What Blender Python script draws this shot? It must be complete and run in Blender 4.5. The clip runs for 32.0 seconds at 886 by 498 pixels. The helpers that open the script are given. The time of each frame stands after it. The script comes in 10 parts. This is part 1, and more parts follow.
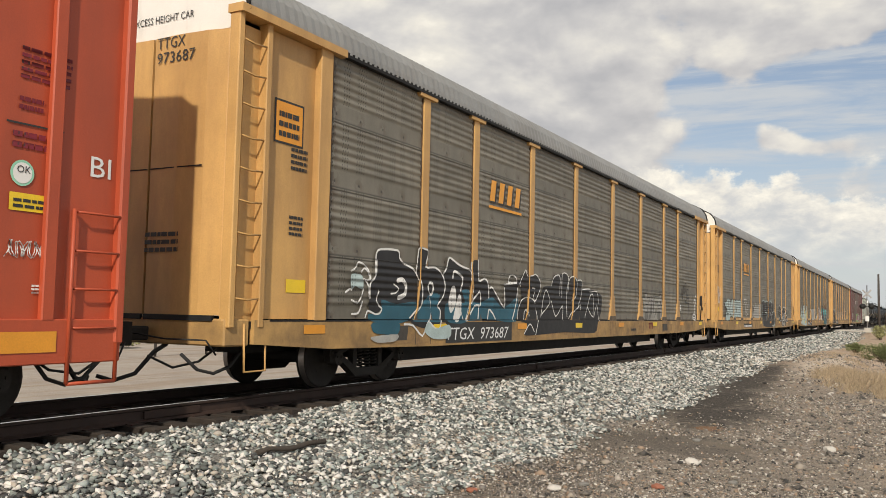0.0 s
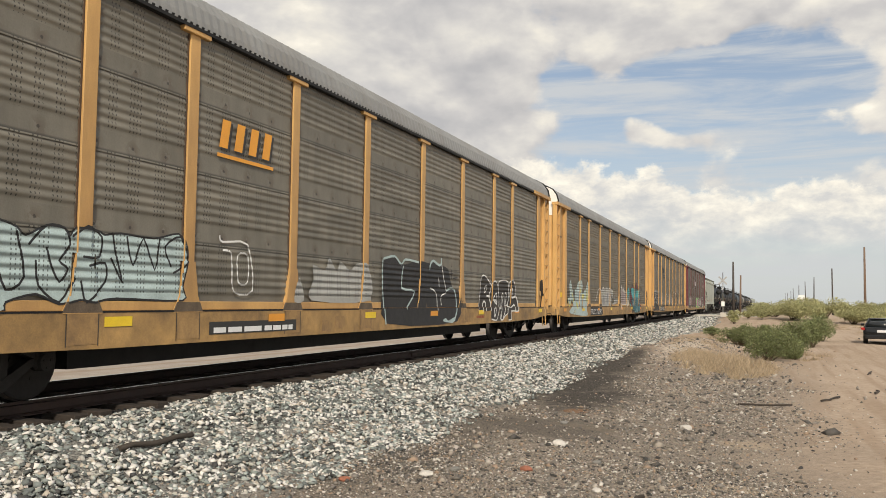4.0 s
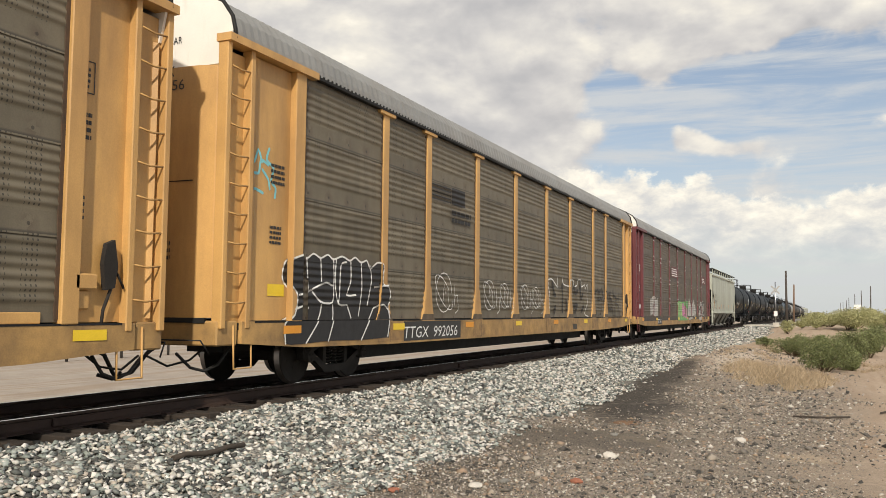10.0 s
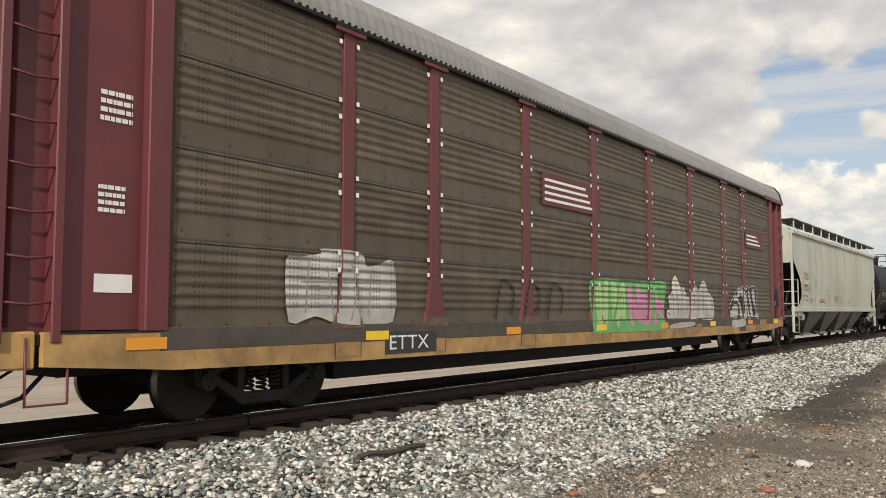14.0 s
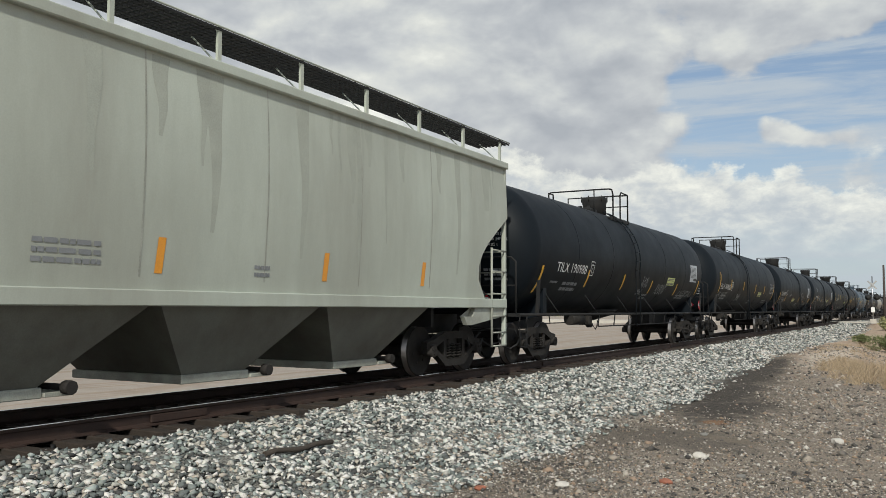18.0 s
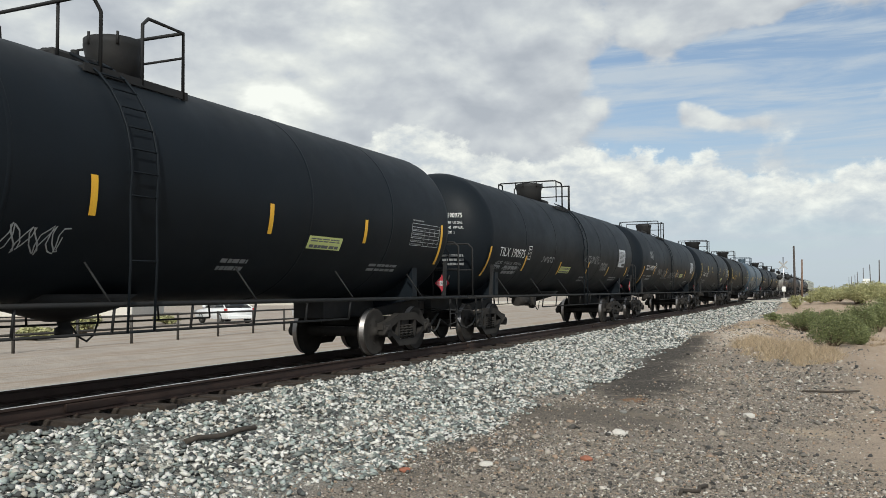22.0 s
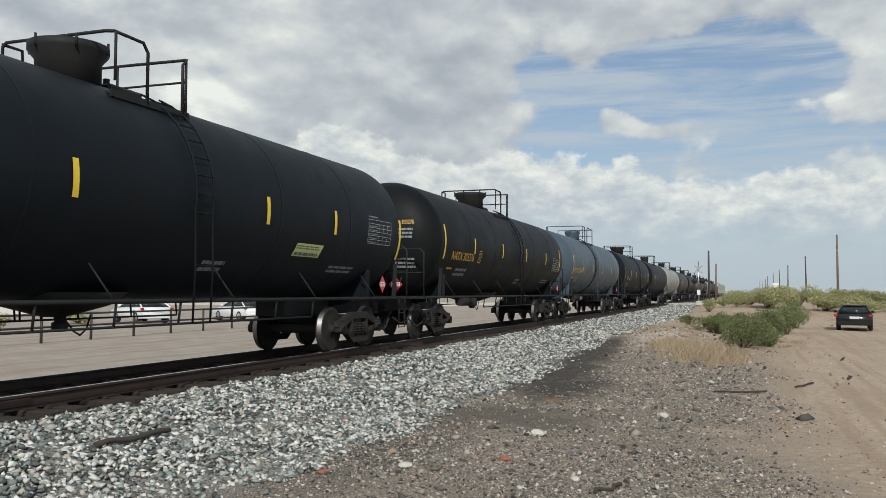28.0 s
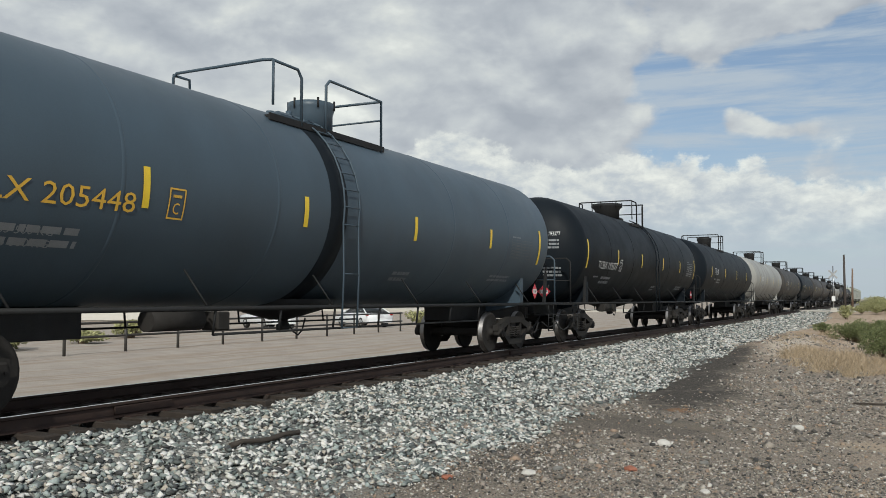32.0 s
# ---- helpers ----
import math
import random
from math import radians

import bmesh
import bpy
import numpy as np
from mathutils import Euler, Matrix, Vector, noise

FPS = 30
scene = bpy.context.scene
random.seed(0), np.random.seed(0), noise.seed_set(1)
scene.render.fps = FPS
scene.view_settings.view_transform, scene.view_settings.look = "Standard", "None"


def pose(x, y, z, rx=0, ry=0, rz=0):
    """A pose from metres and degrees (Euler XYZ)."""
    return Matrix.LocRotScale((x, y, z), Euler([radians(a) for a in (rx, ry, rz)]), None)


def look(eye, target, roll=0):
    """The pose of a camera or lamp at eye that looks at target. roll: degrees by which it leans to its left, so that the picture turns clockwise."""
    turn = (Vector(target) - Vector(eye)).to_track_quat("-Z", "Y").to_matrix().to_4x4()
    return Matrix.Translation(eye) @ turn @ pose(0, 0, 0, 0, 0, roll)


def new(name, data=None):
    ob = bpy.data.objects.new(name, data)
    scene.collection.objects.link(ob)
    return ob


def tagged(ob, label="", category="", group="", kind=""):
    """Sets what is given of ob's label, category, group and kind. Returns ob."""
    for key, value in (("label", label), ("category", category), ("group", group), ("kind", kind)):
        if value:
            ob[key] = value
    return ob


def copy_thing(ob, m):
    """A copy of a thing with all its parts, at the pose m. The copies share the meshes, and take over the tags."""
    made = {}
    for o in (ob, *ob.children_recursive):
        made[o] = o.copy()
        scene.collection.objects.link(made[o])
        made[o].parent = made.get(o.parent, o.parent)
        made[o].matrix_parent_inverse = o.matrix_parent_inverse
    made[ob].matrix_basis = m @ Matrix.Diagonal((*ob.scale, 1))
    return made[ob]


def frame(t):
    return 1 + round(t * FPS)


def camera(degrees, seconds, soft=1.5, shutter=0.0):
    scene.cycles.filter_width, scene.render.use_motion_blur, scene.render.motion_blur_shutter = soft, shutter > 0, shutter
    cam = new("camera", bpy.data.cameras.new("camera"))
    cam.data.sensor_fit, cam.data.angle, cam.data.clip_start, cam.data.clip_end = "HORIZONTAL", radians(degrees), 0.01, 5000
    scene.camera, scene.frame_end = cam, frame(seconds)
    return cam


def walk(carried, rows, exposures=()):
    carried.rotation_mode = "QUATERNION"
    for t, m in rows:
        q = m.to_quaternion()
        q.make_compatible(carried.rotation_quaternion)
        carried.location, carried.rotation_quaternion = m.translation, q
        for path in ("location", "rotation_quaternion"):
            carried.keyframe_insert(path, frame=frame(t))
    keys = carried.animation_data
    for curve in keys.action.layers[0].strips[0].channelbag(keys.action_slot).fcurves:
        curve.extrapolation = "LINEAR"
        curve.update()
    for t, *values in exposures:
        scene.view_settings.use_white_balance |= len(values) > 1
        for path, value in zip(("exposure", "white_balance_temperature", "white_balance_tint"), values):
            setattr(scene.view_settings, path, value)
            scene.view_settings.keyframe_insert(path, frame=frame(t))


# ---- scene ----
from mathutils.geometry import tessellate_polygon

# the camera: held by hand beside the line, turning about the body
cam = camera(54.88, 32.0, soft=0.85)
PATH = [
    (0, -0.173, 0.312, 1.224, 29.02, 4.102, 1.197),
    (0.5, -0.159, 0.32, 1.224, 26.494, 4.017, 0.784),
    (1, -0.147, 0.325, 1.224, 24.334, 3.901, -0.435),
    (1.5, -0.141, 0.328, 1.224, 23.26, 3.431, -0.243),
    (2, -0.14, 0.329, 1.224, 23.029, 3.283, 0.585),
    (2.5, -0.137, 0.33, 1.224, 22.493, 3.278, 0.607),
    (3, -0.13, 0.333, 1.224, 21.288, 3.196, 0.861),
    (3.5, -0.125, 0.334, 1.224, 20.532, 3.315, 0.87),
    (5.5, -0.139, 0.329, 1.224, 22.83, 4.232, -0.209),
    (6, -0.141, 0.328, 1.224, 23.329, 4.381, -0.231),
    (6.5, -0.144, 0.327, 1.224, 23.72, 4.417, -0.203),
    (7, -0.147, 0.325, 1.224, 24.297, 4.541, -0.067),
    (7.5, -0.146, 0.326, 1.224, 24.197, 4.636, 0.152),
    (8, -0.143, 0.327, 1.224, 23.519, 4.543, 0.244),
    (8.5, -0.14, 0.329, 1.224, 22.999, 4.362, 0.161),
    (9, -0.14, 0.328, 1.224, 23.113, 4.08, 0.133),
    (9.5, -0.143, 0.327, 1.224, 23.582, 4.07, 0.287),
    (10, -0.145, 0.327, 1.224, 23.869, 4.152, 0.539),
    (10.5, -0.146, 0.326, 1.224, 24.156, 4.234, 0.586),
    (11, -0.149, 0.324, 1.224, 24.691, 4.469, 0.593),
    (11.5, -0.153, 0.322, 1.224, 25.434, 4.742, 0.484),
    (12, -0.16, 0.319, 1.224, 26.589, 4.551, 0.09),
    (12.5, -0.173, 0.312, 1.224, 29.001, 4.289, 0.047),
    (13, -0.189, 0.303, 1.224, 31.999, 4.216, 0.171),
    (13.5, -0.201, 0.295, 1.224, 34.325, 4.12, -0.071),
    (15.5, -0.208, 0.29, 1.224, 35.648, 4.43, -0.036),
    (16, -0.203, 0.293, 1.224, 34.738, 4.206, 0.227),
    (16.5, -0.195, 0.299, 1.224, 33.012, 3.925, 0.395),
    (17, -0.186, 0.305, 1.224, 31.321, 3.851, 0.33),
    (17.5, -0.18, 0.309, 1.224, 30.207, 3.869, 0.295),
    (18, -0.175, 0.312, 1.224, 29.267, 3.999, 0.204),
    (18.5, -0.17, 0.314, 1.224, 28.351, 4.008, 0.051),
    (19, -0.164, 0.317, 1.224, 27.388, 3.642, -0.317),
    (19.5, -0.156, 0.321, 1.224, 25.952, 3.303, -0.686),
    (20, -0.151, 0.324, 1.224, 25.036, 3.102, -0.559),
    (20.5, -0.15, 0.324, 1.224, 24.76, 3.044, -0.368),
    (21, -0.149, 0.325, 1.224, 24.653, 3.019, -0.394),
    (21.5, -0.148, 0.325, 1.224, 24.431, 2.956, -0.393),
    (22, -0.147, 0.325, 1.224, 24.318, 2.858, -0.365),
    (22.5, -0.146, 0.326, 1.224, 24.143, 2.788, -0.317),
    (23, -0.143, 0.327, 1.224, 23.682, 2.7, -0.258),
    (23.5, -0.136, 0.33, 1.224, 22.396, 2.683, -0.022),
    (24, -0.126, 0.334, 1.224, 20.727, 2.557, 0.043),
    (24.5, -0.118, 0.337, 1.224, 19.376, 2.274, 0.428),
    (25, -0.11, 0.34, 1.224, 17.865, 2.222, 0.706),
    (25.5, -0.098, 0.343, 1.224, 15.964, 2.732, 0.175),
    (27.5, -0.116, 0.338, 1.224, 18.911, 2.874, -0.141),
    (28, -0.118, 0.337, 1.224, 19.264, 2.904, 0.098),
    (28.5, -0.117, 0.337, 1.224, 19.187, 3.019, 0.075),
    (29, -0.117, 0.337, 1.224, 19.128, 3.032, 0.029),
    (29.5, -0.119, 0.337, 1.224, 19.457, 3.037, 0.131),
    (30, -0.122, 0.336, 1.224, 19.968, 3.187, -0.053),
    (30.5, -0.126, 0.334, 1.224, 20.625, 3.304, -0.081),
    (31, -0.132, 0.332, 1.224, 21.671, 3.418, -0.055),
    (31.5, -0.145, 0.326, 1.224, 23.901, 3.541, 0.019),
    (32, -0.163, 0.318, 1.224, 27.131, 3.334, 0.05),
]
EXPOSURES = [(0.0, 0.10, 6850, 10), (6.0, 0.17, 6950, 10), (13.0, 0.20, 6950, 10), (16.5, 0.10, 6500, 8), (18.0, -0.05, 6250, 6), (20.0, 0.08, 6200, 6), (23.0, 0.02, 6100, 5), (27.0, -0.10, 6070, 5), (32.0, -0.13, 6050, 5)]
def aimed(x, y, z, yaw, pitch, roll):
    """A pose from the eye, the heading to the left of +y, the pitch upwards and the lean to the left."""
    return pose(x, y, z, 0, 0, yaw) @ pose(0, 0, 0, 90 + pitch) @ pose(0, 0, 0, 0, 0, roll)
walk(cam, [(t, aimed(*p)) for t, *p in PATH], EXPOSURES)
TRACK_X = -8.981
# the train's small surges about its even run, second by second
SURGE = {1: 0.07, 3: -0.08, 6: 0.1, 7: -0.2, 8: 0.2, 9: -0.05, 11: 0.16, 12: -0.18, 13: 0.03, 16: -0.25, 17: -0.2, 18: 0.08, 19: -0.2, 20: 0.09, 21: -0.12, 22: -0.1, 23: 0.26, 24: 0.16, 25: 0.3, 28: -0.4, 29: -0.28, 30: 0.17, 31: 0.12, 32: 0.5}
RUN = [(0, 0.00), (2, 16.71), (4, 33.44), (6, 50.21), (8, 67.03), (10, 83.89), (12, 100.81), (14, 117.81), (16, 134.95), (18, 152.27), (20, 169.73), (22, 187.28), (24, 204.92), (26, 222.65), (28, 240.49), (30, 258.46), (32, 276.51)]

# ---- light: a sunny desert sky with broken cloud, sun behind the camera to the right ----
SUN_DIR = Vector((0.42, -1.0, 0.74)).normalized()
world = bpy.data.worlds.new("sky")
scene.world = world
world.use_nodes = True
wn, wl = world.node_tree.nodes, world.node_tree.links
wn.clear()


def wnode(kind, **props):
    n = wn.new(kind)
    for k, v in props.items():
        n.inputs[k].default_value = v
    return n


def wmath(op, a, b=None):
    n = wn.new("ShaderNodeMath")
    n.operation = op
    for i, v in enumerate((a, b)):
        if v is None:
            continue
        if isinstance(v, (int, float)):
            n.inputs[i].default_value = v
        else:
            wl.new(v, n.inputs[i])
    return n.outputs[0]


def wramp(fac, stops):
    n = wn.new("ShaderNodeValToRGB")
    els = n.color_ramp.elements
    while len(els) < len(stops):
        els.new(0.5)
    for e, (p, c) in zip(els, stops):
        e.position, e.color = p, (*c, 1) if len(c) == 3 else c
    wl.new(fac, n.inputs[0])
    return n.outputs[0]


def wmix(fac, a, b):
    n = wn.new("ShaderNodeMix")
    n.data_type = "RGBA"
    for sock, v in ((n.inputs[0], fac), (n.inputs[6], a), (n.inputs[7], b)):
        if isinstance(v, (int, float)):
            sock.default_value = v
        elif isinstance(v, tuple):
            sock.default_value = (*v, 1)
        else:
            wl.new(v, sock)
    return n.outputs[2]


sky = wn.new("ShaderNodeTexSky")
sky.sky_type, sky.sun_disc = "NISHITA", False
sky.sun_elevation = math.asin(SUN_DIR.z)
sky.sun_rotation = math.atan2(SUN_DIR.x, SUN_DIR.y)
sky.altitude, sky.dust_density = 400, 1.5
tc = wn.new("ShaderNodeTexCoord")
sep = wn.new("ShaderNodeSeparateXYZ")
wl.new(tc.outputs["Generated"], sep.inputs[0])
sx, sy, sz = sep.outputs
# the sky in tens of degrees: heading to the left of the line, and height
turn = wmath("DIVIDE", wmath("ARCTAN2", wmath("MULTIPLY", sx, -1.0), sy), radians(10))
high = wmath("DIVIDE", wmath("ARCSINE", sz), radians(10))


def wnoise(sx_, sz_, detail, rough, shift=(0, 0), slope=0.0, warp=0.0):
    """Noise over the sky's heading and height."""
    comb = wn.new("ShaderNodeCombineXYZ")
    wl.new(wmath("ADD", wmath("MULTIPLY", wmath("ADD", turn, wmath("MULTIPLY", high, slope)), sx_), shift[0]), comb.inputs[0])
    wl.new(wmath("ADD", wmath("MULTIPLY", high, sz_), shift[1]), comb.inputs[1])
    n = wnode("ShaderNodeTexNoise", Scale=1.0, Detail=detail, Roughness=rough, Distortion=warp)
    wl.new(comb.outputs[0], n.inputs["Vector"])
    return n.outputs[0]


def wsmooth(v, lo, hi, top=1.0):
    n = wnode("ShaderNodeMapRange")
    n.interpolation_type = "SMOOTHSTEP"
    n.inputs["From Min"].default_value, n.inputs["From Max"].default_value, n.inputs["To Max"].default_value = lo, hi, top
    wl.new(v, n.inputs["Value"])
    return n.outputs[0]


def wbump(a, e, ra, re, k):
    """A soft oval of height k about a heading and height."""
    da = wmath("DIVIDE", wmath("SUBTRACT", turn, a), ra)
    de = wmath("DIVIDE", wmath("SUBTRACT", high, e), re)
    d = wmath("ADD", wmath("MULTIPLY", da, da), wmath("MULTIPLY", de, de))
    return wmath("MULTIPLY", wmath("POWER", 2.718, wmath("MULTIPLY", d, -1.0)), k)


def wsum(*vs):
    out_ = vs[0]
    for v in vs[1:]:
        out_ = wmath("ADD", out_, v)
    return out_


# broken sheet of cloud: closed to the left, torn open over the line to the right
mass = wnoise(1.25, 2.1, 8, 0.50, (4.3, 1.7), 0.1, 0.15)
mass_above = wnoise(1.25, 2.1, 8, 0.50, (4.3, 1.92), 0.1, 0.15)
puff = wnoise(3.2, 5.0, 7, 0.52, (1.2, 7.7), 0.0, 0.15)
body = wsum(wmath("MULTIPLY", wmath("SUBTRACT", mass, 0.5), 1.15), wmath("MULTIPLY", wmath("SUBTRACT", puff, 0.5), 0.35), 0.50, wsmooth(turn, 0.9, 2.0, 0.30),
            wbump(0.1, 1.40, 0.9, 0.20, -0.30), wbump(0.65, 1.18, 0.55, 0.16, -0.24), wbump(-0.2, 0.95, 0.8, 0.12, -0.16), wbump(-1.0, 1.55, 0.45, 0.3, 0.30),
            wbump(0.6, 1.9, 1.4, 0.25, 0.22), wbump(1.25, 1.36, 0.16, 0.14, -0.25), wbump(0.76, 1.13, 0.20, 0.11, 0.46), wbump(0.45, 1.05, 0.22, 0.07, 0.25))
cover = wsmooth(body, 0.46, 0.60)
relief = wmath("MULTIPLY", wmath("SUBTRACT", mass, mass_above), 2.6)
tone = wsum(relief, 0.50, wmath("MULTIPLY", wmath("SUBTRACT", puff, 0.5), 0.7), wmath("MULTIPLY", wsmooth(body, 0.62, 0.95), -0.20), wbump(3.7, 1.35, 0.55, 0.26, 0.42), wbump(3.0, 1.62, 0.5, 0.2, 0.25),
            wbump(2.2, 1.35, 0.8, 0.35, -0.16), wbump(1.2, 1.65, 0.7, 0.3, -0.14), wbump(4.9, 1.9, 1.0, 0.4, -0.10), wbump(4.6, 1.1, 0.9, 0.3, 0.12), wbump(0.68, 1.13, 0.16, 0.10, 0.28))
shade = wramp(tone, [(0.0, (0.45, 0.46, 0.49)), (0.30, (0.55, 0.553, 0.57)), (0.52, (0.655, 0.652, 0.645)), (0.72, (0.77, 0.755, 0.71)), (0.92, (0.96, 0.93, 0.845))])
# thin high streaks across the blue
streak = wsmooth(wnoise(0.55, 5.5, 7, 0.62, (2.2, 0.4), 0.5, 0.5), 0.40, 0.66, 0.86)
# heaped cloud low over the line, its tops in the sun
crest = wsum(wmath("MULTIPLY", wnoise(1.5, 0.0, 2, 0.5, (6.1, 2.0)), 0.62), wmath("MULTIPLY", wnoise(5.5, 7.0, 7, 0.62, (3.3, 5.1), 0.0, 0.15), 0.42), 0.24, wsmooth(turn, 0.35, 0.8, 0.16), wbump(2.65, 0.98, 0.38, 0.5, 0.22))
depth = wmath("SUBTRACT", crest, high)
heap = wmath("MULTIPLY", wsmooth(depth, 0.0, 0.09), wsmooth(high, 0.18, 0.62))
curl = wnoise(4.6, 8.0, 8, 0.6, (9.1, 3.3), 0.0, 0.2)
glow_tone = wsum(wmath("MULTIPLY", depth, -0.85), 0.62, wmath("MULTIPLY", wmath("SUBTRACT", curl, 0.5), 1.5))
heap_shade = wramp(glow_tone, [(0.0, (0.50, 0.53, 0.57)), (0.30, (0.62, 0.63, 0.64)), (0.50, (0.78, 0.765, 0.72)), (0.72, (0.96, 0.925, 0.83))])
haze = wramp(sz, [(0.0, (1, 1, 1)), (0.10, (0.62, 0.62, 0.62)), (0.25, (0.30, 0.30, 0.30)), (0.8, (0.1, 0.1, 0.1))])
blue = wmix(1.0, (0, 0, 0), (0, 0, 0)).node
blue.blend_type = "MULTIPLY"
wl.new(sky.outputs[0], blue.inputs[6])
blue.inputs[7].default_value = (0.082, 0.088, 0.0945, 1)
air = wmix(wmath("MULTIPLY", haze, 0.85), blue.outputs[2], (0.57, 0.61, 0.65))
clouded = wmix(streak, air, (0.55, 0.585, 0.625))
clouded = wmix(wmath("MULTIPLY", cover, wsmooth(high, 0.25, 0.95)), clouded, shade)
clouded = wmix(wmath("MULTIPLY", heap, 0.92), clouded, heap_shade)
bg = wnode("ShaderNodeBackground", Strength=1.0)
wl.new(clouded, bg.inputs["Color"])
out = wn.new("ShaderNodeOutputWorld")
wl.new(bg.outputs[0], out.inputs[0])

sun = new("sun", bpy.data.lights.new("sun", "SUN"))
sun.data.energy, sun.data.angle, sun.data.color = 3.55, radians(1.5), (1.0, 0.93, 0.82)
sun.matrix_world = look(SUN_DIR * 60, (0, 0, 0))

# ---- materials ----
MATS = {}


def links_of(m):
    return m.node_tree.nodes, m.node_tree.links


def material(name, color, rough=0.6, metal=0.0, vary=0.12, scale=3.0, grain=60.0, bump=0.1, dirt=None, dirt_amount=0.0,
             streak=False, island=0.0, obrand=0.0, spec=0.5):
    """Paint, stone or metal: two scales of variation, optional dirt (streaked down or blotched), fine relief."""
    m = bpy.data.materials.new(name)
    m.use_nodes = True
    n, l = links_of(m)
    b = n["Principled BSDF"]
    b.inputs["Metallic"].default_value = metal
    b.inputs["Specular IOR Level"].default_value = spec
    co = n.new("ShaderNodeTexCoord")

    def noisy(sc, detail, stretch=None):
        t = n.new("ShaderNodeTexNoise")
        t.inputs["Scale"].default_value, t.inputs["Detail"].default_value = sc, detail
        t.inputs["Roughness"].default_value = 0.62
        src = co.outputs["Object"]
        if stretch:
            mp = n.new("ShaderNodeMapping")
            mp.inputs["Scale"].default_value = stretch
            l.new(src, mp.inputs[0])
            src = mp.outputs[0]
        l.new(src, t.inputs["Vector"])
        return t.outputs[0]

    def ramp(fac, lo, hi, a, c):
        r = n.new("ShaderNodeValToRGB")
        r.color_ramp.elements[0].position, r.color_ramp.elements[1].position = lo, hi
        r.color_ramp.elements[0].color, r.color_ramp.elements[1].color = (*a, 1), (*c, 1)
        l.new(fac, r.inputs[0])
        return r.outputs[0]

    def mix(fac, a, c, mode="MIX"):
        x = n.new("ShaderNodeMix")
        x.data_type, x.blend_type = "RGBA", mode
        for s, v in ((x.inputs[0], fac), (x.inputs[6], a), (x.inputs[7], c)):
            if isinstance(v, (int, float)):
                s.default_value = v
            elif isinstance(v, tuple):
                s.default_value = (*v, 1)
            else:
                l.new(v, s)
        return x.outputs[2]

    lo = tuple(c * (1 - vary) for c in color)
    hi = tuple(min(1, c * (1 + vary)) for c in color)
    col = ramp(noisy(scale, 6), 0.3, 0.7, lo, hi)
    col = mix(0.35, col, ramp(noisy(grain, 3), 0.3, 0.7, tuple(c * (1 - vary) for c in lo), hi))
    if dirt_amount:
        mask = noisy(scale * 1.3, 8, (1, 1, 0.22) if streak else None)
        col = mix(ramp(mask, 0.62 - 0.3 * dirt_amount, 0.78, (0, 0, 0), (dirt_amount,) * 3), col, dirt or (0.12, 0.08, 0.05))
    if island or obrand:
        g = n.new("ShaderNodeNewGeometry").outputs["Random Per Island"] if island else n.new("ShaderNodeObjectInfo").outputs["Random"]
        amount = island or obrand
        col = mix(1.0, col, ramp(g, 0.0, 1.0, (1 - amount,) * 3, (1 + amount * 0.6,) * 3), "MULTIPLY")
    l.new(col, b.inputs["Base Color"])
    rr = n.new("ShaderNodeMapRange")
    rr.inputs["To Min"].default_value, rr.inputs["To Max"].default_value = max(0, rough - 0.1), min(1, rough + 0.12)
    l.new(noisy(scale * 2.3, 5), rr.inputs["Value"])
    l.new(rr.outputs[0], b.inputs["Roughness"])
    if bump:
        bp = n.new("ShaderNodeBump")
        bp.inputs["Strength"].default_value, bp.inputs["Distance"].default_value = bump, 0.02
        l.new(noisy(grain * 0.5, 5), bp.inputs["Height"])
        l.new(bp.outputs[0], b.inputs["Normal"])
    MATS[name] = m
    return m


RUSTY = (0.10, 0.05, 0.03)
SOOT = (0.03, 0.028, 0.025)
yellow = material("yellow_paint", (0.58, 0.342, 0.122), 0.5, vary=0.15, scale=1.1, dirt=(0.19, 0.10, 0.05), dirt_amount=0.74, streak=True)
yellow_sill = material("yellow_sill_paint", (0.47, 0.285, 0.105), 0.6, vary=0.24, scale=1.3, dirt=(0.07, 0.047, 0.033), dirt_amount=0.95)
white_roofend = material("white_end_paint", (0.74, 0.72, 0.68), 0.5, vary=0.06, dirt=(0.35, 0.3, 0.25), dirt_amount=0.3, streak=True)
maroon = material("maroon_paint", (0.125, 0.028, 0.035), 0.5, vary=0.14, scale=1.2, dirt=(0.07, 0.03, 0.03), dirt_amount=0.6, streak=True)
box_red = material("red_paint", (0.44, 0.075, 0.03), 0.5, vary=0.12, scale=1.0, dirt=(0.20, 0.05, 0.03), dirt_amount=0.6, streak=True)
roof_galv = material("galvanised_roof", (0.30, 0.30, 0.29), 0.5, 0.35, vary=0.15, scale=0.8, dirt=(0.18, 0.15, 0.12), dirt_amount=0.5)
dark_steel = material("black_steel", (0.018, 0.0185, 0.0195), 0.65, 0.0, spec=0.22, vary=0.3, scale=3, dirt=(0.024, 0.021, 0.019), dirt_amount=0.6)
truck_steel = material("cast_truck_steel", (0.030, 0.0275, 0.0255), 0.8, 0.0, vary=0.3, scale=4, dirt=(0.024, 0.020, 0.018), dirt_amount=0.7, spec=0.2)
wheel_tread = material("polished_wheel_tread", (0.30, 0.28, 0.27), 0.35, 1.0, vary=0.1)
rail_side = material("rusty_rail", (0.045, 0.026, 0.020), 0.75, 0.2, vary=0.25, dirt=(0.025, 0.02, 0.018), dirt_amount=0.6)
rail_top = material("polished_rail", (0.55, 0.53, 0.5), 0.22, 1.0, vary=0.08)
tie_wood = material("tarred_tie_wood", (0.035, 0.026, 0.02), 0.85, vary=0.3, scale=5, bump=0.5)
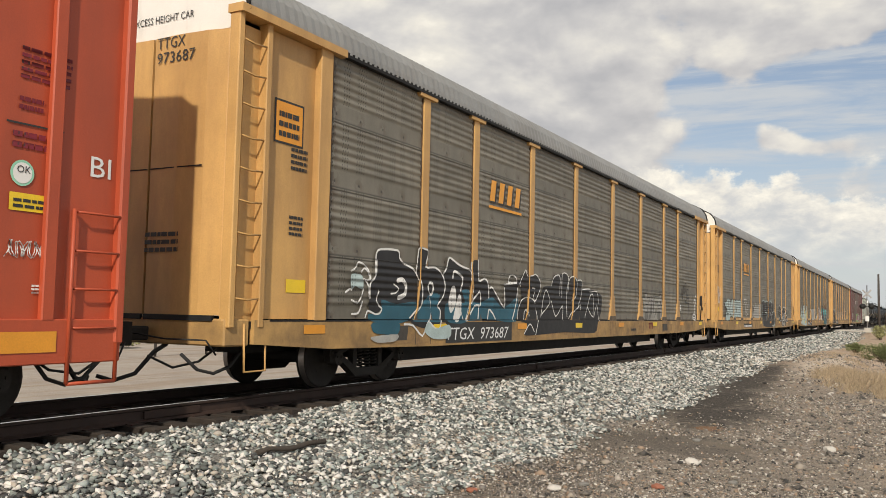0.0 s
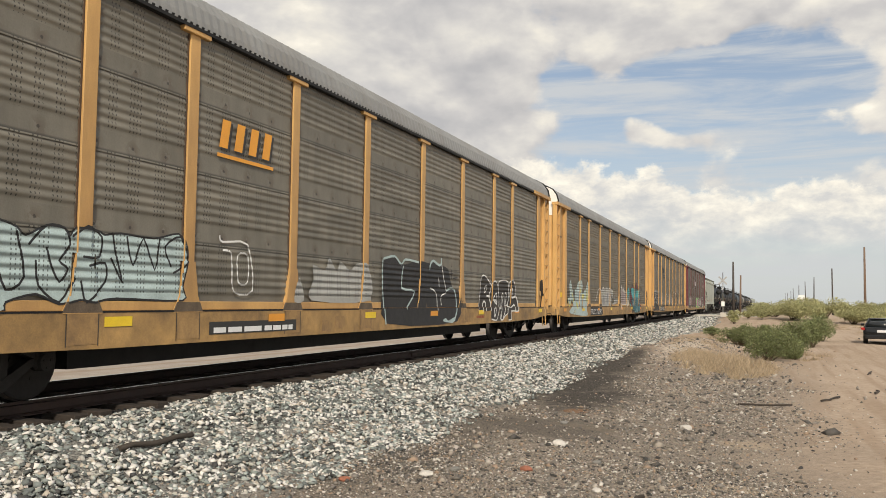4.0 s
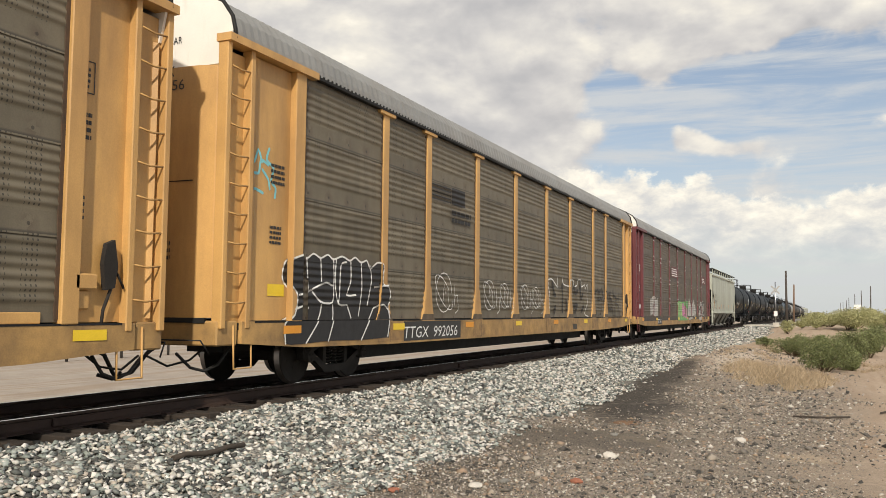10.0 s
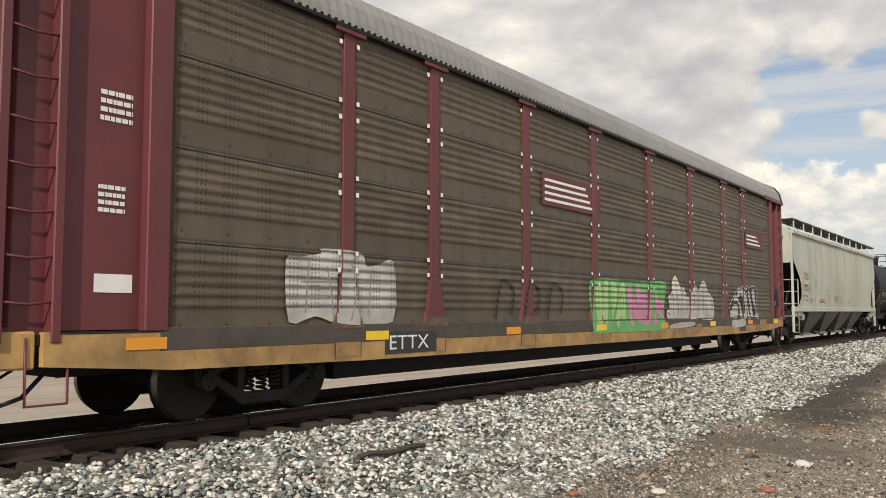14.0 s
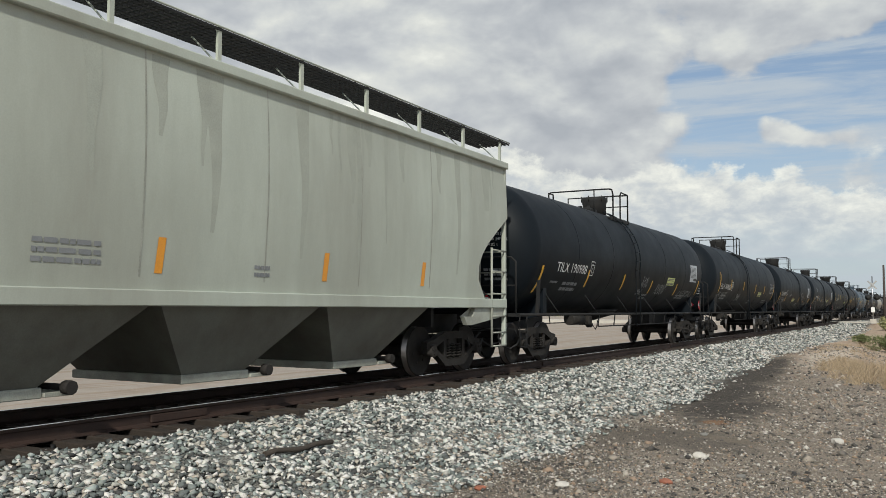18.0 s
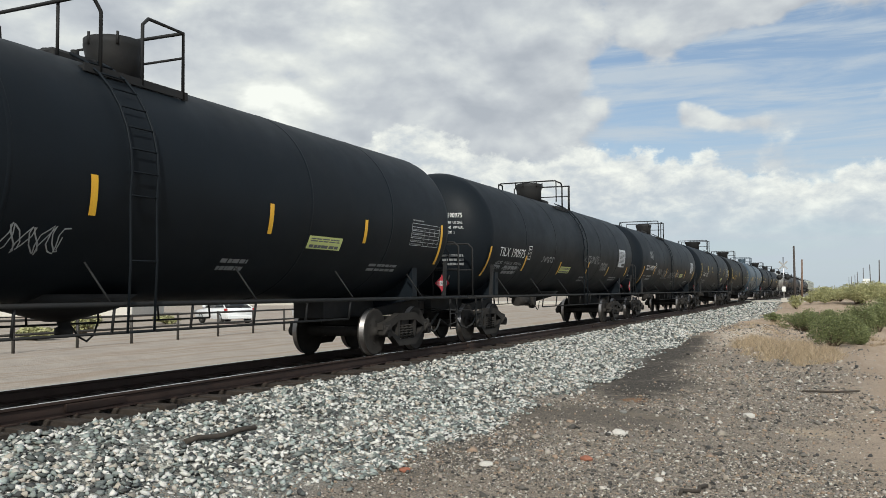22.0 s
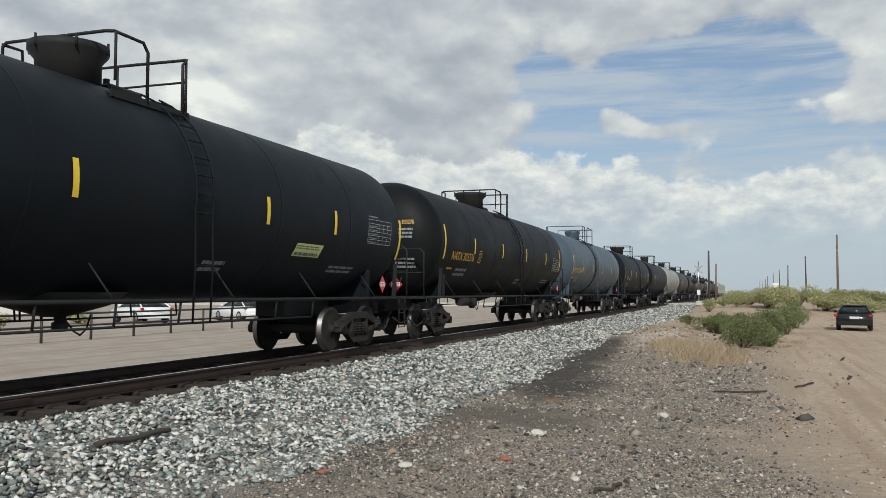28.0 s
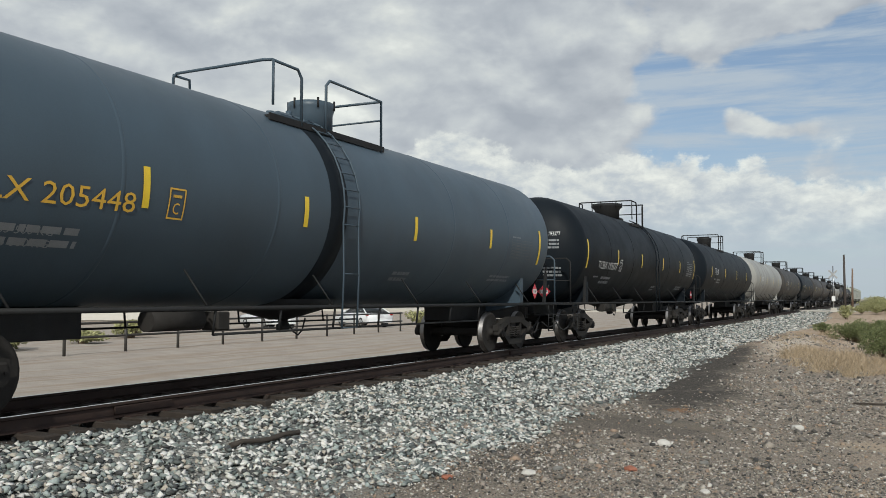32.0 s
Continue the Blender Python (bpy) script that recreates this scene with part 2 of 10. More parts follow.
# the blue-black base is raised a little to carry haze
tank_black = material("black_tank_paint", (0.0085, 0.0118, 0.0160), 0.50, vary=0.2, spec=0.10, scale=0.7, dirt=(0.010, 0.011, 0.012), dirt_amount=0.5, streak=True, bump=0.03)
tank_olive = material("olive_black_tank_paint", (0.0070, 0.0082, 0.0095), 0.50, spec=0.10, vary=0.2, scale=0.7, dirt=(0.016, 0.016, 0.016), dirt_amount=0.5, streak=True, bump=0.03)
# for tanks farther back: haze as well as dust lightens this black
tank_dust = material("dusty_tank_paint", (0.025, 0.024, 0.024), 0.6, vary=0.25, scale=0.9, dirt=(0.10, 0.085, 0.07), dirt_amount=0.7, streak=True, bump=0.03)
tank_blue = material("blue_grey_tank_paint", (0.055, 0.080, 0.105), 0.45, vary=0.10, spec=0.35, scale=0.6, dirt=(0.04, 0.05, 0.06), dirt_amount=0.5, streak=True, bump=0.03)
tank_pale = material("pale_grey_tank_paint", (0.34, 0.34, 0.32), 0.5, vary=0.12, scale=0.7, dirt=(0.12, 0.10, 0.08), dirt_amount=0.7, streak=True)
hopper_grey = material("grey_hopper_paint", (0.44, 0.475, 0.415), 0.5, vary=0.09, scale=0.7, dirt=(0.26, 0.255, 0.215), dirt_amount=0.75, streak=True, bump=0.04)
hopper_seam = material("grimy_hopper_seam", (0.36, 0.375, 0.33), 0.6, vary=0.3, scale=3, dirt=(0.20, 0.19, 0.16), dirt_amount=0.8)
# the bays' darker grey holds both grime and the shade under the body
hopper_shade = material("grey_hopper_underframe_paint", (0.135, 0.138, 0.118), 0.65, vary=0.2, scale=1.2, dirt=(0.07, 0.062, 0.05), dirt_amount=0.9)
stripe_orange = material("orange_reflector", (0.72, 0.30, 0.03), 0.4, vary=0.12, bump=0)
stripe_amber = material("amber_reflector", (0.78, 0.44, 0.03), 0.4, vary=0.12, bump=0)
stripe_yellow = material("yellow_reflector", (0.80, 0.56, 0.03), 0.4, vary=0.12, bump=0)
ink_white = material("white_stencil_paint", (0.72, 0.73, 0.73), 0.6, vary=0.1, grain=120, bump=0)
ink_grey = material("grey_stencil_paint", (0.22, 0.23, 0.24), 0.6, vary=0.2, grain=120, bump=0)
ink_silver = material("silver_spray_paint", (0.36, 0.36, 0.34), 0.5, vary=0.25, scale=3, bump=0)
ink_bright = material("bright_silver_spray_paint", (0.43, 0.42, 0.40), 0.5, vary=0.4, scale=2.2, bump=0)
sign_faded = material("faded_red_sign_paint", (0.115, 0.030, 0.034), 0.6, vary=0.25, scale=2, bump=0)
sill_patch = material("dark_touch_up_paint", (0.060, 0.052, 0.044), 0.7, vary=0.35, scale=4, bump=0.05)
sill_boot = material("grimy_foot_paint", (0.115, 0.085, 0.058), 0.7, vary=0.4, scale=5, bump=0.05)
sill_brown = material("brown_touch_up_paint", (0.36, 0.22, 0.09), 0.65, vary=0.25, scale=3, dirt=(0.10, 0.06, 0.04), dirt_amount=0.8, bump=0.05)
ink_black = material("black_stencil_paint", (0.03, 0.03, 0.03), 0.6, vary=0.2, bump=0)
ink_gold = material("gold_stencil_paint", (0.70, 0.42, 0.05), 0.5, vary=0.12, bump=0)
ink_orange = material("orange_stencil_paint", (0.75, 0.33, 0.04), 0.5, vary=0.12, bump=0)
ink_red = material("red_placard_print", (0.55, 0.04, 0.06), 0.45, vary=0.08, bump=0)
ink_rust = material("rust_red_stencil_paint", (0.30, 0.07, 0.03), 0.6, vary=0.2, bump=0)
label_lime = material("lime_label_print", (0.60, 0.66, 0.25), 0.5, vary=0.1, bump=0)
spray_teal = material("teal_spray_paint", (0.03, 0.36, 0.39), 0.5, vary=0.22, scale=2.5, bump=0)
spray_deep = material("deep_teal_spray_paint", (0.015, 0.10, 0.15), 0.5, vary=0.3, scale=2.5, bump=0)
spray_red = material("dark_red_spray_paint", (0.16, 0.012, 0.022), 0.6, vary=0.2, scale=2.5, bump=0)
spray_white = material("white_spray_paint", (0.72, 0.72, 0.70), 0.6, vary=0.2, scale=4, bump=0)
spray_pale = material("pale_blue_spray_paint", (0.40, 0.50, 0.50), 0.6, vary=0.25, scale=3, bump=0)
spray_smoke = material("faded_silver_spray_paint", (0.30, 0.29, 0.265), 0.6, vary=0.35, scale=2.5, bump=0)
spray_ash = material("ash_grey_spray_paint", (0.15, 0.145, 0.13), 0.6, vary=0.3, scale=2.5, bump=0)
spray_black = material("black_spray_paint", (0.018, 0.018, 0.02), 0.6, vary=0.3, bump=0)
spray_umber = material("umber_black_spray_paint", (0.030, 0.025, 0.022), 0.6, vary=0.35, scale=2.0, bump=0)
spray_pink = material("pink_spray_paint", (0.62, 0.20, 0.40), 0.6, vary=0.2, bump=0)
spray_green = material("green_spray_paint", (0.13, 0.38, 0.13), 0.6, vary=0.25, bump=0)
spray_cyan = material("cyan_chalk", (0.20, 0.55, 0.62), 0.7, vary=0.2, bump=0)


def on_siding(m):
    """Paint over the ribbed, pierced siding: the ribs and rows of holes show through."""
    n, l = links_of(m)
    b = n["Principled BSDF"]
    co = n.new("ShaderNodeTexCoord")
    sp = n.new("ShaderNodeSeparateXYZ")
    l.new(co.outputs["Object"], sp.inputs[0])

    def mth(op, a, c=0.0):
        x = n.new("ShaderNodeMath")
        x.operation = op
        for i, v in enumerate((a, c)):
            if isinstance(v, (int, float)):
                x.inputs[i].default_value = v
            else:
                l.new(v, x.inputs[i])
        return x.outputs[0]

    y, z = sp.outputs[1], sp.outputs[2]
    row = mth("FRACT", mth("DIVIDE", z, 0.993))
    ribbed = mth("MULTIPLY", mth("GREATER_THAN", row, 0.27), mth("GREATER_THAN", z, 1.09))
    wave = mth("MULTIPLY", mth("COSINE", mth("MULTIPLY", mth("SUBTRACT", row, 0.28), 2 * math.pi / 0.1167)), ribbed)
    bp = n.new("ShaderNodeBump")
    bp.inputs["Strength"].default_value, bp.inputs["Distance"].default_value = 0.9, 0.013
    l.new(mth("MULTIPLY", wave, -1.0), bp.inputs["Height"])
    l.new(bp.outputs[0], b.inputs["Normal"])
    group = mth("MULTIPLY", mth("LESS_THAN", mth("FRACT", mth("MULTIPLY", y, 2.6)), 0.5), ribbed)
    fy = mth("ABSOLUTE", mth("SUBTRACT", mth("FRACT", mth("MULTIPLY", y, 16.0)), 0.5))
    fz = mth("ABSOLUTE", mth("SUBTRACT", mth("FRACT", mth("MULTIPLY", z, 19.0)), 0.5))
    hole = mth("MULTIPLY", mth("MULTIPLY", mth("LESS_THAN", fy, 0.15), mth("LESS_THAN", fz, 0.24)), group)
    seam = mth("MULTIPLY", mth("LESS_THAN", row, 0.02), mth("GREATER_THAN", z, 1.2))
    x = n.new("ShaderNodeMix")
    x.data_type = "RGBA"
    l.new(mth("MULTIPLY", mth("MAXIMUM", hole, seam), 0.75), x.inputs[0])
    l.new(b.inputs["Base Color"].links[0].from_socket, x.inputs[6])
    x.inputs[7].default_value = (0.02, 0.02, 0.02, 1)
    l.new(x.outputs[2], b.inputs["Base Color"])


seam_rust = material("rusty_joint_strip", (0.060, 0.040, 0.028), 0.75, vary=0.4, scale=5, dirt=(0.11, 0.06, 0.03), dirt_amount=0.8)
ink_tag = material("chalky_tag_paint", (0.33, 0.345, 0.35), 0.7, vary=0.3, grain=90, bump=0)
ink_pale = material("weathered_white_print", (0.50, 0.53, 0.56), 0.6, vary=0.12, grain=120, bump=0)
ink_dim = material("faded_grey_print", (0.12, 0.13, 0.14), 0.6, vary=0.2, grain=120, bump=0)
hopper_streak = material("hopper_run_off_stain", (0.355, 0.375, 0.325), 0.6, vary=0.15, scale=2.0, bump=0)
board_dark = material("sooty_board_paint", (0.075, 0.062, 0.052), 0.7, vary=0.3, scale=2.0, dirt=(0.03, 0.026, 0.024), dirt_amount=0.6)
spray_lemon = material("lemon_spray_paint", (0.56, 0.53, 0.16), 0.6, vary=0.2, scale=3, bump=0)
spray_lime = material("lime_spray_paint", (0.36, 0.52, 0.22), 0.6, vary=0.2, scale=3, bump=0)
spray_mauve = material("mauve_spray_paint", (0.33, 0.27, 0.26), 0.6, vary=0.25, scale=3, bump=0)
spray_dusk = material("dusky_teal_spray_paint", (0.012, 0.125, 0.16), 0.55, vary=0.25, scale=2.5, bump=0)
spray_cream = material("cream_spray_paint", (0.66, 0.60, 0.50), 0.6, vary=0.25, scale=4, bump=0)
for paint in (spray_smoke, spray_ash, ink_silver, ink_bright, spray_teal, spray_deep, spray_red, spray_white, spray_pale, spray_black, spray_umber, spray_pink, spray_green, spray_lemon, spray_lime, spray_mauve, spray_dusk, spray_cream):
    on_siding(paint)
pole_wood = material("weathered_pole_wood", (0.16, 0.105, 0.075), 0.85, vary=0.25, scale=2, bump=0.4)
pole_dark = material("creosoted_pole_wood", (0.06, 0.05, 0.045), 0.85, vary=0.25, scale=2, bump=0.4)
concrete = material("pale_concrete", (0.48, 0.45, 0.40), 0.85, vary=0.1, scale=1)
sign_white = material("white_sign_sheet", (0.78, 0.78, 0.76), 0.4, vary=0.04, bump=0)
sign_green = material("mint_green_print", (0.30, 0.62, 0.45), 0.5, vary=0.05, bump=0)
signal_black = material("black_signal_metal", (0.02, 0.02, 0.02), 0.5, bump=0)
car_black = material("black_car_paint", (0.012, 0.013, 0.015), 0.18, vary=0.05, bump=0)
car_white = material("white_car_paint", (0.72, 0.73, 0.74), 0.22, vary=0.03, bump=0)
car_glass = material("tinted_car_glass", (0.015, 0.018, 0.02), 0.06, vary=0.05, bump=0)
tyre_rubber = material("tyre_rubber", (0.02, 0.02, 0.02), 0.85, bump=0.1)
rim_metal = material("alloy_rim", (0.45, 0.45, 0.46), 0.3, 1.0, bump=0)
lamp_red = material("red_lamp_lens", (0.35, 0.02, 0.02), 0.2, bump=0)
plate_pale = material("pale_plate", (0.6, 0.6, 0.62), 0.4, bump=0)
leaf_green = material("creosote_leaf", (0.165, 0.19, 0.075), 0.65, vary=0.25, island=0.5, bump=0)
# distance haze is mixed into this pale yellow-green leaf colour
leaf_olive = material("dusty_shrub_leaf", (0.35, 0.345, 0.165), 0.7, vary=0.2, island=0.45, bump=0)
twig_brown = material("shrub_twig", (0.12, 0.085, 0.055), 0.85, bump=0.2)
grass_dry = material("dry_grass", (0.40, 0.31, 0.205), 0.8, vary=0.15, island=0.4, bump=0)
stick_wood = material("charred_stick", (0.05, 0.04, 0.032), 0.9, bump=0.4)
roof_block = material("pale_building_wall", (0.55, 0.52, 0.47), 0.8, vary=0.06)
roof_tin = material("grey_tin_roof", (0.36, 0.36, 0.37), 0.5, 0.3)
fence_steel = material("dark_fence_pipe", (0.05, 0.045, 0.04), 0.6, 0.3)


def screen_material(name, color):
    """Galvanised perforated siding: rows of small holes, water stains, one tone a panel."""
    m = material(name, color, 0.55, 0.25, vary=0.16, scale=1.6, dirt=tuple(c * 0.55 for c in color), dirt_amount=0.6, streak=True, obrand=0.13)
    n, l = links_of(m)
    b = n["Principled BSDF"]
    old = b.inputs["Base Color"].links[0].from_socket
    co = n.new("ShaderNodeTexCoord")
    sp = n.new("ShaderNodeSeparateXYZ")
    l.new(co.outputs["Object"], sp.inputs[0])

    def mth(op, a, c=0.0):
        x = n.new("ShaderNodeMath")
        x.operation = op
        for i, v in enumerate((a, c)):
            if isinstance(v, (int, float)):
                x.inputs[i].default_value = v
            else:
                l.new(v, x.inputs[i])
        return x.outputs[0]

    y, z = sp.outputs[1], sp.outputs[2]
    row = mth("FRACT", mth("DIVIDE", z, 0.993))
    group = mth("MULTIPLY", mth("LESS_THAN", mth("FRACT", mth("MULTIPLY", mth("ADD", y, mth("MULTIPLY", mth("SINE", mth("MULTIPLY", y, 3.1)), 0.1)), 2.6)), 0.5), mth("GREATER_THAN", row, 0.27))
    fy = mth("ABSOLUTE", mth("SUBTRACT", mth("FRACT", mth("MULTIPLY", y, 16.0)), 0.5))
    fz = mth("ABSOLUTE", mth("SUBTRACT", mth("FRACT", mth("MULTIPLY", z, 19.0)), 0.5))
    hole = mth("MULTIPLY", mth("MULTIPLY", mth("LESS_THAN", fy, 0.15), mth("LESS_THAN", fz, 0.24)), group)
    # bolt heads along each lap, in a halo of rust
    by = mth("DIVIDE", mth("SUBTRACT", mth("FRACT", mth("MULTIPLY", mth("ADD", y, 0.15), 1.6)), 0.5), 1.6)
    bz = mth("MULTIPLY", mth("SUBTRACT", row, 0.10), 0.993)
    far_off = mth("SQRT", mth("ADD", mth("MULTIPLY", by, by), mth("MULTIPLY", bz, bz)))
    bolt = mth("LESS_THAN", far_off, 0.021)
    halo = n.new("ShaderNodeMapRange")
    halo.inputs["From Min"].default_value, halo.inputs["From Max"].default_value = 0.15, 0.015
    l.new(far_off, halo.inputs["Value"])
    edge = n.new("ShaderNodeMapRange")
    edge.inputs["From Min"].default_value, edge.inputs["From Max"].default_value = 0.26, 0.08
    l.new(y, edge.inputs["Value"])
    blot = n.new("ShaderNodeTexNoise")
    blot.inputs["Scale"].default_value, blot.inputs["Detail"].default_value = 7.0, 6
    l.new(co.outputs["Object"], blot.inputs["Vector"])
    rust = mth("MULTIPLY", mth("MAXIMUM", mth("MULTIPLY", halo.outputs[0], 0.7), edge.outputs[0]), mth("GREATER_THAN", blot.outputs[0], 0.47))
    x0 = n.new("ShaderNodeMix")
    x0.data_type = "RGBA"
    l.new(mth("MULTIPLY", rust, 0.72), x0.inputs[0])
    l.new(old, x0.inputs[6])
    x0.inputs[7].default_value = (0.085, 0.055, 0.038, 1)
    old = x0.outputs[2]
    lap = n.new("ShaderNodeMapRange")
    lap.inputs["From Min"].default_value, lap.inputs["From Max"].default_value = 0.035, 0.012
    l.new(row, lap.inputs["Value"])
    soil = n.new("ShaderNodeTexNoise")
    soil.inputs["Scale"].default_value, soil.inputs["Detail"].default_value = 1.0, 7
    mp = n.new("ShaderNodeMapping")
    mp.inputs["Scale"].default_value = (1, 0.55, 3.2)
    l.new(co.outputs["Object"], mp.inputs[0])
    l.new(mp.outputs[0], soil.inputs["Vector"])
    x1 = n.new("ShaderNodeMix")
    x1.data_type = "RGBA"
    pale = n.new("ShaderNodeMapRange")
    pale.inputs["From Min"].default_value, pale.inputs["From Max"].default_value, pale.inputs["To Max"].default_value = 0.47, 0.72, 0.5
    l.new(soil.outputs[0], pale.inputs["Value"])
    l.new(mth("MULTIPLY", pale.outputs[0], mth("GREATER_THAN", row, 0.25)), x1.inputs[0])
    l.new(old, x1.inputs[6])
    x1.inputs[7].default_value = (*[min(1, c * 1.75) for c in color], 1)
    old = x1.outputs[2]
    hole = mth("MAXIMUM", mth("MAXIMUM", hole, mth("MULTIPLY", bolt, 0.8)), mth("MULTIPLY", lap.outputs[0], 0.75))
    x = n.new("ShaderNodeMix")
    x.data_type = "RGBA"
    l.new(mth("MULTIPLY", hole, 0.8), x.inputs[0])
    l.new(old, x.inputs[6])
    x.inputs[7].default_value = (0.02, 0.02, 0.02, 1)
    l.new(x.outputs[2], b.inputs["Base Color"])
    return m


screen_grey = screen_material("perforated_grey_screen", (0.192, 0.178, 0.146))
screen_olive = screen_material("perforated_olive_screen", (0.158, 0.136, 0.098))
screen_brown = screen_material("perforated_brown_screen", (0.110, 0.089, 0.066))


def stone_material(name, tones, rough=0.85):
    m = bpy.data.materials.new(name)
    m.use_nodes = True
    n, l = links_of(m)
    b = n["Principled BSDF"]
    g = n.new("ShaderNodeNewGeometry")
    r = n.new("ShaderNodeValToRGB")
    r.color_ramp.interpolation = "CONSTANT"
    els = r.color_ramp.elements
    while len(els) < len(tones):
        els.new(0.5)
    for i, (e, c) in enumerate(zip(els, tones)):
        e.position, e.color = i / len(tones), (*c, 1)
    l.new(g.outputs["Random Per Island"], r.inputs[0])
    co = n.new("ShaderNodeTexCoord")
    t = n.new("ShaderNodeTexNoise")
    t.inputs["Scale"].default_value, t.inputs["Detail"].default_value = 45, 4
    l.new(co.outputs["Object"], t.inputs["Vector"])
    x = n.new("ShaderNodeMix")
    x.data_type, x.blend_type = "RGBA", "MULTIPLY"
    x.inputs[0].default_value = 0.5
    l.new(r.outputs[0], x.inputs[6])
    l.new(t.outputs["Color"], x.inputs[7])
    x2 = n.new("ShaderNodeMix")
    x2.data_type, x2.blend_type = "RGBA", "MIX"
    x2.inputs[0].default_value = 0.55
    l.new(x.outputs[2], x2.inputs[6])
    l.new(r.outputs[0], x2.inputs[7])
    l.new(x2.outputs[2], b.inputs["Base Color"])
    b.inputs["Roughness"].default_value = rough
    return m


ballast_stone = stone_material("crushed_ballast_stone", [(0.58, 0.57, 0.54), (0.20, 0.22, 0.21), (0.66, 0.64, 0.60), (0.10, 0.11, 0.105), (0.42, 0.41, 0.37),
                                                        (0.25, 0.28, 0.26), (0.74, 0.72, 0.68), (0.14, 0.155, 0.15), (0.46, 0.41, 0.35), (0.06, 0.06, 0.06), (0.36, 0.40, 0.38)])
gravel_stone = stone_material("scattered_gravel_stone", [(0.34, 0.295, 0.245), (0.17, 0.152, 0.132), (0.44, 0.40, 0.35), (0.25, 0.222, 0.19), (0.085, 0.078, 0.07), (0.34, 0.25, 0.18), (0.21, 0.19, 0.17), (0.13, 0.118, 0.105), (0.60, 0.56, 0.51), (0.05, 0.047, 0.045)])
material("pale_rock", (0.52, 0.49, 0.45), 0.85, vary=0.2, scale=8, bump=0.4)
material("brick_red_rock", (0.30, 0.115, 0.07), 0.85, vary=0.2, scale=8, bump=0.4)
material("grey_rock", (0.20, 0.195, 0.18), 0.85, vary=0.2, scale=8, bump=0.4)

# ---- building helpers ----


def part(name, bm, mat, parent=None, label="", smooth=False):
    """Links a bmesh as ONE mesh object, under a thing or a part."""
    me = bpy.data.meshes.new(name)
    bm.to_mesh(me)
    bm.free()
    for m in mat if isinstance(mat, (list, tuple)) else [mat]:
        me.materials.append(m)
    if smooth:
        me.polygons.foreach_set("use_smooth", [True] * len(me.polygons))
    ob = new(name, me)
    ob.parent = parent
    if label:
        ob["label"] = label
    return ob


def again(ob, parent, m):
    """Another object on the same mesh, as a part of parent at the pose m."""
    c = new(ob.name.split(".")[0], ob.data)
    c.parent, c.matrix_basis = parent, m
    if "label" in ob:
        c["label"] = ob["label"]
    return c


def thing(name, m, label, category, group="", kind=""):
    e = new(name)
    e.empty_display_size = 0.3
    e.matrix_basis = m
    return tagged(e, label, category, group, kind)


def box(bm, x0, x1, y0, y1, z0, z1, bevel=0.0, mat=0):
    vs = [bm.verts.new((x, y, z)) for x in (x0, x1) for y in (y0, y1) for z in (z0, z1)]
    fs = []
    for f in ((0, 1, 3, 2), (4, 6, 7, 5), (0, 4, 5, 1), (2, 3, 7, 6), (0, 2, 6, 4), (1, 5, 7, 3)):
        fs.append(bm.faces.new([vs[i] for i in f]))
        fs[-1].material_index = mat
    if bevel:
        es = list({e for f in fs for e in f.edges})
        bmesh.ops.bevel(bm, geom=es, offset=bevel, segments=1, affect="EDGES")
    return bm


def solid(poly, axis, a, b, bm=None):
    """A flat outline pushed from a to b along an axis; the outline's two numbers are the other axes in order."""
    bm = bm or bmesh.new()

    def at(p, t):
        return {"x": (t, p[0], p[1]), "y": (p[0], t, p[1]), "z": (p[0], p[1], t)}[axis]

    va = [bm.verts.new(at(p, a)) for p in poly]
    vb = [bm.verts.new(at(p, b)) for p in poly]
    faces = [bm.faces.new(va), bm.faces.new(vb[::-1])]
    for i in range(len(poly)):
        j = (i + 1) % len(poly)
        faces.append(bm.faces.new((va[i], vb[i], vb[j], va[j])))
    bmesh.ops.recalc_face_normals(bm, faces=faces)
    return bm


def rod(bm, p, q, r, seg=8, r2=None, mat=0):
    p, q = Vector(p), Vector(q)
    d = (q - p).normalized()
    u = d.orthogonal().normalized()
    v = d.cross(u)
    rings = []
    for c, rr in ((p, r), (q, r if r2 is None else r2)):
        rings.append([bm.verts.new(c + (u * math.cos(a) + v * math.sin(a)) * rr) for a in (2 * math.pi * k / seg for k in range(seg))])
    for k in range(seg):
        f = bm.faces.new((rings[0][k], rings[0][(k + 1) % seg], rings[1][(k + 1) % seg], rings[1][k]))
        f.material_index, f.smooth = mat, True
    for ring in (rings[0][::-1], rings[1]):
        bm.faces.new(ring).material_index = mat
    return bm


def pipe(bm, pts, r, seg=6):
    """A bent pipe through points, mitred at the bends."""
    pts = [Vector(p) for p in pts]
    rings = []
    for i, p in enumerate(pts):
        d = ((pts[min(i + 1, len(pts) - 1)] - p).normalized() + (p - pts[max(i - 1, 0)]).normalized()).normalized()
        ref = Vector((0, 0, 1)) if abs(d.z) < 0.9 else Vector((1, 0, 0))
        u = d.cross(ref).normalized()
        v = u.cross(d)
        rings.append([bm.verts.new(p + (u * math.cos(a) + v * math.sin(a)) * r) for a in (2 * math.pi * k / seg for k in range(seg))])
    for a, b in zip(rings, rings[1:]):
        best = min(range(seg), key=lambda s: sum((a[k].co - b[(k + s) % seg].co).length_squared for k in range(seg)))
        for k in range(seg):
            f = bm.faces.new((a[k], a[(k + 1) % seg], b[(k + 1 + best) % seg], b[(k + best) % seg]))
            f.smooth = True
    bm.faces.new(rings[0][::-1]), bm.faces.new(rings[-1])
    return bm


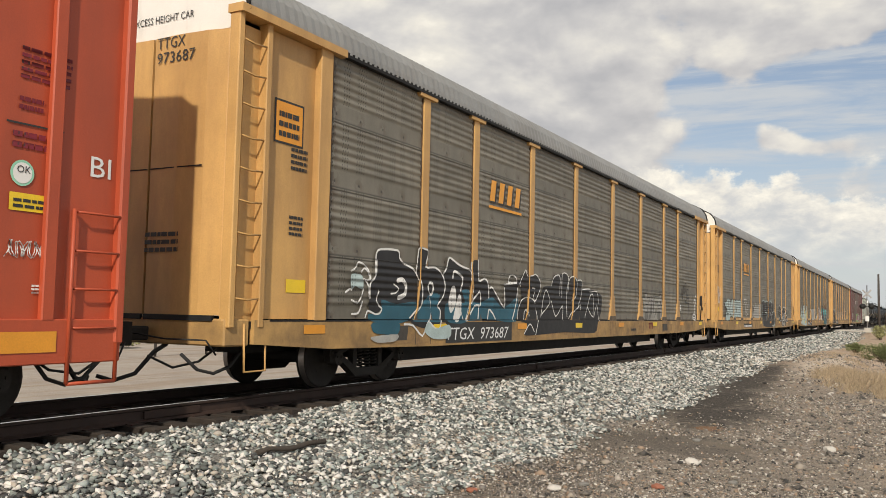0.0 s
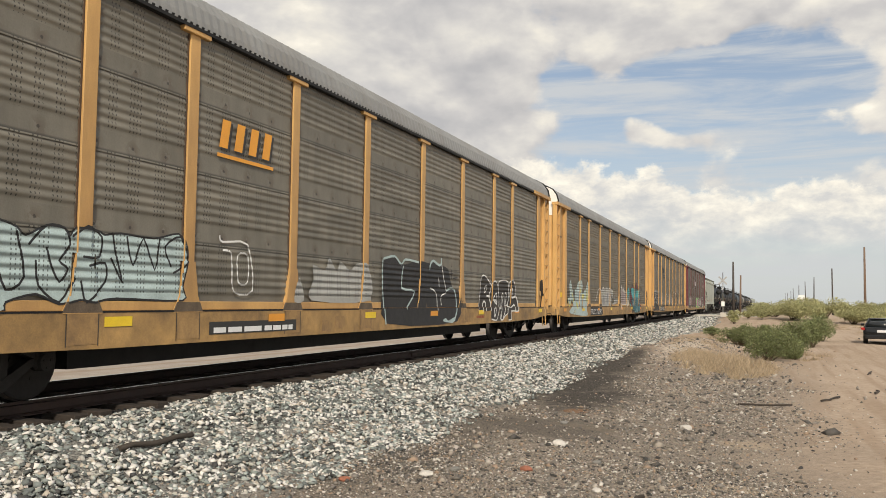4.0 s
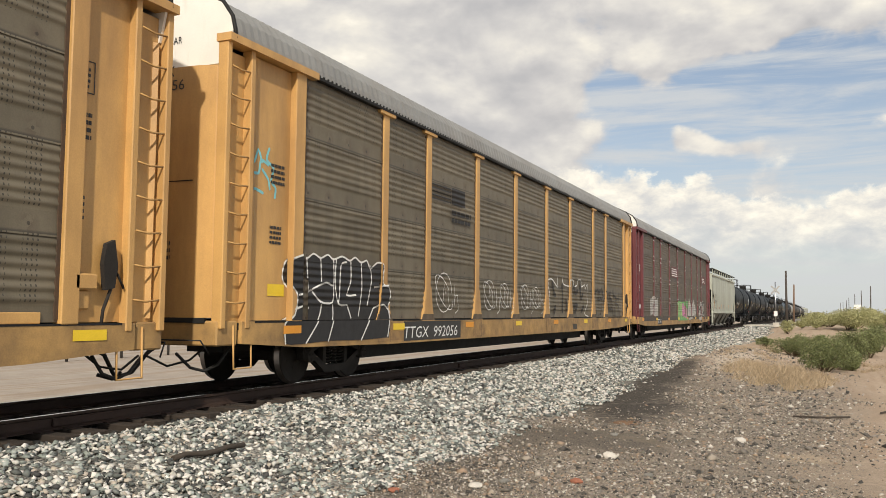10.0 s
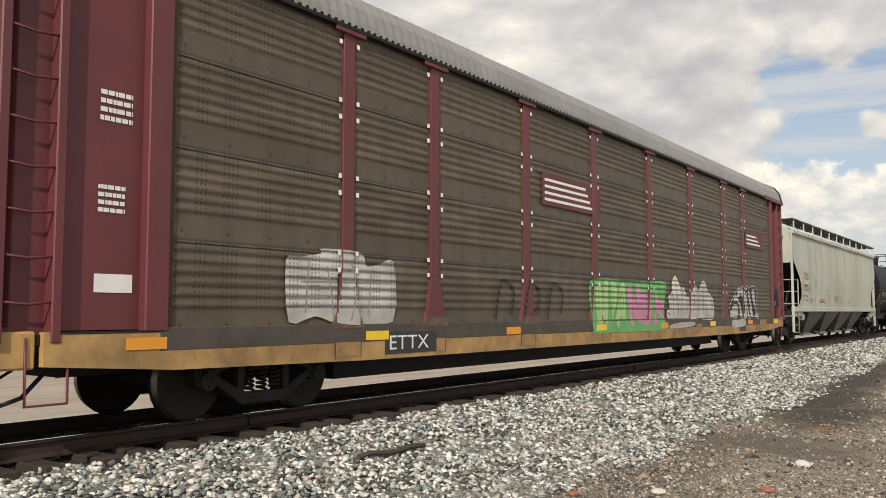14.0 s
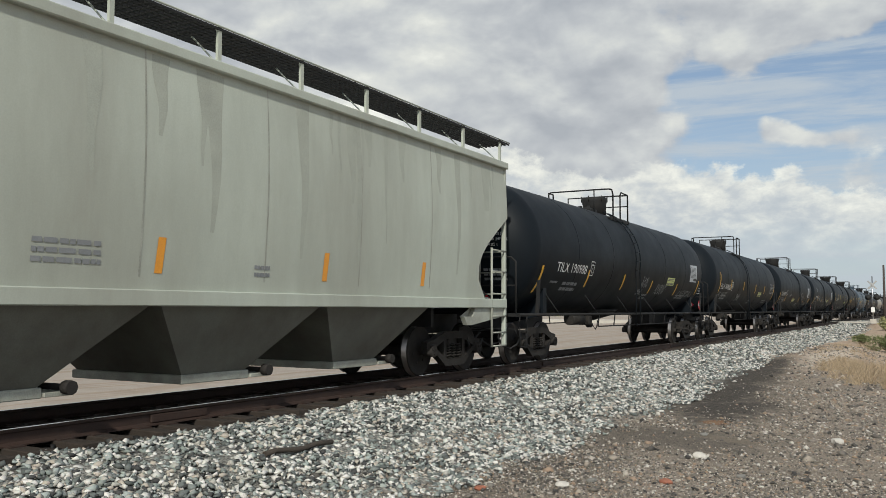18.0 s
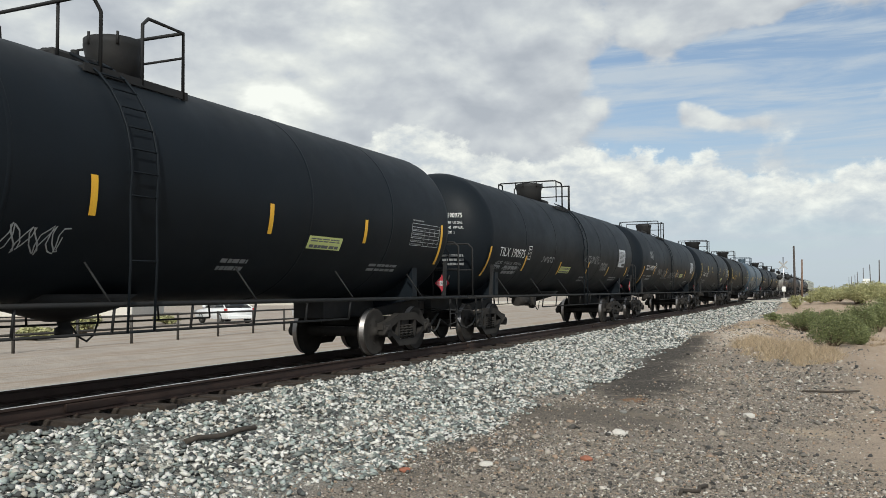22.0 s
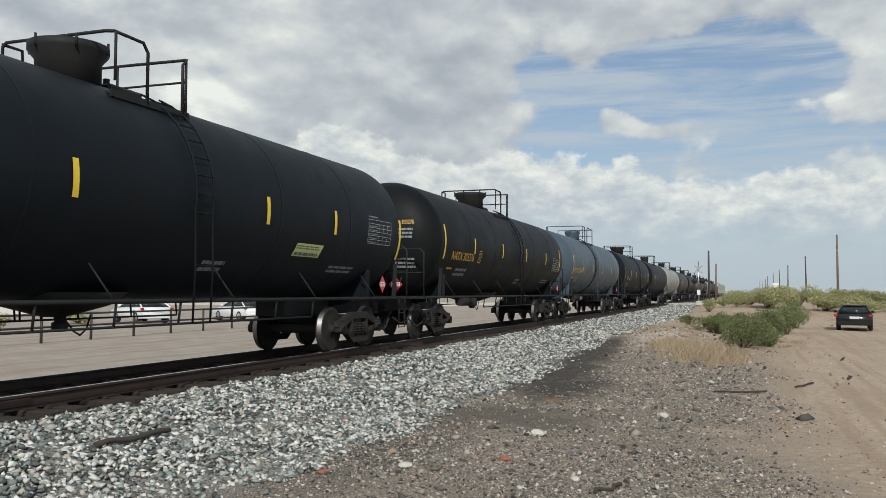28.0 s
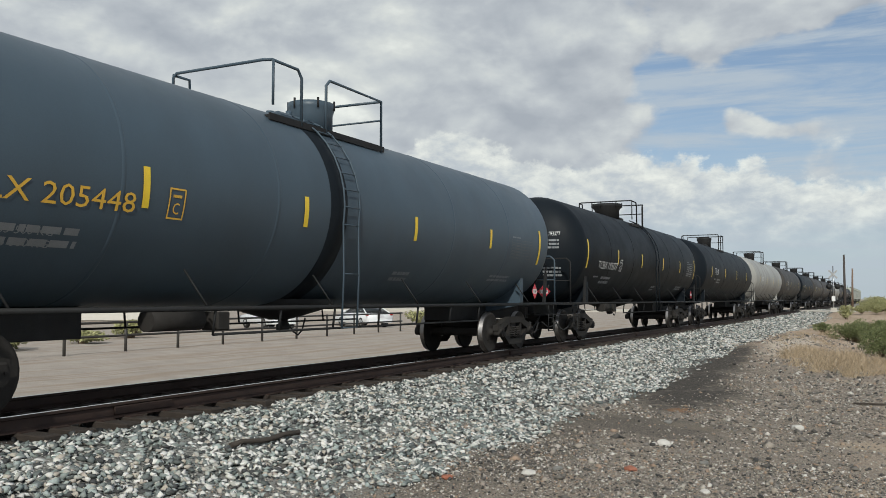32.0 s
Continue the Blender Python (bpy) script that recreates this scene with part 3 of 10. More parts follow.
def turned(profile, seg=32, axis="y", bm=None, cap=True):
    """A lathe: profile of (along, radius) turned about an axis."""
    bm = bm or bmesh.new()
    rings = []
    for t, r in profile:
        ring = []
        for k in range(seg):
            a = 2 * math.pi * k / seg
            c, s = r * math.cos(a), r * math.sin(a)
            ring.append(bm.verts.new({"y": (c, t, s), "x": (t, c, s), "z": (c, s, t)}[axis]))
        rings.append(ring)
    for a, b in zip(rings, rings[1:]):
        for k in range(seg):
            bm.faces.new((a[k], a[(k + 1) % seg], b[(k + 1) % seg], b[k])).smooth = True
    if cap:
        bm.faces.new(rings[0]), bm.faces.new(rings[-1])
    bmesh.ops.recalc_face_normals(bm, faces=bm.faces[:])
    return bm


# ---- the ground: one sheet to the horizon, with the line's bank ----
CROSSING_Y = 106.0


def smoothstep(a, b, x):
    t = np.clip((x - a) / (b - a), 0, 1)
    return t * t * (3 - 2 * t)


def ground_height(x, y):
    x, y = np.asarray(x, float), np.asarray(y, float)
    u = x - TRACK_X
    near = -0.24 - 0.55 * smoothstep(1.45, 4.1, u)
    far = -0.24 - 0.36 * smoothstep(1.5, 3.6, -u)
    z = np.where(u >= 0, near, far)
    bank = smoothstep(18, 34, y) * smoothstep(66, 40, y) * smoothstep(2.5, 4.5, u) * smoothstep(8.0, 5.0, u)
    z = z + 0.32 * bank
    z = z - 0.12 * smoothstep(5, 9, u) * smoothstep(80, 50, y)
    ramp = smoothstep(14, 5, np.abs(y - CROSSING_Y))
    z = z * (1 - ramp * smoothstep(30, 12, np.abs(u))) + (-0.14) * ramp * smoothstep(30, 12, np.abs(u))
    wave = 0.03 * np.sin(x * 1.7 + 0.6 * y) * np.sin(y * 0.9 - 0.4 * x) + 0.025 * np.sin(x * 0.6 + 2) * np.sin(y * 0.31 + 1)
    z = z + wave * smoothstep(1.6, 4.5, np.abs(u)) * smoothstep(200, 60, np.abs(y))
    return z


def ticks(lo, hi, near_lo, near_hi, step, grow=1.25):
    mid = list(np.arange(near_lo, near_hi + step, step))
    s, v = step, mid[-1]
    while v < hi:
        s *= grow
        v += s
        mid.append(v)
    s, v = step, mid[0]
    while v > lo:
        s *= grow
        v -= s
        mid.insert(0, v)
    return np.array(mid)


def sheet(name, xs, ys, mat):
    X, Y = np.meshgrid(xs, ys)
    Z = ground_height(X, Y)
    v = np.stack([X, Y, Z], -1).reshape(-1, 3)
    nx, ny = len(xs), len(ys)
    i = (np.arange(ny - 1)[:, None] * nx + np.arange(nx - 1)[None]).reshape(-1)
    f = np.stack([i, i + 1, i + nx + 1, i + nx], -1)
    me = bpy.data.meshes.new(name)
    me.from_pydata(v.tolist(), [], f.tolist())
    me.polygons.foreach_set("use_smooth", [True] * len(f))
    me.materials.append(mat)
    return new(name, me)


def ground_material():
    m = bpy.data.materials.new("desert_dirt")
    m.use_nodes = True
    n, l = links_of(m)
    b = n["Principled BSDF"]
    b.inputs["Roughness"].default_value = 0.95
    b.inputs["Specular IOR Level"].default_value = 0.15
    co = n.new("ShaderNodeTexCoord")
    sp = n.new("ShaderNodeSeparateXYZ")
    l.new(co.outputs["Object"], sp.inputs[0])

    def noisy(scale, detail=6, dist=0.0):
        t = n.new("ShaderNodeTexNoise")
        t.inputs["Scale"].default_value, t.inputs["Detail"].default_value, t.inputs["Distortion"].default_value = scale, detail, dist
        l.new(co.outputs["Object"], t.inputs["Vector"])
        return t.outputs[0]

    def mth(op, a, c=0.0, clamp=False):
        x = n.new("ShaderNodeMath")
        x.operation, x.use_clamp = op, clamp
        for i, v in enumerate((a, c)):
            if isinstance(v, (int, float)):
                x.inputs[i].default_value = v
            else:
                l.new(v, x.inputs[i])
        return x.outputs[0]

    def ramp(fac, lo, hi, a=(0, 0, 0), c=(1, 1, 1)):
        r = n.new("ShaderNodeValToRGB")
        r.color_ramp.elements[0].position, r.color_ramp.elements[1].position = lo, hi
        r.color_ramp.elements[0].color, r.color_ramp.elements[1].color = (*a, 1), (*c, 1)
        l.new(fac, r.inputs[0])
        return r.outputs[0]

    def mix(fac, a, c):
        x = n.new("ShaderNodeMix")
        x.data_type = "RGBA"
        for s, v in ((x.inputs[0], fac), (x.inputs[6], a), (x.inputs[7], c)):
            if isinstance(v, (int, float)):
                s.default_value = v
            elif isinstance(v, tuple):
                s.default_value = (*v, 1)
            else:
                l.new(v, s)
        return x.outputs[2]

    def blob(cx, cy, rx, ry, soft=0.5):
        """1 inside a ragged oval, 0 outside."""
        dx, dy = mth("DIVIDE", mth("SUBTRACT", sp.outputs[0], cx), rx), mth("DIVIDE", mth("SUBTRACT", sp.outputs[1], cy), ry)
        d = mth("SQRT", mth("ADD", mth("MULTIPLY", dx, dx), mth("MULTIPLY", dy, dy)))
        d = mth("ADD", d, mth("MULTIPLY", mth("SUBTRACT", noisy(0.9, 6, 0.4), 0.5), 1.1))
        d = mth("ADD", d, mth("MULTIPLY", mth("SUBTRACT", noisy(7.0, 6, 0.3), 0.5), 0.9))
        return ramp(d, 1 - soft, 1 + soft * 0.3, (1, 1, 1), (0, 0, 0))

    sand = ramp(noisy(0.35, 6), 0.35, 0.65, (0.375, 0.283, 0.205), (0.47, 0.368, 0.282))
    sand = mix(0.5, sand, ramp(noisy(9, 6), 0.3, 0.7, (0.25, 0.19, 0.14), (0.49, 0.39, 0.30)))
    grit = ramp(noisy(48, 5), 0.35, 0.68, (0.085, 0.074, 0.063), (0.37, 0.318, 0.264))
    u = mth("SUBTRACT", sp.outputs[0], TRACK_X)
    gravelly = ramp(mth("ADD", u, mth("MULTIPLY", mth("SUBTRACT", noisy(0.5, 5, 0.5), 0.5), 2.4)), 0.0, 1.0)
    gr = gravelly.node
    rng = n.new("ShaderNodeMapRange")
    rng.inputs["From Min"].default_value, rng.inputs["From Max"].default_value = 10.6, 8.4
    l.new(gr.inputs[0].links[0].from_socket, rng.inputs["Value"])
    near_y = n.new("ShaderNodeMapRange")
    near_y.inputs["From Min"].default_value, near_y.inputs["From Max"].default_value = 44.0, 24.0
    l.new(sp.outputs[1], near_y.inputs["Value"])
    side = n.new("ShaderNodeMapRange")
    side.inputs["From Min"].default_value, side.inputs["From Max"].default_value = -2.5, 0.0
    l.new(u, side.inputs["Value"])
    amount = mth("MULTIPLY", mth("MULTIPLY", rng.outputs[0], near_y.outputs[0]), side.outputs[0])
    col = mix(mth("MULTIPLY", amount, 0.92), sand, grit)
    beyond = n.new("ShaderNodeMapRange")
    beyond.inputs["From Min"].default_value, beyond.inputs["From Max"].default_value = -2.5, -4.5
    l.new(u, beyond.inputs["Value"])
    col = mix(mth("MULTIPLY", beyond.outputs[0], 0.85), col, ramp(noisy(1.3, 7), 0.3, 0.7, (0.30, 0.265, 0.235), (0.385, 0.345, 0.305)))
    # ruts worn by tyres along the dirt road
    rut = n.new("ShaderNodeTexNoise")
    rut.inputs["Scale"].default_value, rut.inputs["Detail"].default_value = 1.0, 5
    mp = n.new("ShaderNodeMapping")
    mp.inputs["Scale"].default_value, mp.inputs["Rotation"].default_value = (2.6, 0.10, 1), (0, 0, radians(6))
    l.new(co.outputs["Object"], mp.inputs[0])
    l.new(mp.outputs[0], rut.inputs["Vector"])
    col = mix(mth("MULTIPLY", ramp(rut.outputs[0], 0.50, 0.62), mth("SUBTRACT", 0.45, mth("MULTIPLY", amount, 0.45))), col, (0.27, 0.19, 0.13))
    for cx, cy, rx, ry, k in ((-0.42, 14.3, 0.55, 0.5, 0.6), (-0.42, 11.0, 0.5, 0.35, 0.6), (-2.8, 14.5, 0.8, 0.35, 0.35), (-1.9, 21.0, 0.8, 1.2, 0.4), (-0.8, 24.5, 0.8, 1.0, 0.5)):
        col = mix(mth("MULTIPLY", blob(cx, cy, rx, ry), k), col, (0.40, 0.32, 0.235))
    oil = mth("MAXIMUM", mth("MAXIMUM", blob(-3.7, 18.6, 1.3, 3.4), blob(-4.6, 27.0, 1.1, 8.5)), mth("MULTIPLY", blob(-3.5, 14.1, 1.7, 1.7), 0.6))
    oil = mth("MAXIMUM", mth("MAXIMUM", oil, blob(-4.35, 21.5, 1.3, 5.0)), mth("MULTIPLY", blob(-4.4, 11.5, 0.9, 4.5), 0.5))
    col = mix(mth("MULTIPLY", oil, ramp(noisy(13, 6, 0.3), 0.32, 0.58, (0.74, 0.74, 0.74), (0.98, 0.98, 0.98))), col, ramp(noisy(34, 6), 0.32, 0.70, (0.015, 0.014, 0.0135), (0.095, 0.085, 0.075)))
    col = mix(mth("MULTIPLY", blob(-3.45, 16.2, 0.3, 0.35), 0.7), col, (0.24, 0.13, 0.07))
    col = mix(mth("MULTIPLY", blob(-3.3, 37.0, 1.0, 9.0), 0.8), col, ramp(noisy(7, 5), 0.3, 0.7, (0.42, 0.35, 0.28), (0.60, 0.53, 0.45)))
    bank = n.new("ShaderNodeMapRange")
    bank.inputs["From Min"].default_value, bank.inputs["From Max"].default_value = 4.25, 3.75
    l.new(mth("ADD", mth("ABSOLUTE", u), mth("MULTIPLY", mth("SUBTRACT", noisy(2.0, 6, 0.4), 0.5), 1.2)), bank.inputs["Value"])
    near_side = mth("GREATER_THAN", u, 0.0)
    col = mix(mth("MULTIPLY", mth("MULTIPLY", bank.outputs[0], near_side), 0.9), col, ramp(noisy(38, 5), 0.35, 0.66, (0.06, 0.06, 0.057), (0.34, 0.335, 0.31)))
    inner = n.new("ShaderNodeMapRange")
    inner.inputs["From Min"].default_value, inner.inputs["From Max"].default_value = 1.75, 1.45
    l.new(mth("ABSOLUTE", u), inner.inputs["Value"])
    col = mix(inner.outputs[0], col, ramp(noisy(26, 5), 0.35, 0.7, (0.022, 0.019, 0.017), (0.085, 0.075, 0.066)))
    l.new(col, b.inputs["Base Color"])
    bp = n.new("ShaderNodeBump")
    bp.inputs["Strength"].default_value, bp.inputs["Distance"].default_value = 0.55, 0.05
    l.new(mth("ADD", noisy(30, 8), mth("MULTIPLY", noisy(5, 5), 1.5)), bp.inputs["Height"])
    l.new(bp.outputs[0], b.inputs["Normal"])
    return m


gx = ticks(-4000, 4000, -16.0, 12.0, 0.35)
gy = ticks(-1500, 4500, -4.0, 60.0, 0.5)
ground = tagged(sheet("ground", gx, gy, ground_material()), "tan desert dirt, gravelly and oil-stained beside the line", "ground", kind="structure")


def stones(name, spots, sizes, mat, label, category, squash=0.7):
    """Many broken stones as one object: each a ridged, four-cornered splinter with uneven corners."""
    rng = np.random.default_rng(7)
    base = np.array([(1, 0, 0), (0, 1, 0), (-1, 0, 0), (0, -1, 0), (0.3, 0.2, 0.75), (-0.3, -0.1, 0.70), (0, 0, -0.7)])
    tri = np.array([(0, 1, 4), (1, 5, 4), (1, 2, 5), (2, 3, 5), (3, 4, 5), (3, 0, 4), (1, 0, 6), (2, 1, 6), (3, 2, 6), (0, 3, 6)])
    n = len(spots)
    v = np.repeat(base[None], n, 0)
    v[:, :4] *= rng.uniform(0.55, 1.35, (n, 4))[..., None]
    v = v + rng.uniform(-0.28, 0.28, (n, 7, 3))
    v *= np.stack([rng.uniform(0.75, 1.5, n), rng.uniform(0.6, 1.15, n), rng.uniform(0.5, 1.05, n) * squash / 0.7], -1)[:, None]
    a, t = rng.uniform(0, 6.283, n), rng.uniform(-0.9, 0.9, n)
    ca, sa, ct, st = np.cos(a), np.sin(a), np.cos(t), np.sin(t)
    x, y, z = v[..., 0], v[..., 1], v[..., 2]
    y, z = y * ct[:, None] - z * st[:, None], y * st[:, None] + z * ct[:, None]
    x, y = x * ca[:, None] - y * sa[:, None], x * sa[:, None] + y * ca[:, None]
    v = np.stack([x, y, z], -1) * sizes[:, None, None] + spots[:, None]
    f = tri[None] + 7 * np.arange(n)[:, None, None]
    me = bpy.data.meshes.new(name)
    nv, nf = n * 7, n * 10
    me.vertices.add(nv)
    me.vertices.foreach_set("co", v.reshape(-1))
    me.loops.add(nf * 3)
    me.loops.foreach_set("vertex_index", f.reshape(-1))
    me.polygons.add(nf)
    me.polygons.foreach_set("loop_start", np.arange(nf) * 3)
    me.update(calc_edges=True)
    me.validate()
    me.materials.append(mat)
    return tagged(new(name, me), label, category, kind="stuff")


def ballast():
    rng = np.random.default_rng(3)
    spots, sizes = [], []
    for y0, y1, per, size in ((-30, 1.5, 60, 0.06), (1.5, 14, 460, 0.036), (14, 30, 290, 0.040), (30, 60, 70, 0.055), (60, 130, 22, 0.08)):
        wide = 3.2
        n = int((y1 - y0) * wide * per)
        u = 1.22 + wide * rng.random(n) ** 0.9
        y = rng.uniform(y0, y1, n)
        keep = rng.random(n) < np.clip((4.32 + 0.30 * np.sin(y * 0.7) + 0.2 * np.sin(y * 2.3) - u) / 0.5, 0.03, 1)
        keep &= (np.abs(y - CROSSING_Y) > 7)
        u, y = u[keep], y[keep]
        s = size * rng.uniform(0.5, 1.45, len(u))
        z = ground_height(TRACK_X + u, y) + s * 0.35 + 0.03 * np.sin(u * 5 + y * 3) * np.sin(y * 4.1)
        spots.append(np.stack([TRACK_X + u, y, z], -1))
        sizes.append(s)
    stones("ballast", np.concatenate(spots), np.concatenate(sizes), ballast_stone, "crushed grey and white rock ballast on the bank", "ballast")
    spots, sizes = [], []
    for y0, y1, per, size in ((-20, 60, 26, 0.055), (60, 110, 9, 0.08)):
        n = int((y1 - y0) * 1.9 * per)
        u, y = -rng.uniform(1.25, 3.15, n), rng.uniform(y0, y1, n)
        keep = (rng.random(n) < np.clip((3.1 + u) / 0.8 + 0.15, 0.05, 1)) & (np.abs(y - CROSSING_Y) > 7)
        u, y = u[keep], y[keep]
        s = size * rng.uniform(0.6, 1.3, len(u))
        spots.append(np.stack([TRACK_X + u, y, ground_height(TRACK_X + u, y) + s * 0.25], -1))
        sizes.append(s)
    stones("ballast", np.concatenate(spots), np.concatenate(sizes), ballast_stone, "crushed rock ballast on the far shoulder", "ballast")
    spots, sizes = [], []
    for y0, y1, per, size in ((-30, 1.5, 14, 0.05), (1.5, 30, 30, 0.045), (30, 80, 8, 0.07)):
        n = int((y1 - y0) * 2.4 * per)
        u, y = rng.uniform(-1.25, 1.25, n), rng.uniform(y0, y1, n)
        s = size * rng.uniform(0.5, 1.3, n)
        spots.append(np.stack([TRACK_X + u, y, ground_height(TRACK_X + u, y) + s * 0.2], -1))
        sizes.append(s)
    stones("oily_ballast", np.concatenate(spots), np.concatenate(sizes), dark_steel, "black ballast rock between the rails", "ballast")


def gravel():
    rng = np.random.default_rng(11)
    spots, sizes = [], []
    for y0, y1, x0, x1, per, size in ((-12, 4, -6, 1.5, 60, 0.013), (4, 12, -6, 1.5, 800, 0.0095), (9, 24, -6, 1.8, 330, 0.013), (6, 30, -6, 2.5, 12, 0.028), (22, 48, -6, 3, 40, 0.022)):
        n = int((y1 - y0) * (x1 - x0) * per)
        x, y = rng.uniform(x0, x1, n), rng.uniform(y0, y1, n)
        keep = rng.random(n) < np.clip(0.55 - (x - 0.2) / 1.6 + 0.3 * np.sin(y * 0.8 + x), 0.05, 1)
        for cx, cy, rx, ry in ((-3.75, 18.6, 1.0, 2.6), (-4.6, 27.0, 0.9, 7.5), (-4.35, 21.5, 1.0, 4.2), (-3.55, 13.9, 1.1, 1.0)):
            d = np.hypot((x - cx) / rx, (y - cy) / ry) + 0.25 * np.sin(x * 5 + y * 3)
            keep &= (d > 1) | (rng.random(n) < 0.16)
        x, y = x[keep], y[keep]
        s = size * rng.lognormal(0, 0.45, len(x))
        spots.append(np.stack([x, y, ground_height(x, y) + s * 0.25], -1))
        sizes.append(s)
    stones("gravel", np.concatenate(spots), np.concatenate(sizes), gravel_stone, "small brown and grey gravel scattered on the dirt", "gravel")


ballast()
gravel()

# ---- the line: two rails on tarred ties ----
RAIL = [(-0.07, -0.172), (0.07, -0.172), (0.07, -0.16), (0.012, -0.135), (0.010, -0.045), (0.036, -0.03), (0.036, -0.004), (0.028, 0.0), (-0.028, 0.0),
        (-0.036, -0.004), (-0.036, -0.03), (-0.010, -0.045), (-0.012, -0.135), (-0.07, -0.16)]
for side in (-1, 1):
    bm = solid([(TRACK_X + side * 0.754 + p, z) for p, z in RAIL], "y", -400, 2500)
    for f in bm.faces:
        f.material_index = 1 if f.normal.z > 0.9 and f.calc_center_median().z > -0.003 else 0
    tagged(part("rail", bm, [rail_side, rail_top]), "rusty steel rail with a polished running top", "rail", "rails of the line", "structure")

bm = bmesh.new()
box(bm, TRACK_X - 1.3, TRACK_X + 1.3, -0.115, 0.115, -0.34, -0.172, 0.012)
tie = part("tie", bm, tie_wood)
tagged(tie, "dark tarred wooden crosstie under the rails", "crosstie", "crossties of the line", "structure")
tie.location = (0, 0.3, 0)
bm = bmesh.new()
for side in (-0.754, 0.754):
    box(bm, TRACK_X + side - 0.16, TRACK_X + side + 0.16, -0.09, 0.09, -0.174, -0.160)
part("tie_plate", bm, rail_side, tie)
for k in range(-60, 260):
    if k == 0:
        continue
    copy_thing(tie, pose(0.03 * math.sin(k * 7.7), 0.3 + 0.5 * k, 0, 0, 0, 0.6 * math.sin(k * 3.1)))
bm = bmesh.new()
for y in range(8, 100, 12):
    for s in (-1, 1):
        x = TRACK_X + 0.754 + s * 0.03
        box(bm, x - 0.02, x + 0.02, y - 0.45, y + 0.45, -0.14, -0.045, 0.008)
tagged(part("rail_joints", bm, rail_side), "rusty bolted joint bars on the near rail", "joint bars", kind="structure")

# ---- lettering and spray paint ----
TEXTS = {}


def letters(text, height, width=None):
    """The built-in font as flat triangles: corners in the plane and faces; as high as asked, and as wide where asked."""
    if text not in TEXTS:
        cu = bpy.data.curves.new("lettering", "FONT")
        cu.body, cu.resolution_u = text, 2
        ob = bpy.data.objects.new("lettering", cu)
        scene.collection.objects.link(ob)
        bpy.context.view_layer.update()
        me = bpy.data.meshes.new_from_object(ob.evaluated_get(bpy.context.evaluated_depsgraph_get()))
        co = [tuple(v.co[:2]) for v in me.vertices]
        fa = [tuple(p.vertices) for p in me.polygons]
        bpy.data.objects.remove(ob)
        bpy.data.curves.remove(cu)
        bpy.data.meshes.remove(me)
        TEXTS[text] = (np.array(co), fa)
    co, fa = TEXTS[text]
    lo, hi = co.min(0), co.max(0)
    k = height / (hi[1] - lo[1])
    kx = k if width is None else width / (hi[0] - lo[0])
    return (co - lo) * (kx, k), fa


def side_at(x):
    """Lays a flat drawing on the car's side, which faces +x."""
    return lambda u, v, lift=0.0: (x + lift, u, v)


def end_at(y):
    return lambda u, v, lift=0.0: (u, y - lift, v)


def round_at(r, zc):
    """Lays a flat drawing round a tank: v is the height at which it is seen from the side."""
    def f(u, v, lift=0.0):
        a = math.asin(max(-0.98, min(0.98, (v - zc) / r)))
        return ((r + lift) * math.cos(a), u, zc + (r + lift) * math.sin(a))
    return f


def write(text, u, v, height, place, mat, parent, width=None, name="stencil", lift=0.006, cut=0, slant=0.0):
    co, fa = letters(text, height, width)
    bm = bmesh.new()
    vs = [bm.verts.new((float(x), float(y), 0)) for x, y in co]
    for f in fa:
        try:
            bm.faces.new([vs[i] for i in f])
        except ValueError:
            pass
    for k in range(1, cut):
        bmesh.ops.bisect_plane(bm, geom=bm.verts[:] + bm.edges[:] + bm.faces[:], plane_co=(0, height * k / cut, 0), plane_no=(0, 1, 0))
    for w in bm.verts:
        w.co = place(u + w.co.x + slant * w.co.y, v + w.co.y, lift)
    return part(name, bm, mat, parent)


def patch(u, v, w, h, place, mat, parent, name="label_plate", lift=0.006, rows=1, lean=0.0, label=""):
    """A flat or bent rectangle, standing at (u, v)."""
    bm = bmesh.new()
    grid = [[bm.verts.new(place(u + s * w + lean * h * k / rows, v + h * k / rows, lift)) for s in (0, 1)] for k in range(rows + 1)]
    for a, b in zip(grid, grid[1:]):
        bm.faces.new((a[0], a[1], b[1], b[0]))
    return part(name, bm, mat, parent, label)


def bars(u, v, w, h, n, place, mat, parent, name="small_print", lift=0.007, seed=1):
    """Small print that cannot be read: broken bars."""
    r = random.Random(seed)
    bm = bmesh.new()
    step = h / n
    for k in range(n):
        x = 0.0
        while x < w * 0.97:
            d = min(w - x, r.uniform(0.08, 0.28) * w)
            z0 = v + step * k
            q = [place(u + x, z0, lift), place(u + x + d * 0.85, z0, lift), place(u + x + d * 0.85, z0 + step * 0.55, lift), place(u + x, z0 + step * 0.55, lift)]
            bm.faces.new([bm.verts.new(p) for p in q])
            x += d
    return tagged(part(name, bm, mat, parent), kind="stuff")


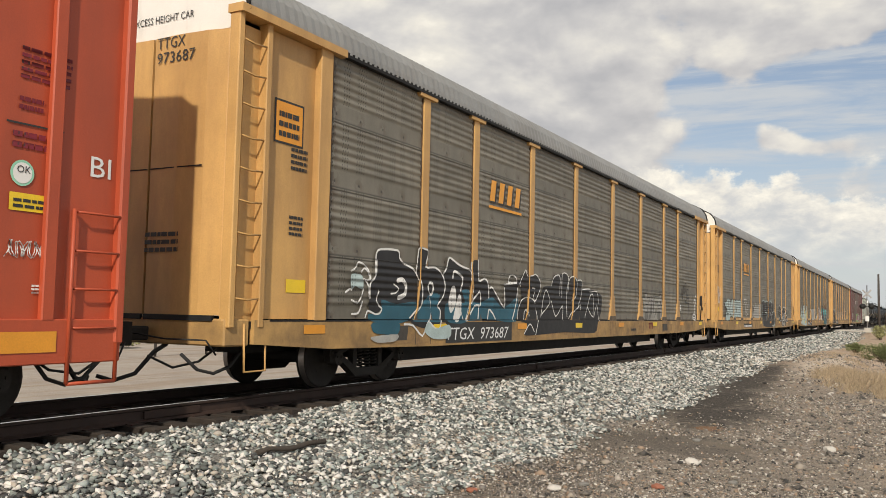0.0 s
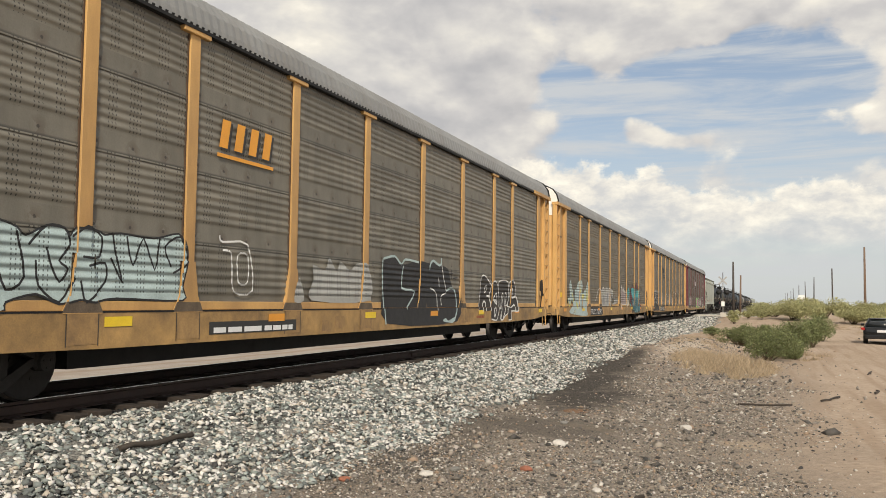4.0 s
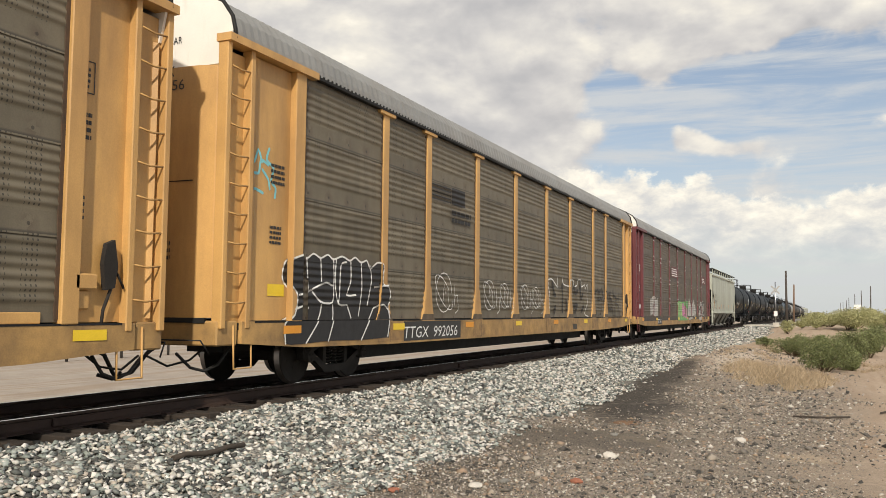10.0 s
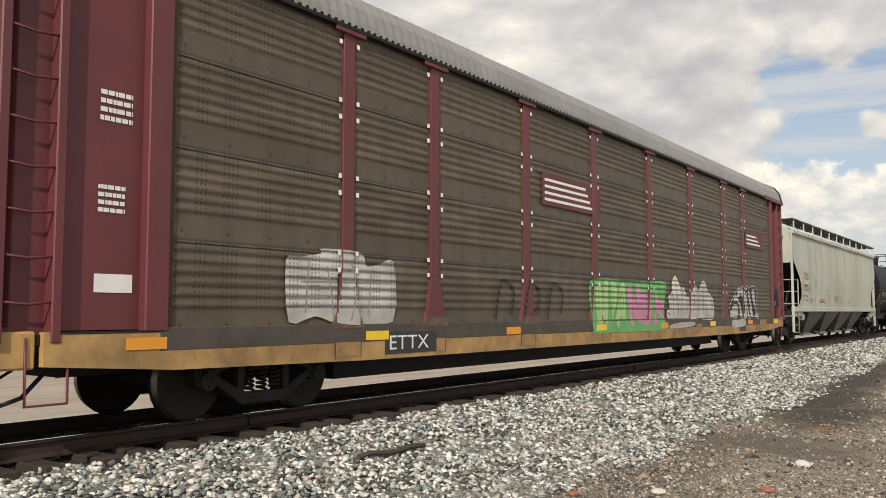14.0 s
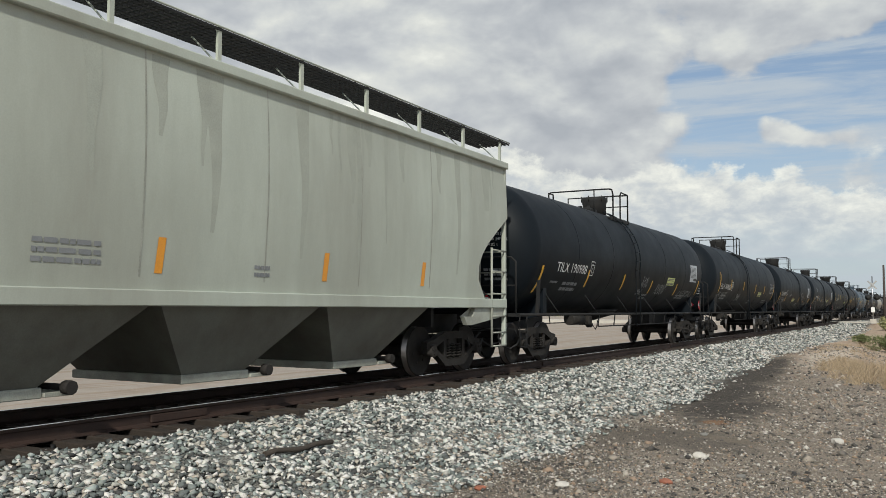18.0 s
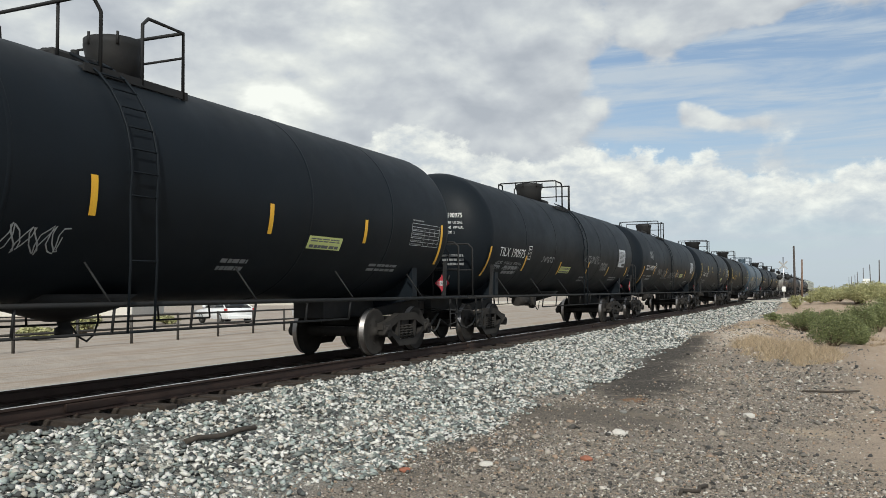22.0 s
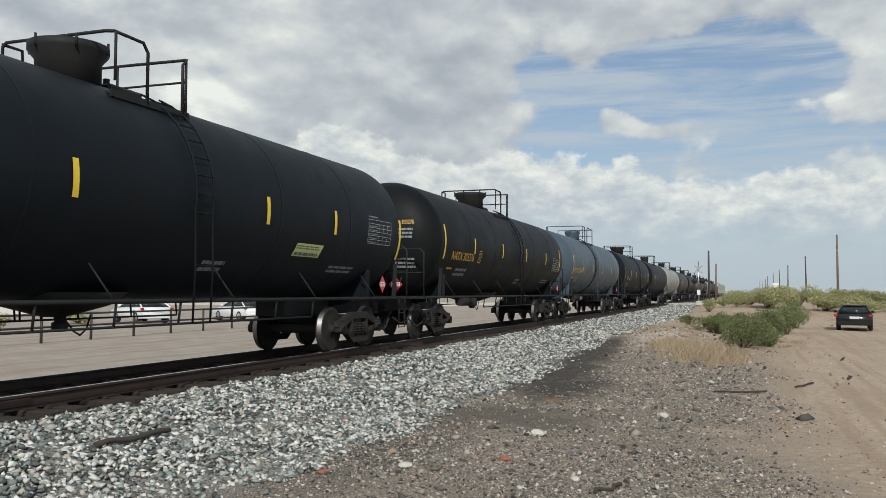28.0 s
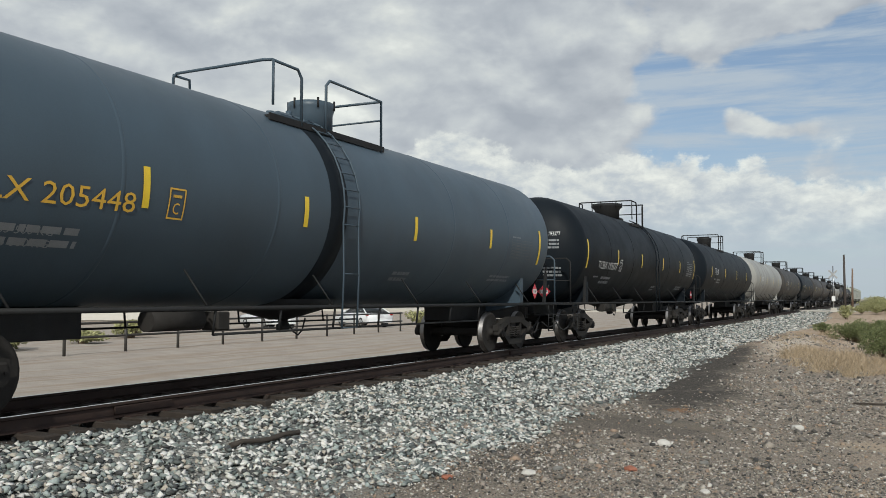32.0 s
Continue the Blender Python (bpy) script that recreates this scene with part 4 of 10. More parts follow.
def stroke(bm, pts, w, place, lift, k=None, mat=0):
    """One sprayed stroke: a band with round ends along a bent line."""
    pts = [Vector((p[0], p[1])) for p in pts]
    out = []
    for i, p in enumerate(pts):
        d = (pts[min(i + 1, len(pts) - 1)] - pts[max(i - 1, 0)])
        d = d.normalized() if d.length > 1e-6 else Vector((1, 0))
        nrm = Vector((-d.y, d.x))
        out.append((p + nrm * w / 2, p - nrm * w / 2))
    vs = [(bm.verts.new(place(a.x, a.y, lift)), bm.verts.new(place(b.x, b.y, lift))) for a, b in out]
    for a, b in zip(vs, vs[1:]):
        bm.faces.new((a[0], a[1], b[1], b[0])).material_index = mat
    for c, way in ((pts[0], -1), (pts[-1], 1)):
        fan = [bm.verts.new(place(c.x + math.cos(t) * w / 2, c.y + math.sin(t) * w / 2, lift + 0.0004)) for t in (2 * math.pi * j / 10 for j in range(10))]
        bm.faces.new(fan).material_index = mat


def clip_poly(poly, lo, hi):
    """A flat outline cut to an upright rectangle."""
    for axis in (0, 1):
        for bound, sign in ((lo[axis], 1), (hi[axis], -1)):
            out = []
            for i, p in enumerate(poly):
                q = poly[i - 1]
                ip, iq = (p[axis] - bound) * sign >= 0, (q[axis] - bound) * sign >= 0
                if ip != iq:
                    t = (bound - q[axis]) / (p[axis] - q[axis])
                    out.append((q[0] + (p[0] - q[0]) * t, q[1] + (p[1] - q[1]) * t))
                if ip:
                    out.append(p)
            poly = out
            if len(poly) < 3:
                return []
    return poly


def band(pts, w, closed=False):
    """A stroke as a row of quads."""
    n = len(pts)
    vs = [Vector(p) for p in pts]
    rim = []
    for i in range(n):
        a = vs[i - 1] if closed or i else vs[i]
        b = vs[(i + 1) % n] if closed or i < n - 1 else vs[i]
        d = b - a
        d = d.normalized() if d.length > 1e-6 else Vector((1, 0))
        m = Vector((-d.y, d.x)) * w / 2
        rim.append((tuple(vs[i] + m), tuple(vs[i] - m)))
    for i in range(n if closed else n - 1):
        a, b = rim[i], rim[(i + 1) % n]
        yield [a[0], a[1], b[1], b[0]]


def rounded(pts, closed, cuts=3):
    """A line through points, rounded between them."""
    n = len(pts)
    out = []
    for i in range(n if closed else n - 1):
        p0, p1, p2, p3 = (Vector(pts[k % n]) if closed else Vector(pts[min(max(k, 0), n - 1)]) for k in (i - 1, i, i + 1, i + 2))
        for j in range(cuts):
            f = j / cuts
            q = 0.5 * (2 * p1 + (p2 - p0) * f * 0.8 + (6 * (p2 - p1) - 0.8 * (2 * (p2 - p0) + (p3 - p1))) * f * f + (0.8 * (p2 - p0 + p3 - p1) - 4 * (p2 - p1)) * f ** 3)
            out.append(tuple(q))
    return out if closed else out + [tuple(pts[-1])]


class Spray:
    """One sprayed piece on a car's side, drawn in metres along and up from the first bay: fills and strokes laid over the side's fields in turn."""

    def __init__(self, car, fields):
        self.car, self.fields, self.bm, self.mats, self.level = car, fields, bmesh.new(), [], 0

    def lay(self, poly, mat, extra=0.0):
        if mat not in self.mats:
            self.mats.append(mat)
        for y0, y1, z0, z1, x in self.fields:
            q = clip_poly(poly, (y0, z0), (y1, z1))
            if len(q) >= 3:
                try:
                    self.bm.faces.new([self.bm.verts.new((x + 0.003 + 0.00025 * self.level + extra, a, b)) for a, b in q]).material_index = self.mats.index(mat)
                except ValueError:
                    pass

    def fill(self, mat, pts):
        ring = rounded([(GREY_Y0 + u, v) for u, v in pts], True)
        for tri in tessellate_polygon([[Vector((a, b, 0)) for a, b in ring]]):
            self.lay([ring[k] for k in tri], mat)
        self.level += 1

    def line(self, mat, w, pts, closed=False):
        run = rounded([(GREY_Y0 + u, v) for u, v in pts], closed)
        for k, q in enumerate(band(run, w, closed)):
            self.lay(q, mat, 0.000004 * k)
        for k, (a, b) in enumerate(run[::2]):
            self.lay([(a + w / 2 * math.cos(t), b + w / 2 * math.sin(t)) for t in (2 * math.pi * j / 8 for j in range(8))], mat, 0.00012 + 0.000004 * k)
        self.level += 1

    def done(self, label, name="graffiti"):
        return part(name, self.bm, self.mats, self.car, label)


def scrawl(parent, place, u, v, w, h, mat, seed, width=0.03, loops=9, name="graffiti_tag"):
    """A thin looping tag."""
    r = random.Random(seed)
    bm = bmesh.new()
    for g in range(2):
        pts, x = [], u
        for k in range(loops * 4):
            t = k / (loops * 4)
            pts.append((u + w * (t + 0.05 * math.sin(t * 40 + g * 2 + seed)), v + h * (0.5 + (0.32 + 0.15 * r.random()) * math.sin(t * loops * 6.28 / 2 + g * 1.7 + seed))))
        stroke(bm, pts, width, place, 0.006 + 0.002 * g)
    return part(name, bm, mat, parent)


# ---- running gear ----
WHEEL_R = 0.457


def wheelset_mesh():
    bm = bmesh.new()
    prof = [(-1.0, 0.06), (-0.86, 0.075), (-0.80, 0.10), (-0.795, 0.34), (-0.81, 0.40), (-0.812, 0.425), (-0.80, WHEEL_R - 0.006), (-0.70, WHEEL_R), (-0.685, WHEEL_R + 0.026), (-0.675, 0.41),
            (-0.70, 0.38), (-0.71, 0.13), (-0.66, 0.095)]
    prof = prof + [(-t, r) for t, r in prof[::-1]]
    turned(prof, 28, "x", bm)
    for f in bm.faces:
        c = f.calc_center_median()
        rad = math.hypot(c.y, c.z)
        f.material_index = 1 if 0.44 < rad < 0.47 and abs(c.x) > 0.7 else 0
    for k in range(6):
        a = k * math.pi / 3
        for s in (-1, 1):
            rod(bm, (s * 0.80, 0.22 * math.cos(a), 0.22 * math.sin(a)), (s * 0.806, 0.22 * math.cos(a), 0.22 * math.sin(a)), 0.028, 6)
    return bm


def sideframe_mesh(s, half=0.89):
    """A cast side frame: two journal pedestals, a dipping lower chord, an arched upper chord and a spring window."""
    bm = bmesh.new()
    x0, x1 = (0.93, 1.06) if s > 0 else (-1.06, -0.93)
    upper = [(-half - 0.16, 0.50), (-half - 0.14, 0.62), (-half + 0.10, 0.66), (-0.36, 0.80), (0.36, 0.80), (half - 0.10, 0.66), (half + 0.14, 0.62), (half + 0.16, 0.50),
             (half - 0.10, 0.50), (0.34, 0.66), (-0.34, 0.66), (-half + 0.10, 0.50)]
    solid(upper, "x", x0, x1, bm)
    lower = [(-half + 0.02, 0.50), (-0.44, 0.22), (-0.36, 0.16), (0.36, 0.16), (0.44, 0.22), (half - 0.02, 0.50), (half - 0.18, 0.50), (0.32, 0.29), (-0.32, 0.29), (-half + 0.18, 0.50)]
    solid(lower, "x", x0, x1, bm)
    for y in (-0.36, 0.36):
        box(bm, x0 + 0.01, x1 - 0.01, y - 0.05, y + 0.05, 0.26, 0.70)
    for y in (-half, half):
        box(bm, x0 - 0.01, x1 + 0.02, y - 0.13, y + 0.13, 0.38, 0.60, 0.03)
    return bm


def journal_mesh(s, y):
    bm = bmesh.new()
    rod(bm, (s * 0.95, y, WHEEL_R), (s * 1.13, y, WHEEL_R), 0.105, 14)
    for k in range(3):
        a = k * 2.094 + 0.5
        rod(bm, (s * 1.13, y + 0.055 * math.cos(a), WHEEL_R + 0.055 * math.sin(a)), (s * 1.145, y + 0.055 * math.cos(a), WHEEL_R + 0.055 * math.sin(a)), 0.02, 6)
    return bm


def spring_mesh(s, y):
    bm = bmesh.new()
    pts = [(s * 1.0 + 0.06 * math.cos(t), y + 0.06 * math.sin(t), 0.30 + 0.26 * t / 31.4) for t in (k * 31.4 / 60 for k in range(61))]
    return pipe(bm, pts, 0.016, 4)


GEAR = {}


def bogie(parent, y, turning):
    """A freight truck under a car: bolster, side frames, springs, journals, two wheelsets that roll."""
    if not GEAR:
        bm = bmesh.new()
        box(bm, -1.0, 1.0, -0.17, 0.17, 0.52, 0.74, 0.03)
        rod(bm, (0, 0, 0.7), (0, 0, 0.86), 0.19, 14)
        box(bm, -0.66, 0.66, -0.62, -0.56, 0.38, 0.48)
        box(bm, -0.66, 0.66, 0.56, 0.62, 0.38, 0.48)
        GEAR["truck"] = bm
        mesh = {}
        for key, b in (("truck", bm), ("sideframe+", sideframe_mesh(1)), ("sideframe-", sideframe_mesh(-1)), ("wheelset", wheelset_mesh()),
                       *((f"journal{s}{y_}", journal_mesh(s, y_ * 0.89)) for s in (1, -1) for y_ in (1, -1)), *((f"spring{s}{j}", spring_mesh(s, j)) for s in (1, -1) for j in (-0.2, 0.0, 0.2))):
            me = bpy.data.meshes.new(key)
            b.to_mesh(me)
            b.free()
            me.materials.append(truck_steel)
            if key == "wheelset":
                me.materials.append(wheel_tread)
            mesh[key] = me
        GEAR.update(mesh)
    truck = new("truck", GEAR["truck"])
    truck.parent, truck.location = parent, (0, y, 0)

    def sub(name, key, at=(0, 0, 0)):
        o = new(name, GEAR[key])
        o.parent, o.location = truck, at
        return o

    for s in "+-":
        sub("sideframe", "sideframe" + s)
    for s in (1, -1):
        for e in (1, -1):
            sub("journal_cap", f"journal{s}{e}")
        for j in (-0.2, 0.0, 0.2):
            sub("spring", f"spring{s}{j}")
    for e in (0.89, -0.89):
        turning.append(sub("wheelset", "wheelset", (0, e, WHEEL_R)))
    return truck


def coupler(parent, y, way):
    """A knuckle coupler on its draft gear, with the hanging air hose and cut lever."""
    bm = bmesh.new()
    box(bm, -0.12, 0.12, min(y - way * 0.5, y + way * 0.35), max(y - way * 0.5, y + way * 0.35), 0.76, 0.94, 0.02)
    solid([(-0.2, y + way * 0.3), (0.16, y + way * 0.3), (0.2, y + way * 0.62), (0.05, y + way * 0.55), (-0.06, y + way * 0.62), (-0.2, y + way * 0.58)], "z", 0.70, 1.0, bm)
    part("coupler", bm, truck_steel, parent)
    bm = bmesh.new()
    pts = [(0.35, y - way * 0.1, 0.72), (0.36, y + way * 0.12, 0.62), (0.30, y + way * 0.35, 0.36), (0.18, y + way * 0.58, 0.28), (0.05, y + way * 0.72, 0.34)]
    pipe(bm, pts, 0.028, 6)
    part("air_hose", bm, tyre_rubber, parent)
    bm = bmesh.new()
    pipe(bm, [(1.35, y + way * 0.05, 0.62), (1.30, y + way * 0.18, 0.80), (0.6, y + way * 0.2, 0.80), (0.2, y + way * 0.32, 0.86)], 0.012, 5)
    part("cut_lever", bm, dark_steel, parent)
    bm = pipe(bmesh.new(), [(1.05, y - way * 0.75, 0.66), (1.02, y - way * 0.55, 0.44), (0.98, y - way * 0.3, 0.36), (0.95, y - way * 0.05, 0.42), (0.92, y + way * 0.2, 0.62)], 0.022, 6)
    part("hose_loop", bm, tyre_rubber, parent)
    bm = pipe(bmesh.new(), [(0.75, y - way * 0.6, 0.68), (0.72, y - way * 0.3, 0.50), (0.68, y + way * 0.1, 0.44), (0.62, y + way * 0.45, 0.60)], 0.016, 6)
    part("hose_loop", bm, tyre_rubber, parent)


def rungs(parent, x, y0, y1, zs, mat, drop=0.0, r=0.012, off=0.09, name="rung", label=""):
    """Bent grab irons standing off a side: one mesh, an object for each."""
    bm = bmesh.new()
    pipe(bm, [(x, y0, 0), (x + off, y0 + 0.02, -drop * 0.5), (x + off, (y0 + y1) / 2, -drop), (x + off, y1 - 0.02, -drop * 0.5), (x, y1, 0)], r, 5)
    first = part(name, bm, mat, parent, label)
    first.location.z = zs[0]
    for z in zs[1:]:
        again(first, parent, pose(0, 0, z))


# ---- the covered car carriers ----
HALF = 13.53
POSTS = (2.75, 4.68, 7.44, 10.22, 13.18, 15.96, 18.72, 20.65)
POSTS_LATER = (2.75, 4.68, 7.44, 10.22, 13.05, 15.64, 18.72, 20.65)
GREY_Y0 = -11.69
GREY_LEN = 23.72
EAVE = 4.93
ROOF = [(1.49, EAVE + 0.02), (1.48, 5.08), (1.43, 5.28), (1.27, 5.50), (0.92, 5.68), (0.46, 5.78), (0.0, 5.80)]


def rack_panel(length, z0, z1, ribs, flat=0.28):
    """One sheet of siding with pressed horizontal ribs, its lower edge lapping the next."""
    bm = bmesh.new()
    h = z1 - z0
    prof = [(0.018, z0 - 0.02), (0.014, z0 + 0.02), (0.003, z0 + max(0.03, flat * h - 0.03))]
    for k in range(ribs * 6 + 1):
        prof.append((0.003 + 0.010 * (1 - math.cos(2 * math.pi * k / 6)), z0 + h * (flat + (0.98 - flat) * k / (ribs * 6))))
    prof += [(0.0, z1)]
    a = [bm.verts.new((x, 0, z)) for x, z in prof]
    b = [bm.verts.new((x, length, z)) for x, z in prof]
    for i in range(len(prof) - 1):
        bm.faces.new((a[i], b[i], b[i + 1], a[i + 1])).smooth = True
    back = [bm.verts.new((-0.03, y, z)) for y, z in ((0, z0), (length, z0), (length, z1), (0, z1))]
    bm.faces.new((back[0], back[3], back[2], back[1]))
    return bm


PANEL_CACHE = {}


def autorack(center, paint, sill, screen, label, end_white=0.5, roof=roof_galv, posts=POSTS, front=HALF, rear=13.62, board=None):
    """A covered car carrier: deep side sill, posts with brackets and flared feet, ribbed siding, arched ribbed roof, recessed ends with ladders."""
    car = thing("autorack", pose(TRACK_X, center, 0), label, "railcar", "cars of the train")
    turning = []
    for y in (-10.0, 10.0):
        bogie(car, y, turning)
    bm = bmesh.new()
    box(bm, -0.35, 0.35, -12.2, 12.2, 0.55, 0.95)
    part("draft_sill", bm, dark_steel, car)
    bm = bmesh.new()
    box(bm, -0.62, 0.62, -8.3, 8.3, 0.30, 0.94)
    part("center_sill", bm, dark_steel, car)
    for s in (-1, 1):
        part("floor_brace", solid([(s * 1.2, 0.86), (s * 0.63, 0.70), (s * 0.63, 0.92), (s * 1.2, 0.92)], "y", -8.2, 8.2), dark_steel, car)
    bm = bmesh.new()
    box(bm, -1.40, 1.40, -front + 0.05, rear - 0.05, 0.93, 1.03)
    part("deck", bm, dark_steel, car)
    for s in (1, -1):
        bm = bmesh.new()
        x0, x1 = (1.38, 1.455) if s > 0 else (-1.455, -1.38)
        solid([(-front + 0.5, 0.74), (-11.6, 0.64), (-8.6, 0.60), (8.6, 0.60), (11.6, 0.64), (rear - 0.5, 0.74), (rear - 0.5, 1.05), (-front + 0.5, 1.05)], "x", x0, x1, bm)
        part("side_sill", bm, sill, car, "scraped and dented side sill")
    for y in (-front, rear):
        w = 1 if y > 0 else -1
        bm = bmesh.new()
        box(bm, -1.42, 1.42, min(y - w * 0.45, y), max(y - w * 0.45, y), 0.72, 1.06, 0.02)
        part("end_sill", bm, sill, car, "grimy end sill")
        coupler(car, y, w)
        # end face: two curved doors, white above
        bm = bmesh.new()
        top = [p for p in ROOF if p[1] > EAVE + 0.1]
        arch = [(x, z) for x, z in top] + [(-x, z) for x, z in top[::-1][1:]]
        solid([(-1.36, EAVE - end_white + 0.1)] + [(1.36, EAVE - end_white + 0.1)] + arch, "y", y - w * 0.16, y - w * 0.10, bm)
        part("end_hood", bm, white_roofend, car, "white-painted end hood")
        for s in (-1, 1):
            bm = bmesh.new()
            face = [(s * 0.02, y), (s * 0.5, y + w * 0.015), (s * 0.95, y - w * 0.01), (s * 1.24, y - w * 0.08), (s * 1.40, y - w * 0.20), (s * 1.34, y - w * 0.24), (s * 0.9, y - w * 0.08), (s * 0.02, y - w * 0.06)]
            solid(face, "z", 1.10, EAVE - end_white + 0.08, bm)
            part("end_door", bm, paint, car)
            bm = bmesh.new()
            box(bm, *sorted((s * 0.03, s * 0.94)), *sorted((y + w * 0.004, y + w * 0.014)), 2.985, 3.0)
            part("door_seam", bm, dark_steel, car)
            bm = bmesh.new()
            box(bm, *sorted((s * 0.03, s * 1.22)), *sorted((y - w * 0.02, y + w * 0.022)), 1.03, 1.10)
            part("door_sill", bm, dark_steel, car, "grimy black door track")
    # ends of the sides: recessed bay with ladder and corner post
    for s in (1, -1):
        for w in (-1, 1):
            e = rear if w > 0 else -front
            bm = bmesh.new()
            x0, x1 = sorted((s * 1.30, s * 1.36))
            y0, y1 = sorted((e - w * 0.62, (GREY_Y0 - 0.2) if w < 0 else (GREY_Y0 + GREY_LEN + 0.1)))
            box(bm, x0, x1, y0, y1, 1.06, EAVE - 0.03)
            part("recess_panel", bm, paint, car)
            bm = bmesh.new()
            x0, x1 = sorted((s * 1.34, s * 1.47))
            y0, y1 = sorted((GREY_Y0 - 0.30, GREY_Y0 - 0.02) if w < 0 else (GREY_Y0 + GREY_LEN + 0.0, GREY_Y0 + GREY_LEN + 0.24))
            box(bm, x0, x1, y0, y1, 1.04, EAVE, 0.012)
            part("bay_post", bm, paint, car)
            bm = bmesh.new()
            x0, x1 = sorted((s * 1.30, s * 1.47))
            y0, y1 = sorted((e - w * 0.02, e - w * 0.12))
            box(bm, x0, x1, y0, y1, 0.95, EAVE, 0.012)
            y0, y1 = sorted((e - w * 0.56, e - w * 0.66))
            box(bm, x0, x1, y0, y1, 0.95, EAVE, 0.012)
            x0, x1 = sorted((s * 1.30, s * 1.34))
            y0, y1 = sorted((e - w * 0.10, e - w * 0.58))
            box(bm, x0, x1, y0, y1, 0.95, EAVE - 0.1)
            part("ladder_column", bm, paint, car)
            bm = bmesh.new()
            x0, x1 = sorted((s * 1.28, s * 1.53))
            y0, y1 = sorted((e - w * 0.0, e - w * 2.25))
            solid([(y0, EAVE - 0.02), (y1, EAVE - 0.02), (y1, EAVE + 0.09), (y0, EAVE + 0.09)], "x", x0, x1, bm)
            part("eave_beam", bm, paint, car)
            if s > 0:
                zs = [1.35 + 0.41 * k for k in range(9)]
                rungs(car, 1.36, e - w * 0.60, e - w * 0.08, zs, paint if paint is not maroon else maroon, 0.05, 0.014)
                bm = bmesh.new()
                for z in (0.40,):
                    pipe(bm, [(1.42, e - w * 0.75, 1.0), (1.44, e - w * 0.75, z), (1.44, e - w * 0.35, z), (1.42, e - w * 0.35, 1.0)], 0.016, 5)
                part("step_iron", bm, paint, car)
            if s > 0 and w > 0:
                bm = bmesh.new()
                box(bm, 1.36, 1.47, e - 1.42, e - 1.10, 1.42, 1.60, 0.02)
                box(bm, 1.36, 1.42, e - 1.36, e - 1.16, 1.20, 1.42, 0.02)
                brake = part("hand_brake", bm, paint, car, "hand brake housing in the car's paint")
                bm = bmesh.new()
                solid([(e - 0.98, 1.95), (e - 0.86, 2.0), (e - 0.80, 1.70), (e - 0.84, 1.45), (e - 0.98, 1.42), (e - 1.02, 1.72)], "x", 1.40, 1.46, bm)
                pipe(bm, [(1.43, e - 0.85, 1.5), (1.43, e - 0.98, 1.2), (1.42, e - 1.0, 0.95)], 0.02, 5)
                pipe(bm, [(1.43, e - 0.84, 1.7), (1.45, e - 0.70, 1.45)], 0.014, 5)
                part("brake_lever", bm, truck_steel, brake, "greasy black brake lever")
    # side screens between posts
    edges = [0.0, *posts, GREY_LEN]
    rows = [1.085, 1.986, 2.979, 3.972, EAVE + 0.02]
    for s in (1, -1):
        for i, (a, b) in enumerate(zip(edges, edges[1:])):
            spans = list(zip(rows, rows[1:])) if s > 0 else [(1.10, EAVE)]
            for z0, z1 in spans:
                key = (round(b - a, 2), round(z0, 2), round(z1, 2), screen.name)
                if key not in PANEL_CACHE:
                    ob = part("siding_panel", rack_panel(b - a, z0, z1, 6 if s > 0 else 3, 0.18 if z0 < 1.5 else 0.28), screen, car)
                    PANEL_CACHE[key] = ob.data
                else:
                    ob = new("siding_panel", PANEL_CACHE[key])
                    ob.parent = car
                ob.matrix_basis = pose(1.398, GREY_Y0 + a, 0) if s > 0 else pose(-1.398, GREY_Y0 + b, 0, 0, 0, 180)
    if board:
        for a, b in zip(edges, edges[1:]):
            bm = bmesh.new()
            box(bm, 1.40, 1.437, GREY_Y0 + a + 0.23, GREY_Y0 + b - 0.23, 1.05, 1.17, 0.008)
            part("bottom_board", bm, board, car)
    for s in (1, -1):
        first = None
        for p in posts:
            if first is None:
                bm = bmesh.new()
                x0, x1 = sorted((s * 1.40, s * 1.450))
                box(bm, x0, x1, -0.11, 0.11, 1.04, EAVE - 0.05, 0.006)
                box(bm, x0, sorted((s * 1.49, s * 1.49))[0] if s > 0 else x1, -0.30, 0.30, EAVE - 0.06, EAVE + 0.02, 0.008) if s > 0 else None
                solid([(-0.31, 1.02), (0.31, 1.02), (0.20, 1.24), (0.115, 1.72), (-0.115, 1.72), (-0.20, 1.24)], "x", x0 if s > 0 else x1, s * 1.462, bm)
                first = part("side_post", bm, paint, car)
                first.location.y = GREY_Y0 + p
            else:
                again(first, car, pose(0, GREY_Y0 + p, 0))
    # thin dark strips paint the grime and shade at the post feet
    for p in posts:
        if "boot" not in PANEL_CACHE:
            bm = solid([(-0.315, 1.03), (0.315, 1.03), (0.245, 1.16), (-0.245, 1.16)], "x", 1.45, 1.4626)
            ob = part("post_boot", bm, sill_boot, car, "dark foot of the post, grime and shade painted in")
            PANEL_CACHE["boot"] = ob.data
        else:
            ob = new("post_boot", PANEL_CACHE["boot"])
            ob.parent = car
        ob.location.y = GREY_Y0 + p
    for p in (*posts, 0.0, GREY_LEN):
        key = ("seam", p in posts)
        if key not in PANEL_CACHE:
            bm = bmesh.new()
            box(bm, 1.40, 1.4235, *((-0.135, 0.135) if p in posts else (-0.05, 0.05)), 1.085, EAVE)
            ob = part("post_seam", bm, seam_rust, car, "rusty joint strip")
            PANEL_CACHE[key] = ob.data
        else:
            ob = new("post_seam", PANEL_CACHE[key])
            ob.parent = car
        ob.location.y = GREY_Y0 + p
